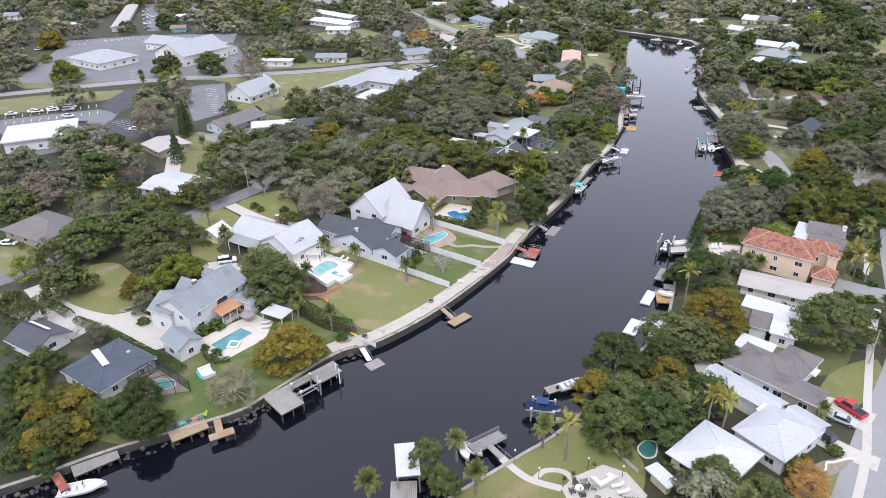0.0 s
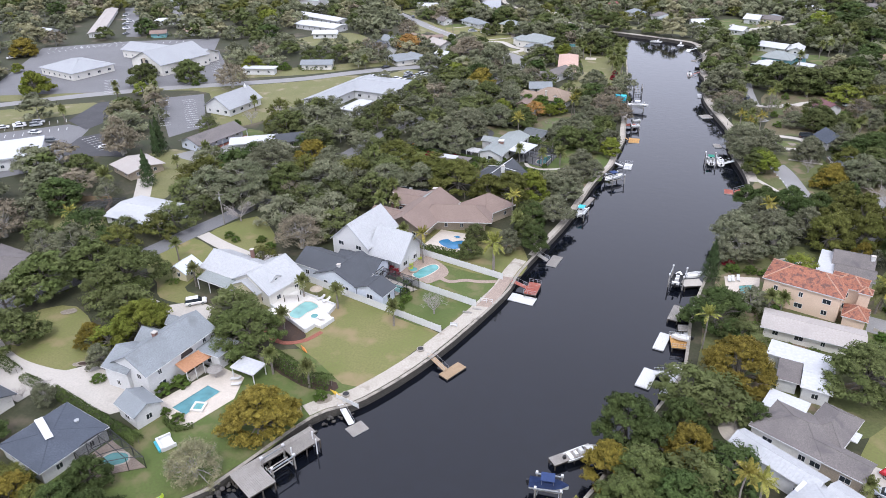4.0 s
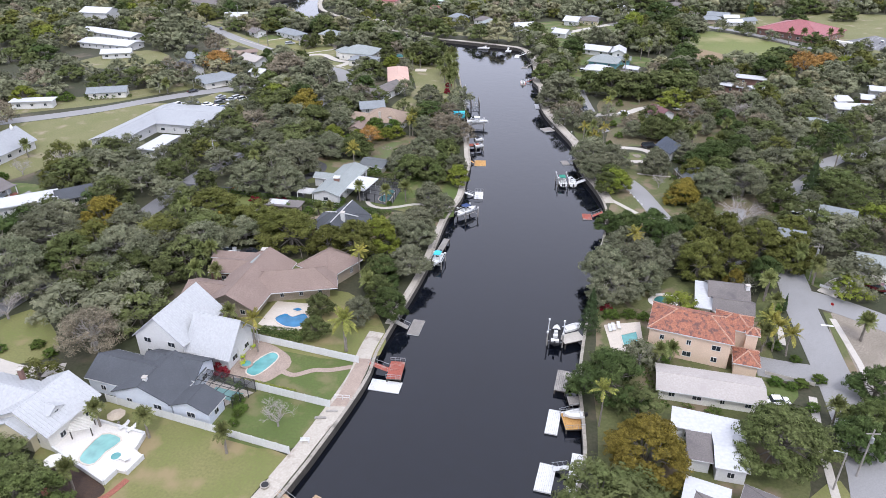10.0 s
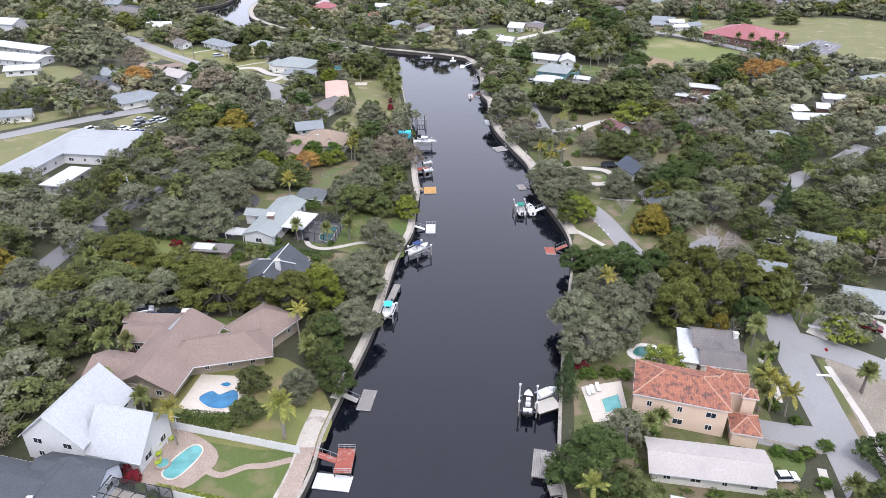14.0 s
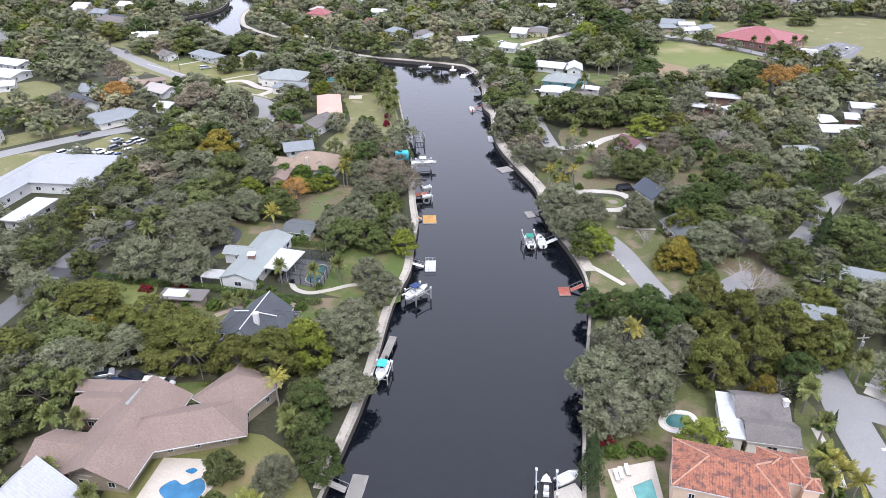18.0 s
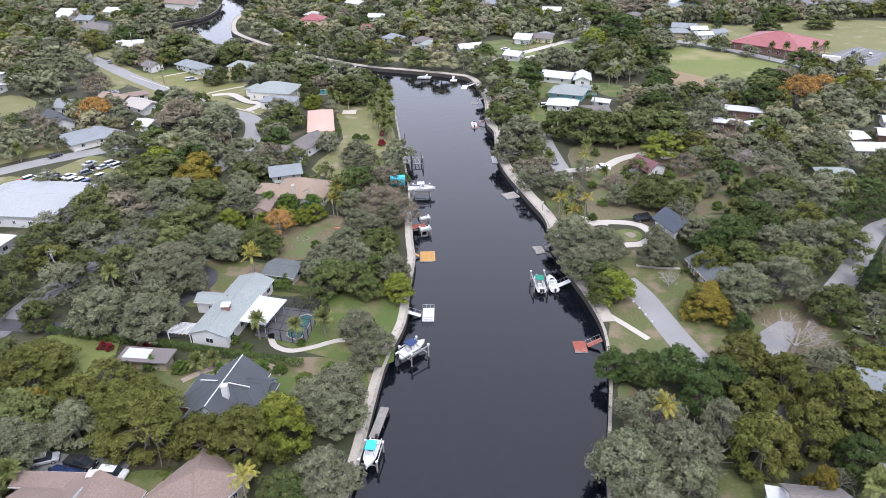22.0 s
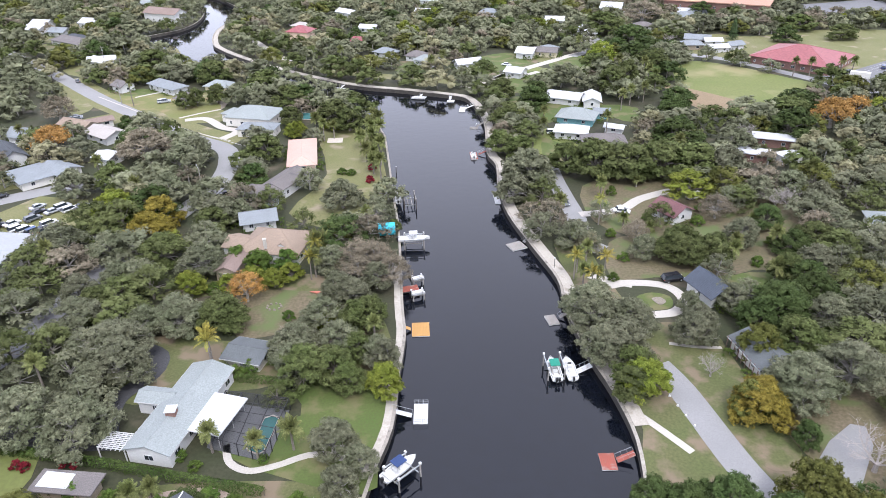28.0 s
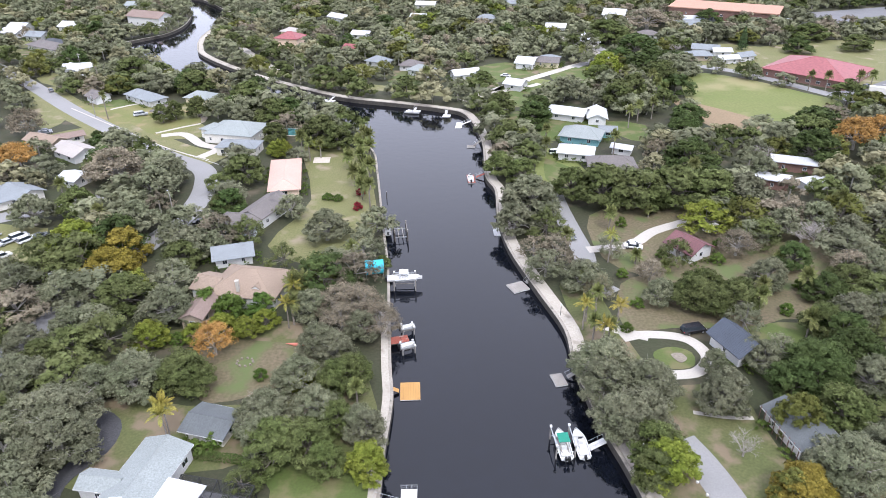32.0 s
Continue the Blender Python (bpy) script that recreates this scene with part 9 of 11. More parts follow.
for x, y in ((44, 321), (48, 329), (57, 334), (64, 322), (70, 316), (76, 325), (84, 318), (80, 306), (72, 300), (60, 296), (52, 305), (46, 309), (88, 296), (66, 308), (41, 303), (55, 236), (66, 238), (74, 230), (72, 220), (-58, 222), (-50, 220.4), (-34, 218), (-29, 220), (-64, 223.6)):
    plant(pick.choice(("shrub", "shrub", "sabal")), x, y, pick.uniform(1.4, 2.2), pick.uniform(1.6, 3.2), 1)
for kind, x, y, r, h in (("oak", -103.8, 427, 3.4, 8), ("oak", -100, 431, 3.4, 8.5), ("oak", -91.9, 434, 4.4, 9), ("dark_oak", -73.5, 442, 9.5, 11), ("dark_oak", -105, 472, 7.4, 10), ("brown_tree", -101.8, 372, 8, 11), ("moss_oak", -83, 365, 6.4, 10), ("dark_oak", -117.5, 400, 2.8, 5.5), ("oak", -60.8, 344.6, 4.2, 7.5), ("dark_oak", -55, 427, 6.5, 9.5), ("oak", 75, 430, 7.5, 13), ("oak", 101, 460, 7, 13), ("dark_oak", 89.8, 397.4, 4.6, 8), ("dark_oak", 192, 517, 7, 9), ("orange_tree", 157, 391, 6, 9), ("oak", 84, 443, 6, 12)):
    plant(kind, x, y, r, h)

# ---- motel porch and yard ----
s = root("motel_porch", -156.4, 212.6, 0, 0, "long brick porch with white posts before the motel", "porch")
part("floor", boxes((0.1, 1.7, 0.4, 21.6, 0.0, 0.18), m=pose(0, 0, 0, 0, 0, -15.8)), MAT["red_brick"], s)
part("roof", boxes((-0.3, 1.9, 0.2, 21.8, 2.75, 2.9), m=pose(0, 0, 0, 0, 0, -15.8)), MAT["taupe_roof"], s)
for k in range(8):
    part("post", boxes((1.5, 1.7, 0.5 + 2.95 * k, 0.7 + 2.95 * k, 0.18, 2.75), m=pose(0, 0, 0, 0, 0, -15.8)), MAT["white"], s)
sheet("car_park", [(-153.6, 211), (-151, 203), (-148, 203), (-139.5, 229), (-147, 235)], 0.06, "pale_asphalt", "pale gravel yard before the motel", "car park")
sheet("lawn", [(-174, 206), (-168, 214), (-157, 211), (-151.5, 203), (-146, 186), (-144, 172), (-160, 186)], 0.035, "dry", "dry grass beside the motel", "lawn", round_by=2)
driveway([(-174, 200), (-164, 193), (-152, 176), (-147, 168)], 5.0, "concrete", "pale gravel drive behind the white house")
for kind, x, y, r, hh in (("sabal", -155, 198, 2.0, 3.4), ("shrub", -143, 181, 2.2, 2.6)):
    plant(kind, x, y, r, hh, 1)

# ---- open ground, houses and marks of the farther town ----
strip("verge", [(-74, 384), (-91, 395), (-114, 416), (-146, 446), (-175, 479)], 15, 0.05, "dry", "mown verges along the residential street", "lawn", clear=False)
keep(strip_outline([(-74, 384), (-91, 395), (-114, 416), (-146, 446), (-175, 479)], 11), 0.5, True)
strip("kerb", [(-76.5, 386.5), (-93, 398), (-116, 419), (-148, 449)], 0.5, 0.1, "concrete", "pale concrete kerb of the street", "kerb", clear=False)
for pts, mat, label in (
    ([(-147, 451), (-126, 426), (-116, 427), (-102, 413), (-89, 425), (-99, 443), (-117, 451), (-134, 449)], "lawn", "open front lawns along the street"), ([(-149, 424), (-144, 435), (-158, 461), (-169, 458)], "dry", "bare brown front lawn"),
    ([(-99, 431), (-89, 425), (-89, 435), (-97, 438)], "sandy", "bare sandy yard beside a house"), ([(133, 495), (140, 507), (161, 541), (180, 532), (230, 545), (300, 520), (300, 430), (230, 405), (182, 420), (205, 440), (150, 480)], "dry", "dry grass round the school"),
    ([(60, 470), (58, 486), (72, 500), (84, 492), (78, 472)], "green", "green lawns between the white houses"), ([(28, 405), (30, 428), (46, 432), (64, 424), (68, 404), (50, 396), (36, 398)], "green", "green gardens of the white houses")):
    sheet("lawn", pts, 0.022 + 0.0002 * abs(pts[0][0]), mat, label, "lawn", round_by=3)
strip("garden_path", [(-103, 415), (-96, 420.5), (-89, 425)], 1.4, 0.08, "concrete", "straight pale garden path", "path", clear=False)
strip("garden_path", [(-131, 446), (-126, 450.4), (-121, 454)], 1.4, 0.08, "concrete", "straight pale garden path", "path", clear=False)
strip("road_school_drive", [(72, 498), (92, 520), (92, 540), (74, 557)], 5, 0.062, "pale_asphalt", "pale lane between far houses", "road")
strip("lane_far", [(-101, 557), (-78, 513), (-69, 506)], 4, 0.05, "concrete", "pale lane on the far bank", "lane")
strip("street_far", [(-310, 417), (-338, 452), (-367, 487), (-420, 560)], 7, 0.05, "pale_asphalt", "far street between rows of houses", "road")
for pts, mat, label in (([(-324, 380), (-400, 472), (-390, 474), (-315, 382)], "asphalt", "narrow car park between mobile homes"), ([(-340, 327), (-311, 367), (-290, 372), (-322, 322)], "asphalt", "grey car park behind the parish hall"), ([(-251, 349), (-245, 360), (-199, 303), (-208, 297)], "asphalt", "grey car park beside the church"),
                        ([(196, 457), (222, 473), (228, 458), (207, 433), (191, 444)], "asphalt", "school car park with marked bays"), ([(-212, 216), (-204, 226), (-180, 203), (-206, 198)], "dark_asphalt", "dark car park beside the white building")):
    sheet("car_park", pts, 0.052, mat, label, "car park", margin=1.5)
for i, (label, p, q, depth, eave, rise, roof, rm, wm) in enumerate((
    ("long tan-roofed building by the far street", (-287, 388), (-273, 398), 9, 3.0, 1.2, "x", "tan_roof", "offwhite"), ("turquoise house with a brown roof", (-305, 378), (-296, 383), 8, 3.0, 1.2, "x", "brown_roof", "teal_wall"), ("white house by the far street", (-331, 413), (-317, 420), 9, 3.0, 1.2, "x", "white_roof", "white"),
    ("white house behind the town trees", (-385, 370), (-373, 367), 10, 3.0, 1.6, "x", "white_roof", "white"), ("low pale building at the town edge", (-456, 389), (-441, 393), 12, 3.2, 1.2, "x", "grey_roof", "offwhite"), ("white house with a grey gable", (-158, 390), (-149, 387), 8, 3.4, 2.2, "x", "grey_roof", "white"),
    ("house with a grey hip roof", (-111, 434), (-103, 430), 8, 3.0, 1.8, "hip", "taupe_roof", "offwhite"), ("low pink-roofed house by the street", (-138, 400), (-125, 408), 7, 2.8, 0.8, "x", "brown_roof", "offwhite"),
    ("white-roofed far house in the town", (160, 596), (172, 592), 9, 3.0, 1.6, "x", "white_roof", "white"), ("grey-roofed far house in the town", (174, 606), (186, 600), 9, 3.0, 1.6, "hip", "grey_roof", "white"), ("white far house beyond the lane", (72, 580), (84, 577), 9, 3.0, 1.6, "x", "white_roof", "white"), ("grey far house beyond the lane", (54, 664), (68, 660), 10, 3.0, 1.8, "hip", "grey_roof", "white"),
    ("blue-grey far house on the point", (-231, 584), (-219, 580), 10, 3.0, 1.8, "x", "grey_roof", "white"), ("white far house on the point", (-255, 612), (-242, 608), 10, 3.0, 1.8, "x", "white_roof", "white"), ("dark-roofed far house on the point", (-214, 563), (-201, 559), 10, 3.0, 1.8, "hip", "charcoal_roof", "white"),
    ("far cream house over the water", (-84, 583), (-73, 577), 9, 3.2, 1.6, "hip", "beige_roof", "cream"), ("far white house with a red roof", (-44, 536), (-36, 532), 8, 3.0, 1.6, "x", "red_roof", "white"), ("far house with a pale blue roof", (-208, 680), (-195, 676), 10, 3.4, 2.0, "x", "pale_roof", "white"),
    ("white house by the far lane", (86, 497), (95, 503), 8, 3.0, 1.4, "x", "grey_roof", "white"), ("white house by the far lane", (120, 556), (131, 553), 8, 3.0, 1.6, "hip", "taupe_roof", "white"), ("white garage by the field", (146, 512), (156, 511), 7, 2.8, 1.2, "x", "white_roof", "white"), ("pale house by the school", (149, 580), (160, 578), 8, 3.0, 1.6, "x", "grey_roof", "offwhite"),
    ("white-roofed house in the woods", (136, 330), (143, 331), 9, 3.0, 0.9, "x", "white_roof", "brick_wall"), ("white-roofed house in the woods", (147, 334), (152, 332), 9, 3.0, 0.9, "x", "white_roof", "brick_wall"), ("white-roofed house in the woods", (157, 347), (166, 344), 9, 3.0, 0.9, "x", "white_roof", "white"), ("green-roofed house in the woods", (152, 302), (161, 300), 9, 3.0, 1.8, "hip", "pale_roof", "offwhite"),
    ("grey-roofed house behind the far bank", (-14, 498), (-4, 494), 9, 3.0, 1.8, "hip", "taupe_roof", "white"), ("white house behind the far bank", (-8, 618), (4, 614), 9, 3.0, 1.8, "x", "white_roof", "white"), ("white house with a grey roof beyond the bank", (34, 612), (46, 608), 9, 3.0, 1.8, "hip", "grey_roof", "white"), ("low white house beyond the bank", (-42, 571), (-31, 567), 8, 3.0, 1.5, "x", "white_roof", "white"),
    ("white shed beneath the oaks", (60, 347), (66, 346), 5, 2.6, 0.8, "x", "white_roof", "white"))):
    if p[1] > 440 and p[0] > -240:
        front_lawn(p, q, depth, i)
    simple_house("house" if "house" in label or "cottage" in label else "building", label, p, q, depth, eave, rise, roof, rm, wm, "house" if "house" in label else "building", win=4.5)
s = root("storage_container", 190.5, 444, 0, -35, "pale grey storage container beside the school", "container")
part("body", boxes((-4, 4, -1.4, 1.4, 0.1, 2.7)), MAT["offwhite"], s), part("door", boxes((4.0, 4.05, -1.3, 1.3, 0.2, 2.6)), MAT["white"], s)


def bays(p, q, n, length, label="row of white painted parking bay lines"):
    """White lines at even steps from p to q, each running off to one side."""
    r = root("parking_bays", p[0], p[1], 0.078, 0, label, "road marking", "", "structure")
    d = Vector((q[0] - p[0], q[1] - p[1]))
    a = math.degrees(math.atan2(d.y, d.x))
    me = mesh_of(boxes((-0.1, 0.1, 0, length, 0, 0.012)), "bay_line", MAT["white"])
    for k in range(n):
        part("bay_line", me, None, r, at=pose(d.x * k / (n - 1), d.y * k / (n - 1), 0, 0, 0, a))


bays((-256, 206), (-231, 230), 12, 5), bays((-252, 203), (-226, 225), 12, -4), bays((-209, 214), (-194, 206), 7, 5), bays((-336, 330), (-314, 364), 14, 5), bays((-262, 288), (-246, 269), 9, 6), bays((-199, 271), (-174, 239), 14, -5), bays((-212, 264), (-190, 235), 12, 4)
bays((-248, 352), (-210, 304), 18, 5), bays((198, 455), (220, 470), 10, -4.5), bays((206, 438), (224, 456), 9, 4.5), bays((-330, 350), (-280, 377), 16, -5), bays((-344, 338), (-318, 354), 10, 5)
strip("road_marking", [(-62, 372), (-71, 381), (-91, 396.2)], 0.15, 0.09, "white", "worn white line of the street", "road marking", depth=0.02, clear=False)
for kind, x, y, rot, rgb, label in (
    ("suv", -116, 437, 30, WHITE, "white pickup on a front lawn drive"), ("sedan", -145, 419, 20, GREY, "grey car on a side street"), ("sedan", -247, 222, 44, WHITE, "white car in a marked bay"), ("suv", -241, 226, 44, WHITE, "white car in a marked bay"), ("sedan", -252, 217, 44, WHITE, "white car in a marked bay"), ("suv", -368, 324, 80, BLUE, "blue lorry at the far car park"),
    ("sedan", -340, 400, 50, WHITE, "white car beside mobile homes"), ("sedan", -352, 414, 50, SILVER, "silver car beside mobile homes"), ("sedan", -364, 428, 50, WHITE, "white car beside mobile homes"), ("suv", -376, 444, 50, GREY, "grey car beside mobile homes"), ("suv", 215, 452, 60, WHITE, "white car in the school car park"), ("suv", 210, 458, 60, BLUE, "blue car in the school car park"),
    ("sedan", 79, 323, 20, WHITE, "white car under the oaks"), ("suv", 190, 452, 30, BLACK, "dark bus beside the school"), ("van", 236, 612, 30, WHITE, "white van in the large school car park")):
    car(kind, x, y, rot, rgb, label)
for kind, x, y, r, hh in (("brown_tree", -182, 204, 5.0, 16), ("conifer", -169, 206, 2.6, 13), ("conifer", -172, 210, 2.0, 9), ("oak", -246, 300, 5, 7), ("oak", -230, 311, 5, 7), ("bright_tree", -200, 323, 5, 8), ("shrub", -190, 326, 3.5, 4.5), ("shrub", -184, 327, 3, 4), ("bright_tree", -273, 257, 5, 13), ("olive_tree", -349, 326, 7, 10), ("bright_tree", -319, 292, 3, 5),
                          ("sabal", -235, 265, 2.2, 6), ("sabal", -222, 274, 2.2, 6.5), ("sabal", -237, 235, 2.0, 4), ("sabal", -163, 262, 2.4, 5), ("sabal", -150, 208, 2.4, 5), ("shrub", -208, 253, 2.6, 4), ("bare_tree", -141, 247, 4.5, 9), ("bare_tree", -156, 247, 3.5, 7), ("shrub", -160, 243, 2, 2.6), ("shrub", -212, 291, 2, 2.4),
                          ("orange_tree", -138, 382, 6.5, 9), ("bright_tree", -54, 391, 4.0, 5), ("bright_tree", -40, 394, 3, 5), ("dark_oak", 174, 592, 8, 10), ("oak", 213, 544, 9, 10), ("oak", 225, 520, 8, 9), ("conifer", 167, 526, 4, 12), ("oak", 100, 460, 10, 13), ("moss_oak", 108, 470, 9, 13), ("bright_tree", 83, 482, 7, 12), ("dark_oak", 95, 409, 7, 9), ("dark_oak", 41, 425, 6.5, 9), ("dark_oak", 138, 399, 9, 10), ("oak", 132, 392, 8, 9), ("orange_tree", 150, 392, 7, 8),
                          ("sabal", 77, 506, 2.4, 7), ("sabal", 84, 456, 2.6, 9), ("sabal", 94, 450, 2.6, 9), ("sabal", 92, 437, 2.6, 9), ("sabal", 163, 450, 2.4, 7), ("sabal", 170, 449, 2.4, 7), ("sabal", 184, 449, 2.4, 7), ("sabal", 189, 448, 2.4, 7), ("sabal", 39, 393, 2.2, 6), ("sabal", -45, 493, 2.4, 8), ("sabal", -1, 468, 2.4, 8), ("sabal", 5, 478, 2.4, 8), ("sabal", -148, 480, 2.0, 11), ("sabal", -127, 433, 2.0, 10)):
    plant(kind, x, y, r, hh, 0)

# the garden edge by the corner lot
for kind, x, y, r, h in (("dark_oak", 62.9, 149.7, 4.4, 8), ("oak", 56.8, 139.9, 4.6, 8), ("dark_oak", 53.5, 136.6, 4.2, 7.5), ("sabal", 52, 142.4, 2, 5), ("sabal", 69.2, 168.4, 2, 5.2), ("shrub", 50.6, 146.6, 1.4, 1.6),
                         ("shrub", -52.9, 140.3, 1, 1.5), ("shrub", -52.2, 142, 0.9, 1.3), ("shrub", -53, 138.1, 1.1, 1.6)):
    plant(kind, x, y, r, h)

# bench and planks on the canal walk
seat = root("bench", -39.4, 134.4, 0.12, math.radians(68), "plain white slatted bench on the concrete canal walk", "bench")
part("seat", boxes((-0.8, 0.8, -0.22, -0.06, 0.42, 0.47), (-0.8, 0.8, -0.02, 0.14, 0.42, 0.47)), MAT["white"], seat)
part("backrest", boxes((-0.8, 0.8, 0.18, 0.22, 0.5, 0.64), (-0.8, 0.8, 0.18, 0.22, 0.7, 0.84)), MAT["white"], seat)
for x in (-0.65, 0.65):
    part("leg", boxes((x - 0.04, x + 0.04, -0.2, -0.1, 0, 0.42), (x - 0.04, x + 0.04, 0.1, 0.18, 0, 0.84)), MAT["white"], seat)
for x, y, turn in ((-36.3, 142.2, 66), (-38, 140.4, 74)):
    pile = root("plank_pile", x, y, 0.12, math.radians(turn), "small stack of weathered planks on the canal walk", "plank pile")
    for i in range(3):
        part("plank", boxes((-1.1 + 0.1 * i, 1.0 + 0.06 * i, -0.28 + 0.02 * i, -0.06 + 0.02 * i, 0.05 * i, 0.05 * i + 0.045), (-1.0, 1.1 - 0.1 * i, 0.0, 0.22, 0.05 * i, 0.05 * i + 0.045)), MAT["grey_wood"], pile)
gate = root("rail", -36.3, 145.4, 0.12, math.atan2(-1.1, 2.7), "low white rail across the canal walk", "railing")
for x in (0.0, 1.4, 2.8):
    part("post", boxes((x - 0.05, x + 0.05, -0.05, 0.05, 0, 1.0)), MAT["white"], gate)
part("top_rail", boxes((-0.05, 2.85, -0.04, 0.04, 1.0, 1.06)), MAT["white"], gate)
part("lower_rail", boxes((-0.05, 2.85, -0.03, 0.03, 0.45, 0.5)), MAT["white"], gate)

# gardens on both banks farther up the canal
for kind, x, y, r, h in (("queen_palm", 33.9, 281.5, 2.4, 7), ("sabal", 31.3, 288.9, 2.0, 5.5), ("sabal", 30.4, 296.2, 2, 5.5), ("sabal", 29.7, 313.9, 2.2, 6.5), ("queen_palm", 39.5, 310.0, 2.4, 8), ("brown_tree", 47.0, 301.1, 3.4, 6), ("oak", 61.8, 287.6, 4.6, 8.5), ("sabal", 68.7, 290.8, 2, 5), ("bare_tree", 91.2, 316.5, 4.5, 8), ("shrub", 72.4, 286.0, 1.8, 2.6), ("shrub", 80.4, 295.3, 2.0, 3.0), ("sabal", 80.3, 294.2, 2, 4), ("dark_oak", 83.3, 290.7, 4.5, 7), ("oak", 75.5, 277.6, 4.6, 8), ("moss_oak", 30.7, 300.0, 4.0, 7), ("oak", 89.8, 293.4, 5, 8), ("shrub", 36.1, 281.5, 1.5, 2.2), ("shrub", 53.4, 311.9, 1.6, 2.4), ("moss_oak", 57.4, 270.4, 2.6, 6), ("bright_tree", -48.6, 291.8, 2.2, 4.5), ("shrub", -42.9, 289.9, 2.2, 4), ("queen_palm", -35.0, 286.9, 2.4, 6.5), ("queen_palm", -34.6, 295.2, 2.4, 6), ("moss_oak", -27.2, 276.9, 4.4, 8), ("oak", -22.4, 265.5, 4.2, 8), ("moss_oak", -19.3, 282.0, 3.6, 7.5), ("moss_oak", -29.9, 289.8, 4, 8), ("oak", -15.7, 310.9, 2.0, 3.6), ("sabal", -23.0, 313.4, 2, 5), ("oak", -64.3, 314.2, 4.8, 8), ("moss_oak", -58.5, 320.1, 3.6, 7), ("shrub", -38.0, 270.6, 1.6, 2.4), ("bright_tree", -29.6, 267.2, 2.4, 4)):
    plant(kind, x, y, r, h)
car("sedan", 47.8, 318.1, 25, WHITE, "white car parked under oaks by a garden")
car("van", 71.4, 324.5, 20, WHITE, "white van parked behind a red-roofed house")

# gardens round the teal house on the far bend
sheet("lawn", [(36.3, 379), (38.6, 377), (46.4, 368), (54, 362), (49.5, 354.6), (38, 354.5), (33.6, 363.4)], 0.05, "green", "bright green garden lawn among houses", "lawn", round_by=2)
sheet("lawn", [(66.5, 416), (80, 410.5), (74.4, 393), (66.5, 401)], 0.05, "green", "green garden lawn behind a small outbuilding", "lawn", round_by=2)
hedge([(44.2, 368.6), (46.4, 361.8), (50, 361)], 1.2, 1.3)

for label, p, q, depth, roof, paint, wall in (
    ("white house with a white roof beyond the lane", (107.4, 592.1), (127.7, 589.1), 10, "hip", "white_roof", "white"), ("cream house with a grey roof by a far lawn", (51.8, 499.1), (63.8, 495.2), 8, "x", "taupe_roof", "cream"),
    ("small white house in far woods", (83.4, 539.6), (94.8, 538), 8, "x", "white_roof", "offwhite"), ("small white house in far woods", (113, 538.5), (125.6, 536), 8, "hip", "pale_roof", "white"), ("grey house beyond the playing field", (129.4, 504.3), (143, 503), 8, "hip", "grey_roof", "tan_wall")):
    simple_house("house", label, p, q, depth, 3.0, 1.6, roof, paint, wall)
sheet("lawn", [(27, 459.7), (39.7, 472.4), (53.1, 466), (47.1, 439.8), (29, 438)], 0.05, "green", "bright green far lawn beside a lane", "lawn", round_by=2)
for kind, spots, r, h in (("sabal", ((75.6, 426.4), (77.9, 414.6), (84.4, 417.6), (95.1, 436.7), (72.6, 407.9), (81.4, 471.5)), 2.3, 7), ("bare_tree", ((128.3, 519.4), (94.5, 316.4), (105.6, 370.3)), 4.5, 8),
                          ("dark_oak", ((39.2, 415), (92.4, 402.3)), 5, 8), ("moss_oak", ((20.5, 337.9), (99.9, 357)), 4.5, 8), ("brown_tree", ((150.8, 392.7), (93.8, 327.4)), 5, 8)):
    for x, y in spots:
        plant(kind, x, y, r, h)

# ---- trees ----
for x, y, r, h in ((-62.8, 95.2, 6.1, 9.9), (-91.5, 69.5, 3.7, 7.0), (-95.0, 65.6, 3.3, 6.6), (-91.2, 60.2, 3.2, 6.4), (-87.0, 64.8, 2.6, 5.7), (-110.6, 107.8, 2.8, 6.0), (-79.5, 307.8, 6.2, 10.0), (-80.0, 318.9, 5.6, 9.4), (17.1, 131.1, 6.7, 10.6), (8.0, 107.6, 4.6, 8.1), (-3.9, 101.0, 4.1, 7.5), (49.3, 233.8, 4.5, 8.0), (50.1, 236.2, 4.3, 7.8), (-343.4, 320.6, 6.2, 10.0), (-111.2, 212.0, 6.0, 9.8)):
    plant("olive_tree", x, y, r, h)
for x, y, r, h in ((-68.1, 82.5, 4.3, 7.8),):
    plant("pale_tree", x, y, r, h)
for x, y, r, h in ((-100.7, 112.1, 6.6, 10.5), (-16.4, 244.9, 3.7, 7.1), (-61.9, 281.6, 3.5, 6.8), (-51.9, 388.4, 3.3, 6.6), (-93.5, 322.9, 6.3, 10.2), (-277.1, 262.6, 6.3, 10.1)):
    plant("bright_tree", x, y, r, h)
for x, y, r, h in ((-126.2, 103.5, 5.3, 8.9), (-130.9, 93.1, 3.5, 6.8), (-92.8, 56.8, 2.2, 5.3), (-28.2, 76.8, 3.1, 6.3), (-78.4, 116.4, 6.9, 10.9), (-44.5, 172.6, 2.9, 6.1), (-43.8, 164.4, 2.8, 5.9), (-32.7, 179.8, 3.4, 6.7), (-32.9, 188.3, 3.9, 7.3), (-92.7, 187.7, 5.0, 8.6), (-83.1, 184.4, 4.2, 7.6), (-90.0, 177.6, 4.0, 7.4), (-83.5, 178.1, 3.2, 6.4), (-93.2, 239.2, 3.5, 6.9)):
    plant("oak", x, y, r, h)
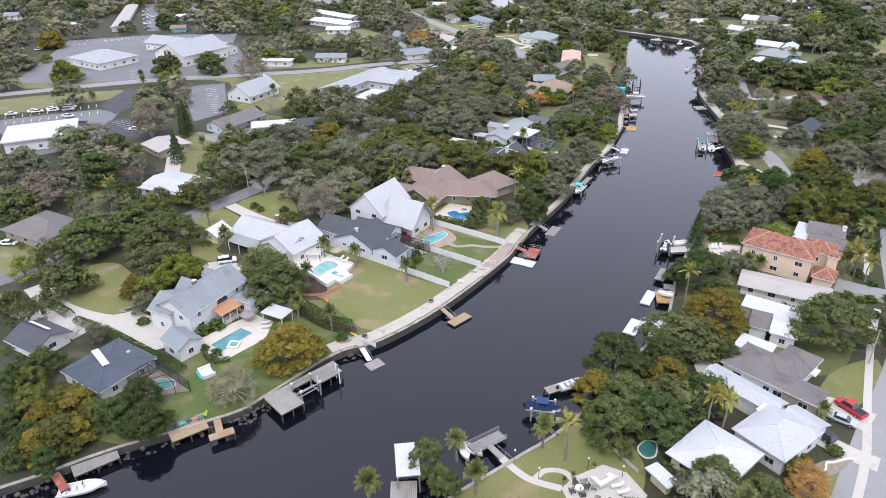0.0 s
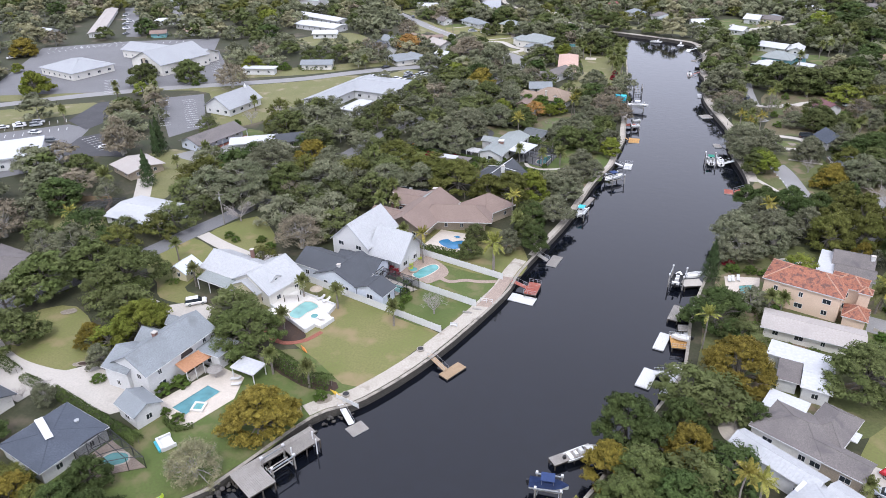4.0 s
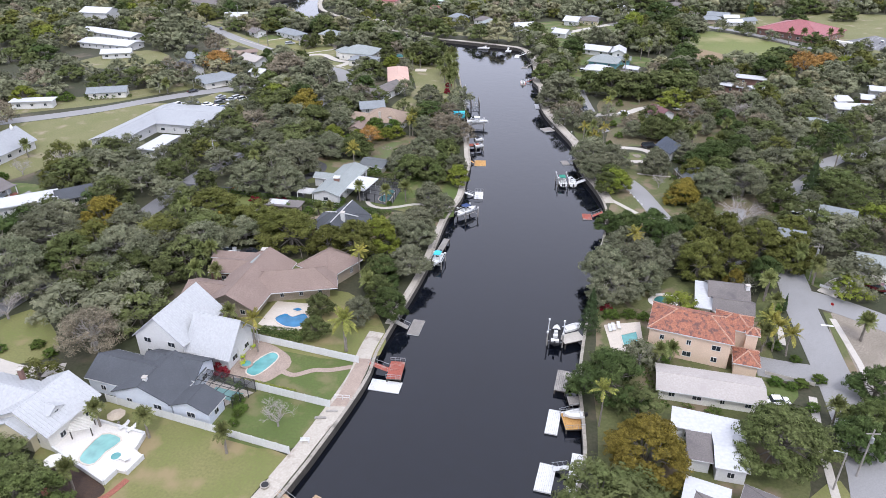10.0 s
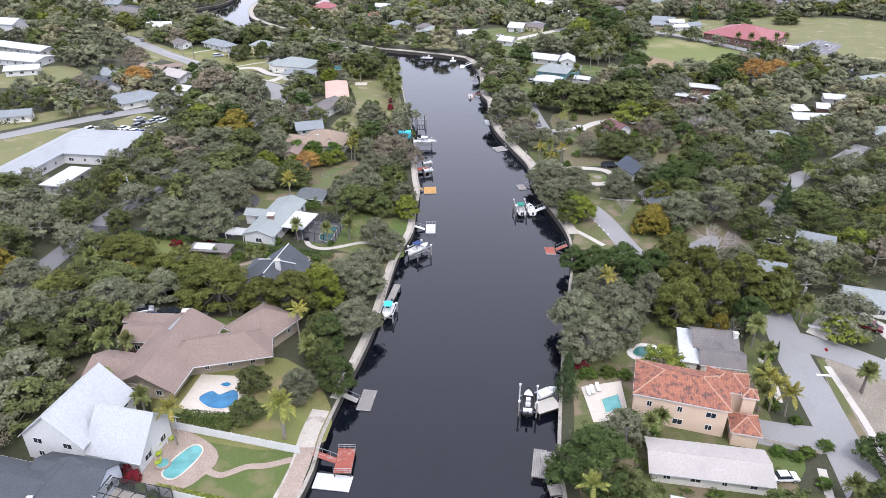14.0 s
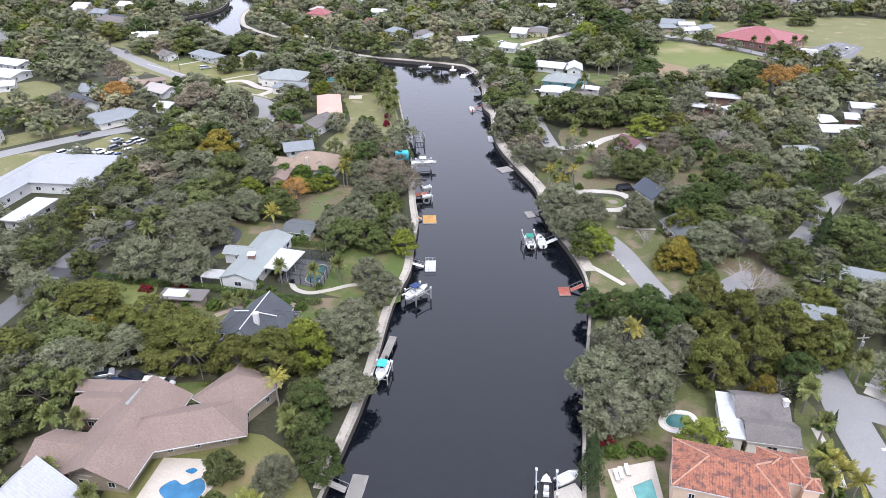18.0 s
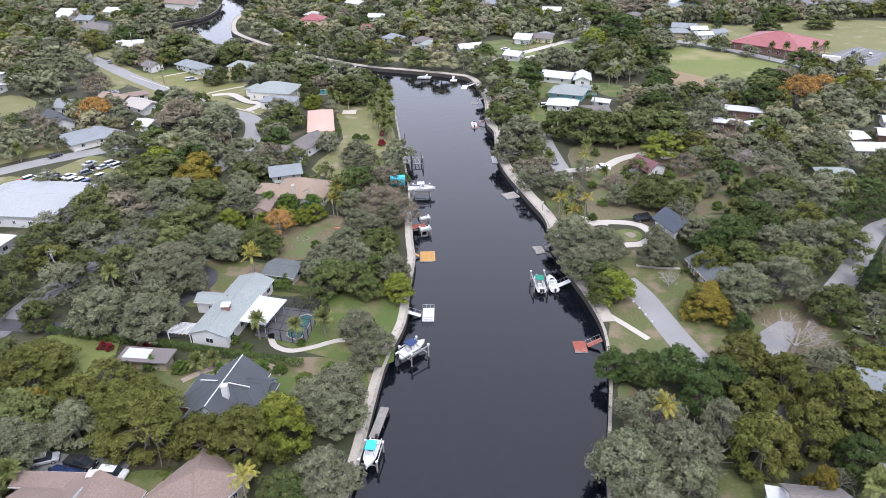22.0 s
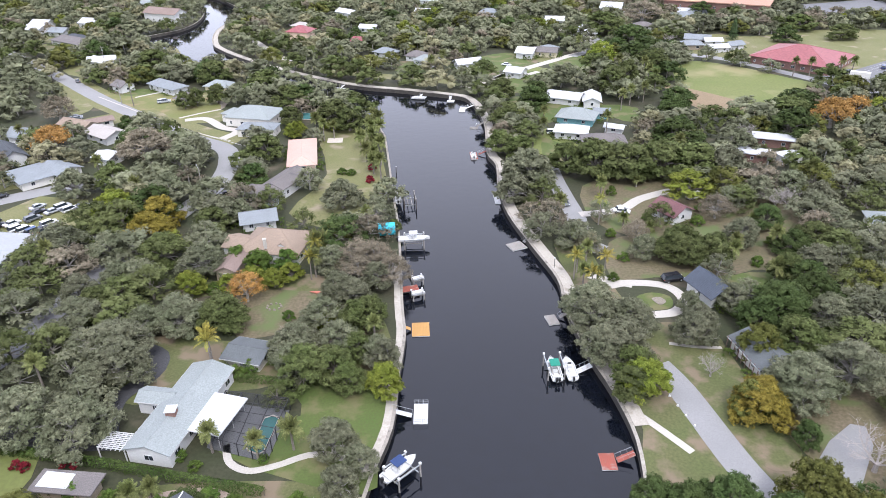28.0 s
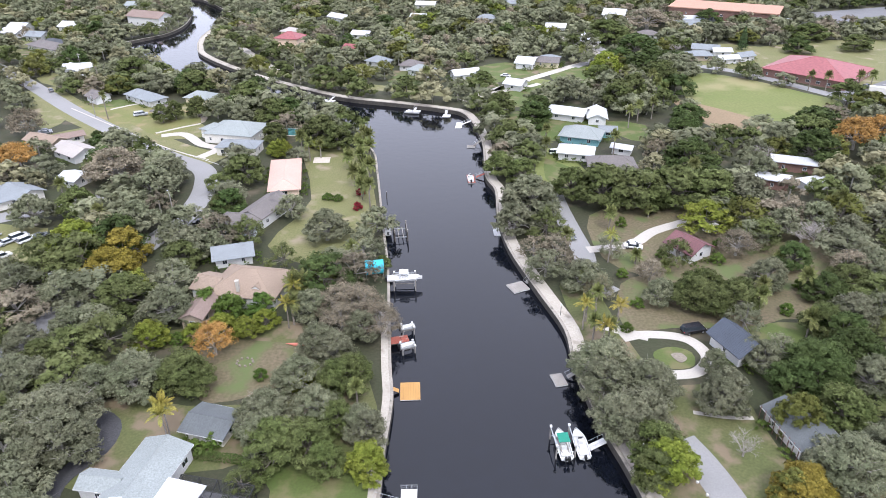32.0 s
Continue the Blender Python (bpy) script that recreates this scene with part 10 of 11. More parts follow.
for x, y, r, h in ((-71.6, 295.6, 6.3, 10.1), (-51.4, 269.2, 5.1, 8.7), (-80.5, 275.0, 4.4, 7.9), (-31.3, 249.3, 5.2, 8.8), (-26.4, 249.4, 4.7, 8.2), (-23.1, 246.0, 3.4, 6.7), (-73.2, 440.4, 8.5, 12.8), (-60.0, 423.7, 6.7, 10.6), (-39.9, 398.3, 7.4, 11.5), (-33.6, 393.5, 5.8, 9.5), (-56.5, 401.7, 4.6, 8.1), (-101.0, 465.5, 7.5, 11.7), (-135.1, 490.0, 8.1, 12.3), (-59.9, 366.7, 6.1, 9.9), (-101.6, 344.6, 5.9, 9.7), (39.3, 133.7, 7.5, 11.6), (1.2, 99.3, 5.3, 9.0), (-0.5, 92.8, 5.1, 8.8), (15.8, 85.0, 4.0, 7.4), (23.0, 84.1, 3.4, 6.7), (-24.1, 72.8, 2.4, 5.4)):
    plant("oak", x, y, r, h)
for x, y, r, h in ((75.5, 231.3, 5.2, 8.9), (30.7, 246.1, 4.3, 7.7), (28.7, 241.1, 3.9, 7.3), (54.8, 289.2, 6.3, 10.1), (64.9, 252.1, 4.9, 8.5), (27.1, 429.2, 5.7, 9.4), (25.2, 391.9, 6.3, 10.2), (19.5, 365.9, 5.2, 8.9), (25.0, 359.1, 5.3, 9.0), (46.1, 343.8, 8.2, 12.5), (56.0, 340.6, 8.1, 12.3), (38.3, 347.9, 6.2, 10.0), (66.9, 341.0, 9.0, 13.4), (76.1, 339.2, 8.1, 12.3)):
    plant("oak", x, y, r, h)
for x, y, r, h in ((100.6, 550.8, 11.7, 13.5), (74.2, 461.1, 7.3, 11.3), (-237.1, 284.8, 6.4, 10.3), (-217.9, 295.4, 7.2, 11.3), (-180.8, 183.9, 5.1, 8.7), (-171.9, 133.7, 6.1, 9.9), (-135.5, 122.1, 7.4, 11.5), (-130.7, 131.7, 6.7, 10.6), (-117.5, 129.0, 7.8, 12.0), (-108.6, 188.6, 7.0, 11.0)):
    plant("oak", x, y, r, h)
for x, y, r, h in ((-83.1, 76.0, 3.5, 6.7), (-84.2, 69.9, 3.3, 6.6), (-77.6, 69.7, 3.6, 6.9), (-107.9, 72.4, 3.6, 6.9), (-100.3, 63.3, 3.0, 6.2), (-87.6, 58.0, 2.2, 5.3), (-29.1, 173.2, 4.1, 7.5), (-175.3, 519.9, 6.8, 10.8), (-119.5, 404.3, 2.7, 5.8), (-59.5, 343.4, 4.9, 8.5), (14.2, 148.9, 6.7, 10.6), (19.1, 119.0, 2.9, 6.1), (-1.9, 110.9, 5.5, 9.2), (6.5, 95.9, 5.2, 8.8), (3.3, 108.0, 4.0, 7.4), (7.5, 115.4, 3.7, 7.0), (54.2, 227.3, 2.5, 5.6), (67.0, 263.6, 5.9, 9.7), (60.3, 259.8, 4.5, 8.0)):
    plant("dark_oak", x, y, r, h)
for x, y, r, h in ((76.3, 266.9, 5.5, 9.2), (37.9, 412.5, 6.2, 10.1), (79.1, 364.8, 7.9, 12.0), (90.1, 397.7, 5.2, 8.8), (121.9, 369.8, 8.1, 12.3), (103.7, 480.6, 12.3, 13.5), (106.1, 512.3, 11.4, 13.5), (-168.3, 161.3, 6.8, 10.7)):
    plant("dark_oak", x, y, r, h)
for x, y, r, h in ((-34.3, 67.3, 2.4, 5.2), (-69.1, 109.6, 2.0, 5.2), (-60.2, 107.7, 2.0, 5.2), (-115.2, 143.6, 2.0, 5.2), (-103.4, 133.9, 2.0, 5.2), (-73.6, 122.5, 2.0, 5.2), (-66.5, 134.3, 2.0, 5.2), (-52.0, 131.3, 2.0, 5.2), (-75.8, 136.0, 2.0, 5.2), (-62.1, 166.1, 2.0, 5.2), (-70.4, 171.5, 2.0, 5.2), (-75.3, 193.2, 2.2, 5.2), (-70.6, 182.5, 2.1, 5.2), (-35.5, 182.0, 2.0, 5.2), (-44.9, 231.9, 2.1, 5.2), (-36.8, 229.4, 2.1, 5.2), (-31.3, 231.7, 2.6, 5.2), (-34.2, 297.0, 3.9, 5.2), (-18.9, 260.9, 2.0, 5.2), (-25.4, 386.2, 3.5, 5.2), (-22.6, 367.2, 3.2, 5.2), (-25.7, 361.2, 3.1, 5.2), (-22.9, 350.9, 3.0, 5.2), (-28.4, 374.1, 2.9, 5.2)):
    plant("sabal", x, y, r, h)
for x, y, r, h in ((-38.7, 385.3, 2.2, 5.2), (-91.6, 434.0, 3.9, 5.2), (55.7, 184.6, 2.1, 5.2), (53.6, 175.4, 2.0, 5.2), (47.3, 163.6, 2.6, 5.2), (68.9, 190.9, 2.1, 5.2), (-11.0, 86.9, 2.3, 5.2), (-19.2, 73.9, 2.3, 5.2), (-24.0, 79.7, 2.0, 5.2), (65.9, 196.2, 2.0, 5.2), (49.3, 168.1, 2.5, 5.2), (69.2, 168.0, 2.3, 5.2), (25.0, 156.6, 2.0, 5.2), (28.3, 285.5, 2.2, 5.2), (31.0, 277.0, 2.1, 5.2), (28.2, 278.5, 2.0, 5.2), (66.2, 286.1, 2.2, 5.2), (79.9, 293.1, 2.4, 5.2), (72.3, 277.1, 2.5, 5.2), (44.3, 327.5, 2.4, 5.2), (36.7, 381.6, 2.5, 5.2), (-219.3, 272.2, 2.0, 5.2), (-230.5, 229.1, 1.8, 5.2), (-229.0, 258.8, 1.9, 5.2)):
    plant("sabal", x, y, r, h)
for x, y, r, h in ((-166.1, 177.6, 3.3, 5.2), (-139.4, 256.9, 3.5, 5.2)):
    plant("sabal", x, y, r, h)
for x, y, r, h in ((-103.7, 102.5, 2.5, 5.6), (-105.8, 90.1, 2.1, 5.1), (-35.7, 170.2, 3.5, 6.7), (-102.3, 207.8, 5.8, 9.6), (-78.8, 238.2, 6.2, 10.1), (-67.5, 234.8, 6.1, 9.9), (-67.2, 252.1, 5.9, 9.7), (-24.3, 230.4, 4.0, 7.4), (-19.5, 226.0, 2.9, 6.0), (-33.5, 251.8, 4.4, 7.9), (-86.6, 299.5, 5.1, 8.7), (-61.6, 291.4, 5.4, 9.0), (-60.1, 268.3, 5.3, 9.0), (-66.5, 266.5, 4.2, 7.6), (-79.9, 287.0, 3.9, 7.3), (-85.8, 280.3, 4.4, 7.8), (-75.6, 258.8, 4.4, 7.9)):
    plant("moss_oak", x, y, r, h)
for x, y, r, h in ((-70.7, 248.3, 4.0, 7.4), (-34.5, 256.9, 4.9, 8.5), (-25.6, 257.8, 4.3, 7.8), (-29.9, 266.1, 4.6, 8.1), (-18.2, 254.4, 3.4, 6.6), (-23.8, 274.3, 4.1, 7.6), (-30.8, 326.3, 5.5, 9.2), (-83.6, 354.4, 7.3, 11.4), (-82.1, 333.4, 6.1, 9.9), (-63.2, 318.3, 5.3, 8.9), (-112.2, 340.5, 5.8, 9.6), (58.5, 238.7, 6.3, 10.1), (68.9, 241.1, 6.4, 10.2), (26.7, 261.1, 5.2, 8.8), (33.5, 260.7, 5.2, 8.8), (27.0, 252.4, 4.9, 8.5), (45.9, 256.8, 4.1, 7.6)):
    plant("moss_oak", x, y, r, h)
for x, y, r, h in ((48.7, 267.4, 2.5, 5.6), (58.5, 267.4, 3.6, 6.9), (82.4, 279.8, 5.2, 8.8), (31.1, 297.3, 4.8, 8.4), (24.4, 337.8, 8.0, 12.2), (19.3, 327.3, 5.6, 9.3), (85.1, 337.1, 7.4, 11.5), (-194.4, 158.1, 6.4, 10.3), (-169.1, 150.6, 5.4, 9.0), (-128.5, 179.4, 6.9, 10.9), (-118.2, 181.4, 9.3, 13.5), (-119.0, 197.7, 8.6, 12.9), (-95.5, 189.9, 8.1, 12.3)):
    plant("moss_oak", x, y, r, h)
for x, y, r, h in ((-45.0, 138.1, 3.0, 6.3), (62.2, 221.2, 6.5, 10.4), (45.3, 245.8, 3.0, 6.2), (-112.3, 168.2, 4.6, 8.2), (-144.3, 252.8, 5.4, 9.1)):
    plant("bare_tree", x, y, r, h)
for x, y, r, h in ((-54.5, 158.9, 2.6, 8.5), (-37.8, 187.1, 2.6, 8.5), (-49.7, 252.3, 2.6, 8.5), (-50.2, 254.5, 2.8, 8.5), (11.3, 140.6, 2.6, 8.5), (-6.9, 85.3, 2.6, 8.5), (15.5, 99.3, 2.6, 8.5), (17.6, 98.4, 2.6, 8.5), (27.7, 198.5, 2.8, 8.5), (-149.9, 146.6, 2.7, 8.5)):
    plant("queen_palm", x, y, r, h)
for x, y, r, h in ((-36.7, 159.9, 3.4, 8.0),):
    plant("date_palm", x, y, r, h)
for x, y, r, h in ((-87.8, 158.2, 6.4, 10.2), (-20.1, 288.4, 5.8, 9.5), (-15.2, 283.9, 4.4, 7.9), (-23.1, 284.4, 4.4, 7.9), (-149.9, 416.1, 7.0, 11.0), (-99.0, 367.5, 8.9, 13.2), (133.5, 581.3, 13.5, 13.5), (-192.2, 291.0, 8.1, 12.3), (-182.7, 206.1, 6.9, 10.9), (-170.6, 142.5, 7.9, 12.0)):
    plant("brown_tree", x, y, r, h)
for x, y, r, h in ((-60.7, 153.4, 1.0, 1.6), (-23.8, 344.4, 1.6, 2.6)):
    plant("red_shrub", x, y, r, h)
for x, y, r, h in ((-48.2, 291.2, 4.1, 6.6), (-54.3, 295.5, 3.4, 5.4), (-41.4, 293.2, 3.3, 5.3), (23.2, 161.3, 2.2, 3.5), (28.7, 92.6, 2.2, 3.5), (57.0, 179.8, 1.8, 2.9), (18.1, 174.5, 1.3, 2.1)):
    plant("shrub", x, y, r, h)
for x, y, r, h in ((-48.5, 278.6, 4.4, 7.8), (-137.9, 385.0, 5.5, 9.2), (29.1, 86.6, 3.1, 6.3), (141.9, 380.2, 7.7, 11.8)):
    plant("orange_tree", x, y, r, h)
for x, y, r, h in ((13.5, 169.1, 3.0, 10.7), (88.1, 240.4, 3.3, 12.0), (-170.1, 209.7, 3.7, 13.4), (-154.9, 183.3, 3.4, 12.1)):
    plant("conifer", x, y, r, h)

# broad groves on both banks
for kind, spots in (
    ("olive_oak", ((-58.3, 203.0, 8.0, 11.2), (-84.6, 220.2, 7.6, 9.0), (-40.6, 198.2, 6.4, 11.2), (-47.6, 199.6, 4.6, 9.4), (48.1, 213.5, 5.6, 11), (42.3, 192.8, 5.4, 11), (51.3, 195.3, 4.6, 10.6), (60.3, 202.8, 5.6, 11), (52.5, 206.7, 4.8, 11.4), (71.4, 211.2, 4.8, 8.5), (45, 203, 4.6, 9), (65, 196.6, 4, 7.5), (67.4, 199.6, 4.4, 9.6))),
    ("bright_tree", ((-35.4, 201.8, 4.8, 11.0),)), ("olive_tree", ((-80.4, 210.7, 3.2, 6.5), (48.4, 185.5, 2.4, 7.0))),
    ("moss_oak", ((-79.3, 199.4, 6.6, 9.0), (-70.6, 204.6, 4.8, 8.2), (-26.5, 211.2, 5.4, 8.6), (-27, 190.6, 5.0, 8.2), (-26, 204.6, 4.6, 8.0), (-30, 207, 4.4, 7.6), (26.8, 199.7, 5.8, 9.6), (29.4, 192.2, 6.2, 9.8), (20.2, 190.4, 5.8, 9.2), (20.6, 181.4, 6.0, 8.8), (28.9, 186.3, 3.8, 8.0), (38, 198, 4, 9))),
    ("dark_oak", ((24.8, 216.2, 3.6, 6.0), (29.0, 213.9, 4.0, 7.4), (35.9, 214.2, 4.6, 8.0), (37.4, 205.1, 4.2, 9.0), (42.4, 209.8, 4.4, 8.8), (57, 190.6, 3.8, 7.6), (-32, 186.8, 3.8, 7.2), (-46, 219.8, 3, 4.6)))):
    for x, y, r, h in spots:
        plant(kind, x, y, r, h)
for kind, x, y, r, h in (("olive_oak", -94.3, 70.4, 4.0, 7), ("olive_oak", -89.4, 62.6, 4.6, 7.2), ("dark_oak", -76.9, 70.6, 3.4, 6.2), ("olive_oak", -87.4, 69.6, 2.8, 6), ("olive_oak", -105.3, 72.9, 3.2, 6.6), ("dark_oak", -94, 61.4, 3.2, 6), ("olive_oak", -99.6, 67.6, 4.2, 7), ("dark_oak", -108, 78.4, 3.6, 6)):
    plant(kind, x, y, r, h)
for x, y, r, h in ((-24.2, 389, 2.6, 8), (-22.2, 383, 2.8, 9), (-24.6, 378, 2.4, 7.5), (-21.4, 373, 2.8, 9), (-24, 368, 2.6, 8), (-20.8, 358, 2.8, 8.5), (-22.8, 354, 2.4, 7), (-20.4, 346, 2.4, 7.5), (-42, 383, 2.2, 7), (-46, 392, 2.6, 6)):
    plant("sabal", x, y, r, h)
# the oaks, moss and clumps of the north reach
for x, y in ((-76.5, 230.4), (-74.9, 230.0), (-68.7, 230.6), (-67.0, 230.2)):
    plant("red_shrub", x, y, 1.0, 1.9)
for kind, spots in (
    ("bright_tree", ((-48.4, 285.4, 3.2, 5.6), (-43.2, 284.2, 3.0, 5.2), (-39.8, 287.2, 2.8, 5.0), (-53.6, 283.6, 2.6, 4.6), (31.4, 242.0, 4.6, 8.0))),
    ("oak", ((-51.8, 267.9, 4.6, 8.0), (-20.0, 267.7, 3.8, 7.6), (-22.0, 255.6, 3.4, 7.0), (54.0, 289.7, 5.8, 9.5))),
    ("moss_oak", ((-22.6, 221.6, 3.2, 6.6), (-31.4, 209.8, 3.6, 7.6), (-60.7, 268.0, 5.0, 8.6), (-69.6, 258.0, 7.0, 10.0), (-81.0, 268.0, 6.0, 9.4), (-16.4, 252.5, 3.4, 7.0), (27.0, 266.5, 6.0, 9.0), (29.2, 252.6, 6.2, 9.2), (47.4, 258.8, 4.0, 8.0), (56.9, 239.5, 4.9, 8.4), (74.6, 260.0, 4.6, 8.6), (87.9, 321.1, 5.2, 8.4), (98.4, 323.7, 5.0, 8.6), (103.5, 316.4, 4.6, 8.2), (73.0, 297.0, 4.4, 7.6), (46.0, 291.5, 3.6, 6.6))),
    ("brown_tree", ((-24.0, 290.0, 5.6, 9.0), (72.1, 311.5, 4.6, 7.6), (93.5, 299, 4.6, 8.0))), ("pale_tree", ((32.9, 294.6, 3.4, 6.6),)),
    ("olive_oak", ((-66.3, 209.1, 5.0, 8.6), (-62.0, 213.4, 3.8, 6.4), (-73.4, 212.6, 4.4, 7.8), (48.7, 235.5, 4.0, 7.6), (56.6, 251.0, 4.0, 8.6))), ("dark_oak", ((83.0, 305.0, 4.4, 7.4), (65.8, 262.5, 6.6, 9.8), (77.9, 274.0, 5.0, 8.4))),
    ("queen_palm", ((27.0, 282.6, 2.4, 6.8), (29.3, 275.4, 2.4, 6.4))), ("sabal", ((-34.0, 288.0, 2.3, 6.0),)),
    ("shrub", ((-45.4, 251.8, 1.9, 2.8), (-42.6, 253.2, 1.8, 3.0), (-41.6, 256.8, 1.8, 2.8), (-60.4, 283.4, 2.2, 3.2), (-56.8, 282.6, 2.0, 3.0), (41.0, 290.6, 1.7, 2.4), (48.6, 297.4, 1.8, 2.6), (58.6, 300.2, 2.0, 2.8), (66.2, 296.0, 1.6, 2.4)))):
    for x, y, r, h in spots:
        plant(kind, x, y, r, h)
for x, y in ((-77, 191.6), (-75.6, 183.4), (-34.9, 179.7)):
    plant("sabal", x, y, 2.4, 5.0)

# ---- self-sown woods over all that is left open ----
def sown(x0, x1, y0, y1, step, seed):
    """Points on a jittered grid that lie off everything built, off the water and clear of planted trees."""
    g = np.random.default_rng(seed)
    gx, gy = np.meshgrid(np.arange(x0, x1, step), np.arange(y0, y1, step * 0.87))
    gx = gx + (np.arange(gx.shape[0]) % 2)[:, None] * step / 2
    P = np.stack((gx.ravel(), gy.ravel()), 1) + g.uniform(-0.36, 0.36, (gx.size, 2)) * step
    ok, room = np.ones(len(P), bool), np.full(len(P), 9.0)
    for poly, margin, hard in CLEAR:
        reach = 9.0 if hard else margin
        lo, hi = poly.min(0) - reach - 1, poly.max(0) + reach + 1
        near = np.flatnonzero(ok & (P > lo).all(1) & (P < hi).all(1))
        if not len(near):
            continue
        q = P[near]
        a, b = poly, np.roll(poly, -1, 0)
        inside = np.zeros(len(q), bool)
        dist = np.full(len(q), 1e9)
        for (ax, ay), (bx, by) in zip(a, b):
            if ay != by:
                inside ^= ((ay > q[:, 1]) != (by > q[:, 1])) & (q[:, 0] < (bx - ax) * (q[:, 1] - ay) / (by - ay) + ax)
            if reach > 0:
                d = np.array((bx - ax, by - ay))
                t = np.clip(((q - (ax, ay)) @ d) / max(d @ d, 1e-9), 0, 1)
                dist = np.minimum(dist, np.linalg.norm(q - (ax, ay) - t[:, None] * d, axis=1))
        ok[near[inside | (dist < margin)]] = False
        if hard:
            room[near] = np.minimum(room[near], dist + 2.0)
    P = np.column_stack((P, room))[ok & (room > 2.3)]
    if PLANTED:
        T = np.array(PLANTED)
        keepers = np.ones(len(P), bool)
        for i, p in enumerate(P):
            keepers[i] = (np.hypot(T[:, 0] - p[0], T[:, 1] - p[1]) > T[:, 2] * 0.6 + 2.0).all()
        P = P[keepers]
    return P


def in_reach(P, far):
    """Within the fan of land that lies open from the canal."""
    out = np.zeros(len(P), bool)
    for ex, ey, lo, hi in ((0, 0, -54, 19), (-8, 33, -46, 30), (-13, 65, -37, 37), (-9, 130, -37, 37), (-7, 165, -37, 37)):
        b = np.degrees(np.arctan2(P[:, 0] - ex, P[:, 1] - ey))
        d = np.hypot(P[:, 0] - ex, P[:, 1] - ey)
        out |= (b > lo) & (b < hi) & (d < far) & (d > 35)
    return out


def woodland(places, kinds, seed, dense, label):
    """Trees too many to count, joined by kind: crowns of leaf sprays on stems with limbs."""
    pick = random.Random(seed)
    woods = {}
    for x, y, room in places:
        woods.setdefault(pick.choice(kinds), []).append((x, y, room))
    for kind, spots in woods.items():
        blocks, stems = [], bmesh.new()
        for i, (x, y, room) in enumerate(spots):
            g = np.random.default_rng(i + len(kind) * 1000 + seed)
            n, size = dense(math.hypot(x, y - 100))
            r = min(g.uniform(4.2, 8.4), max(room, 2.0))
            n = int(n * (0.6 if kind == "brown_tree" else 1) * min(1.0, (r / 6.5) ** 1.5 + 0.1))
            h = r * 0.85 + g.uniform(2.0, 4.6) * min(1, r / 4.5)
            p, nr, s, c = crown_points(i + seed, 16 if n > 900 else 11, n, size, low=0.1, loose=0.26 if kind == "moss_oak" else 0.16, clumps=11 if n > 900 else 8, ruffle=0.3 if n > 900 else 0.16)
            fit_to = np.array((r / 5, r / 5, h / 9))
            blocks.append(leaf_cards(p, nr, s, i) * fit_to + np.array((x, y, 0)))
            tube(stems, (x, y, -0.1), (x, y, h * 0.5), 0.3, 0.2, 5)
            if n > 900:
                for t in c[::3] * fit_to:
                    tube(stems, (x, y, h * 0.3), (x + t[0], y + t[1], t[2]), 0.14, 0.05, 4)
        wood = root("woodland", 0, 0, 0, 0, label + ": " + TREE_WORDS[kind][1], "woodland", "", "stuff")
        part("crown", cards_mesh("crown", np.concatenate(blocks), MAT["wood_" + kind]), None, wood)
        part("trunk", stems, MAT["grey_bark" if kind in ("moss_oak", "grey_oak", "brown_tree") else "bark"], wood)


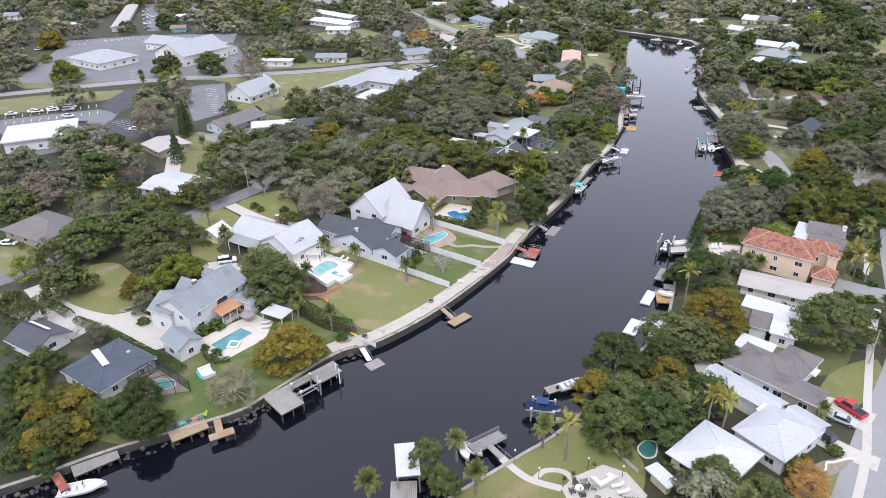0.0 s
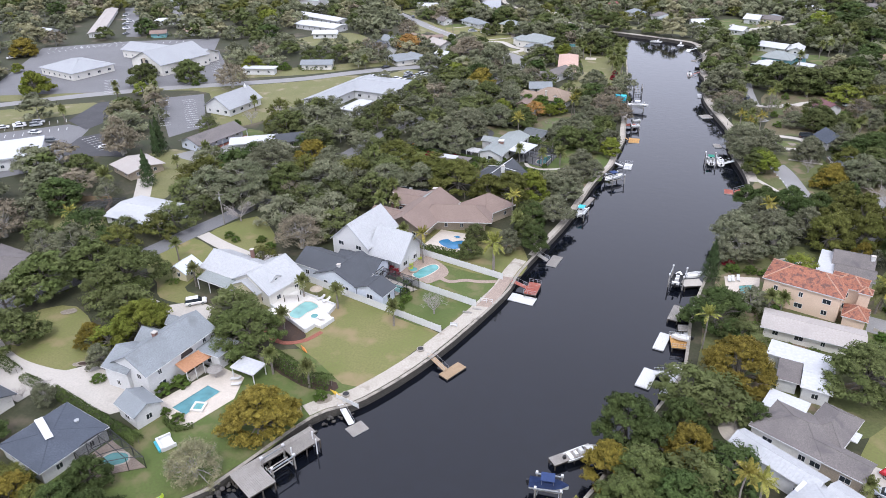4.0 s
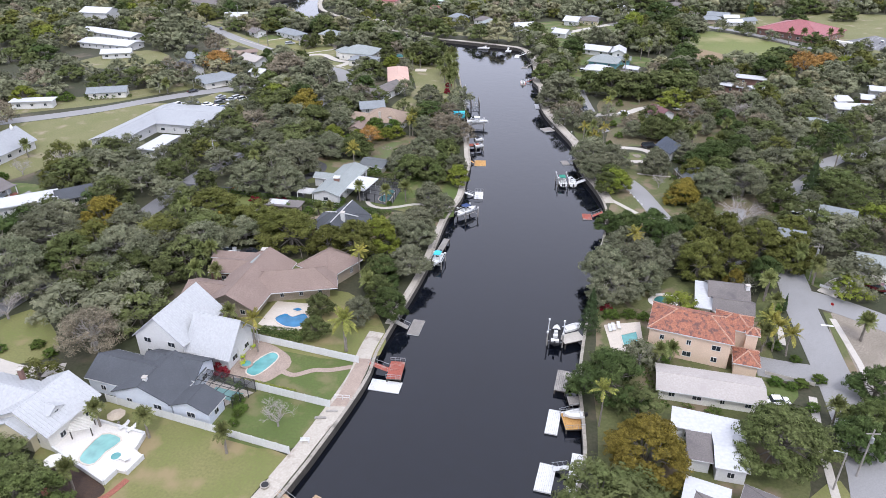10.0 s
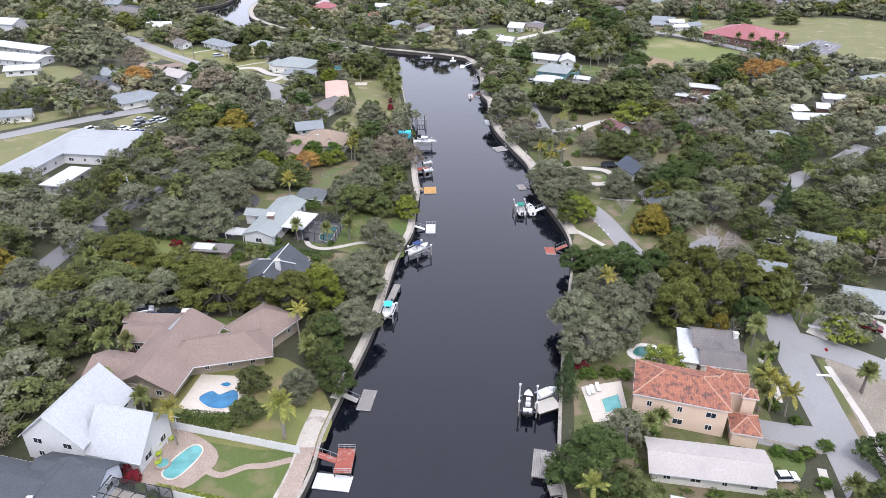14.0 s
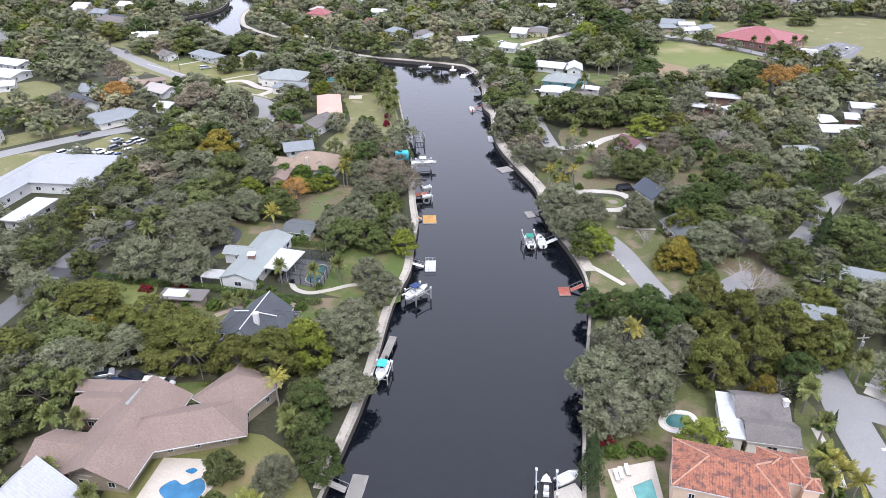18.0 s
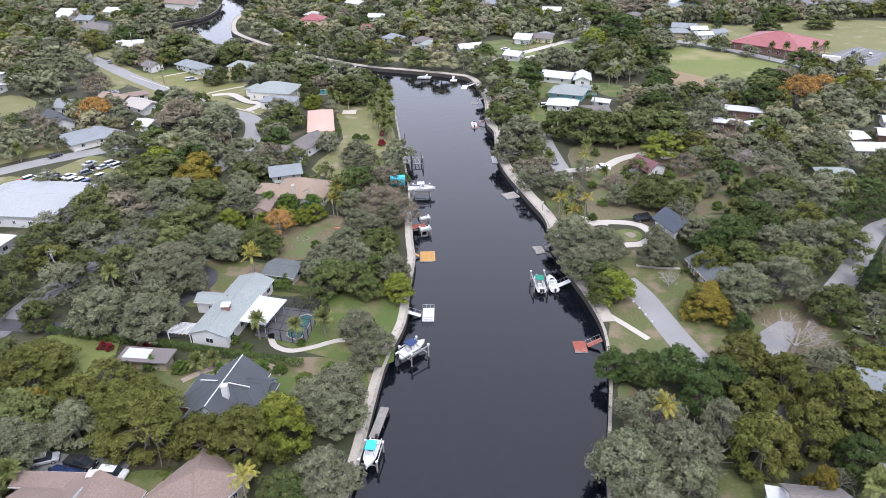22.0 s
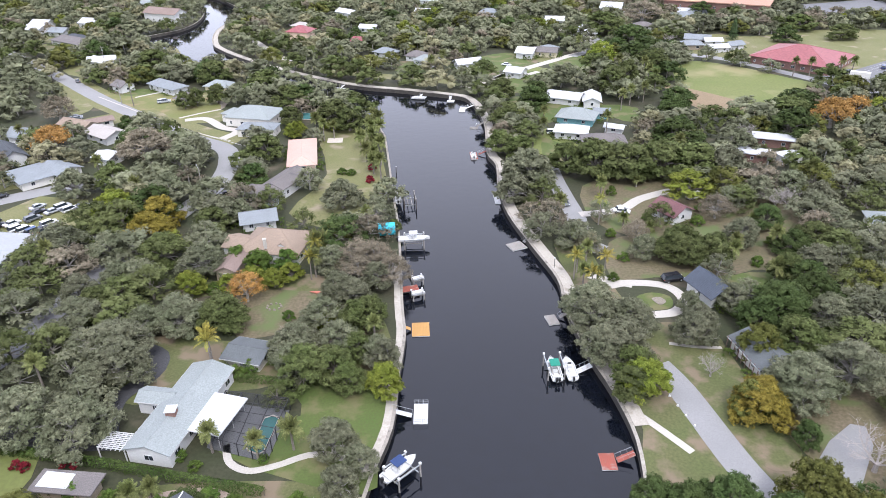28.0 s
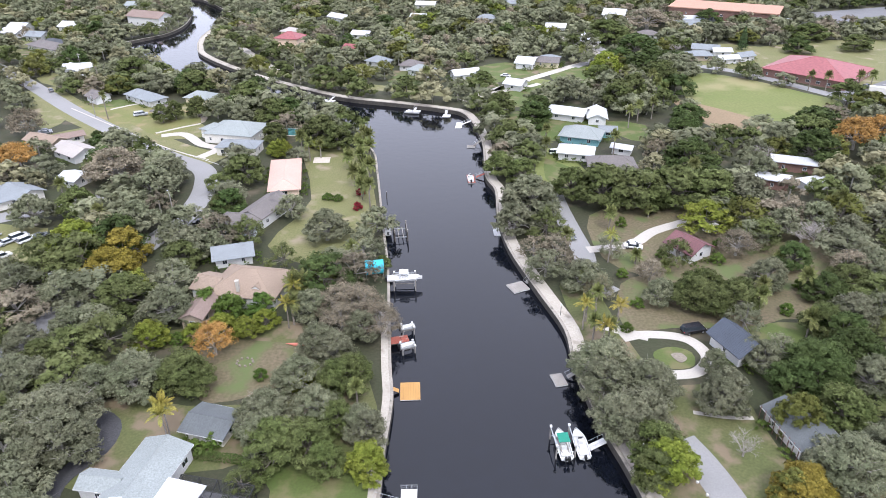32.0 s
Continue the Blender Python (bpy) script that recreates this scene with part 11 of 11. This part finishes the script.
def foot_planting():
    """Low shrubs along the sunny walls of the plain houses, joined."""
    pick, blocks, stems = random.Random(41), [], bmesh.new()
    for p, q, depth in FOOT:
        p, q = Vector(p), Vector(q)
        u = (q - p).normalized()
        n = Vector((-u.y, u.x)) * (1 if depth > 0 else -1)
        c = [p, q, q + n * abs(depth), p + n * abs(depth)]
        for a, b in zip(c, c[1:] + c[:1]):
            out = Vector(((b - a).y, -(b - a).x)).normalized() * (1 if depth > 0 else -1)
            if out.y > 0.5:
                continue
            for k in range(int((b - a).length / 2.4)):
                if pick.random() < 0.62:
                    x, y = a + (b - a) * ((k + pick.uniform(0.2, 0.8)) * 2.4 / (b - a).length) + out * pick.uniform(0.4, 1.2)
                    r, h = pick.uniform(0.8, 1.7), pick.uniform(1.0, 2.3)
                    pts, nr, s, _ = crown_points(k + int(abs(x)), 5, 170, 0.62, low=0.0, loose=0.1, clumps=5)
                    blocks.append(leaf_cards(pts, nr, s, k) * np.array((r / 5, r / 5, h / 9)) + np.array((x, y, 0)))
                    tube(stems, (x, y, -0.05), (x, y, h * 0.6), 0.06, 0.04, 4)
    bed = root("garden_shrubs", 0, 0, 0, 0, "low green shrubs planted along house walls", "shrubs", "", "stuff")
    part("foliage", cards_mesh("foliage", np.concatenate(blocks), MAT["leaf_shrub"]), None, bed)
    part("stems", stems, MAT["bark"], bed)


foot_planting()
near = sown(-420, 330, 40, 330, 8.6, 21)
near = near[in_reach(near, 700)]
far = sown(-620, 520, 330, 860, 10.4, 22)
far = far[in_reach(far, 760)]
thin = random.Random(9)


def town(P):
    """Fewer trees among the car parks and buildings of the western town."""
    return P[[not (x < -150 and 150 < y < 440 and thin.random() < 0.6) for x, y, room in P]]


near, far = town(near), town(far)
close = (near[:, 0] > -170) & (near[:, 0] < 130)
north = near[:, 1] > 225
MOSSY = ["moss_oak"] * 12 + ["oak"] * 9 + ["dark_oak"] * 2 + ["brown_tree"] * 2 + ["bright_tree"] * 1 + ["olive_oak"] * 3
GREEN = ["oak"] * 8 + ["moss_oak"] * 6 + ["dark_oak"] * 4 + ["brown_tree"] + ["bright_tree"] + ["olive_oak"] * 3
woodland(near[close & ~north], GREEN, 5, lambda d: (2600, 0.25), "close wood behind the houses")
east = near[:, 0] > 22
woodland(near[close & north & (~east | (near[:, 1] > 248))], MOSSY, 7, lambda d: (2600, 0.25), "mossy wood along the canal")
woodland(near[close & north & east & (near[:, 1] <= 248)], GREEN, 8, lambda d: (2600, 0.25), "green wood behind the canal walk")
# distant crowns mixed from paler kinds: haze put into the leaf colours
woodland(np.concatenate((near[~close], far)), MOSSY + ["grey_oak"] * 26 + ["pale_tree"] * 7 + ["brown_tree"] * 2, 6, lambda d: (1250, 0.4) if d < 260 else (800, 0.5) if d < 360 else (480, 0.66), "distant wood, mixed paler in place of haze")
for x, y, room in sown(-150, 120, 60, 420, 26, 23):
    if rng.random() < 0.5:
        plant("sabal", x, y, rng.uniform(2.0, 2.6), rng.uniform(5.0, 8.5))
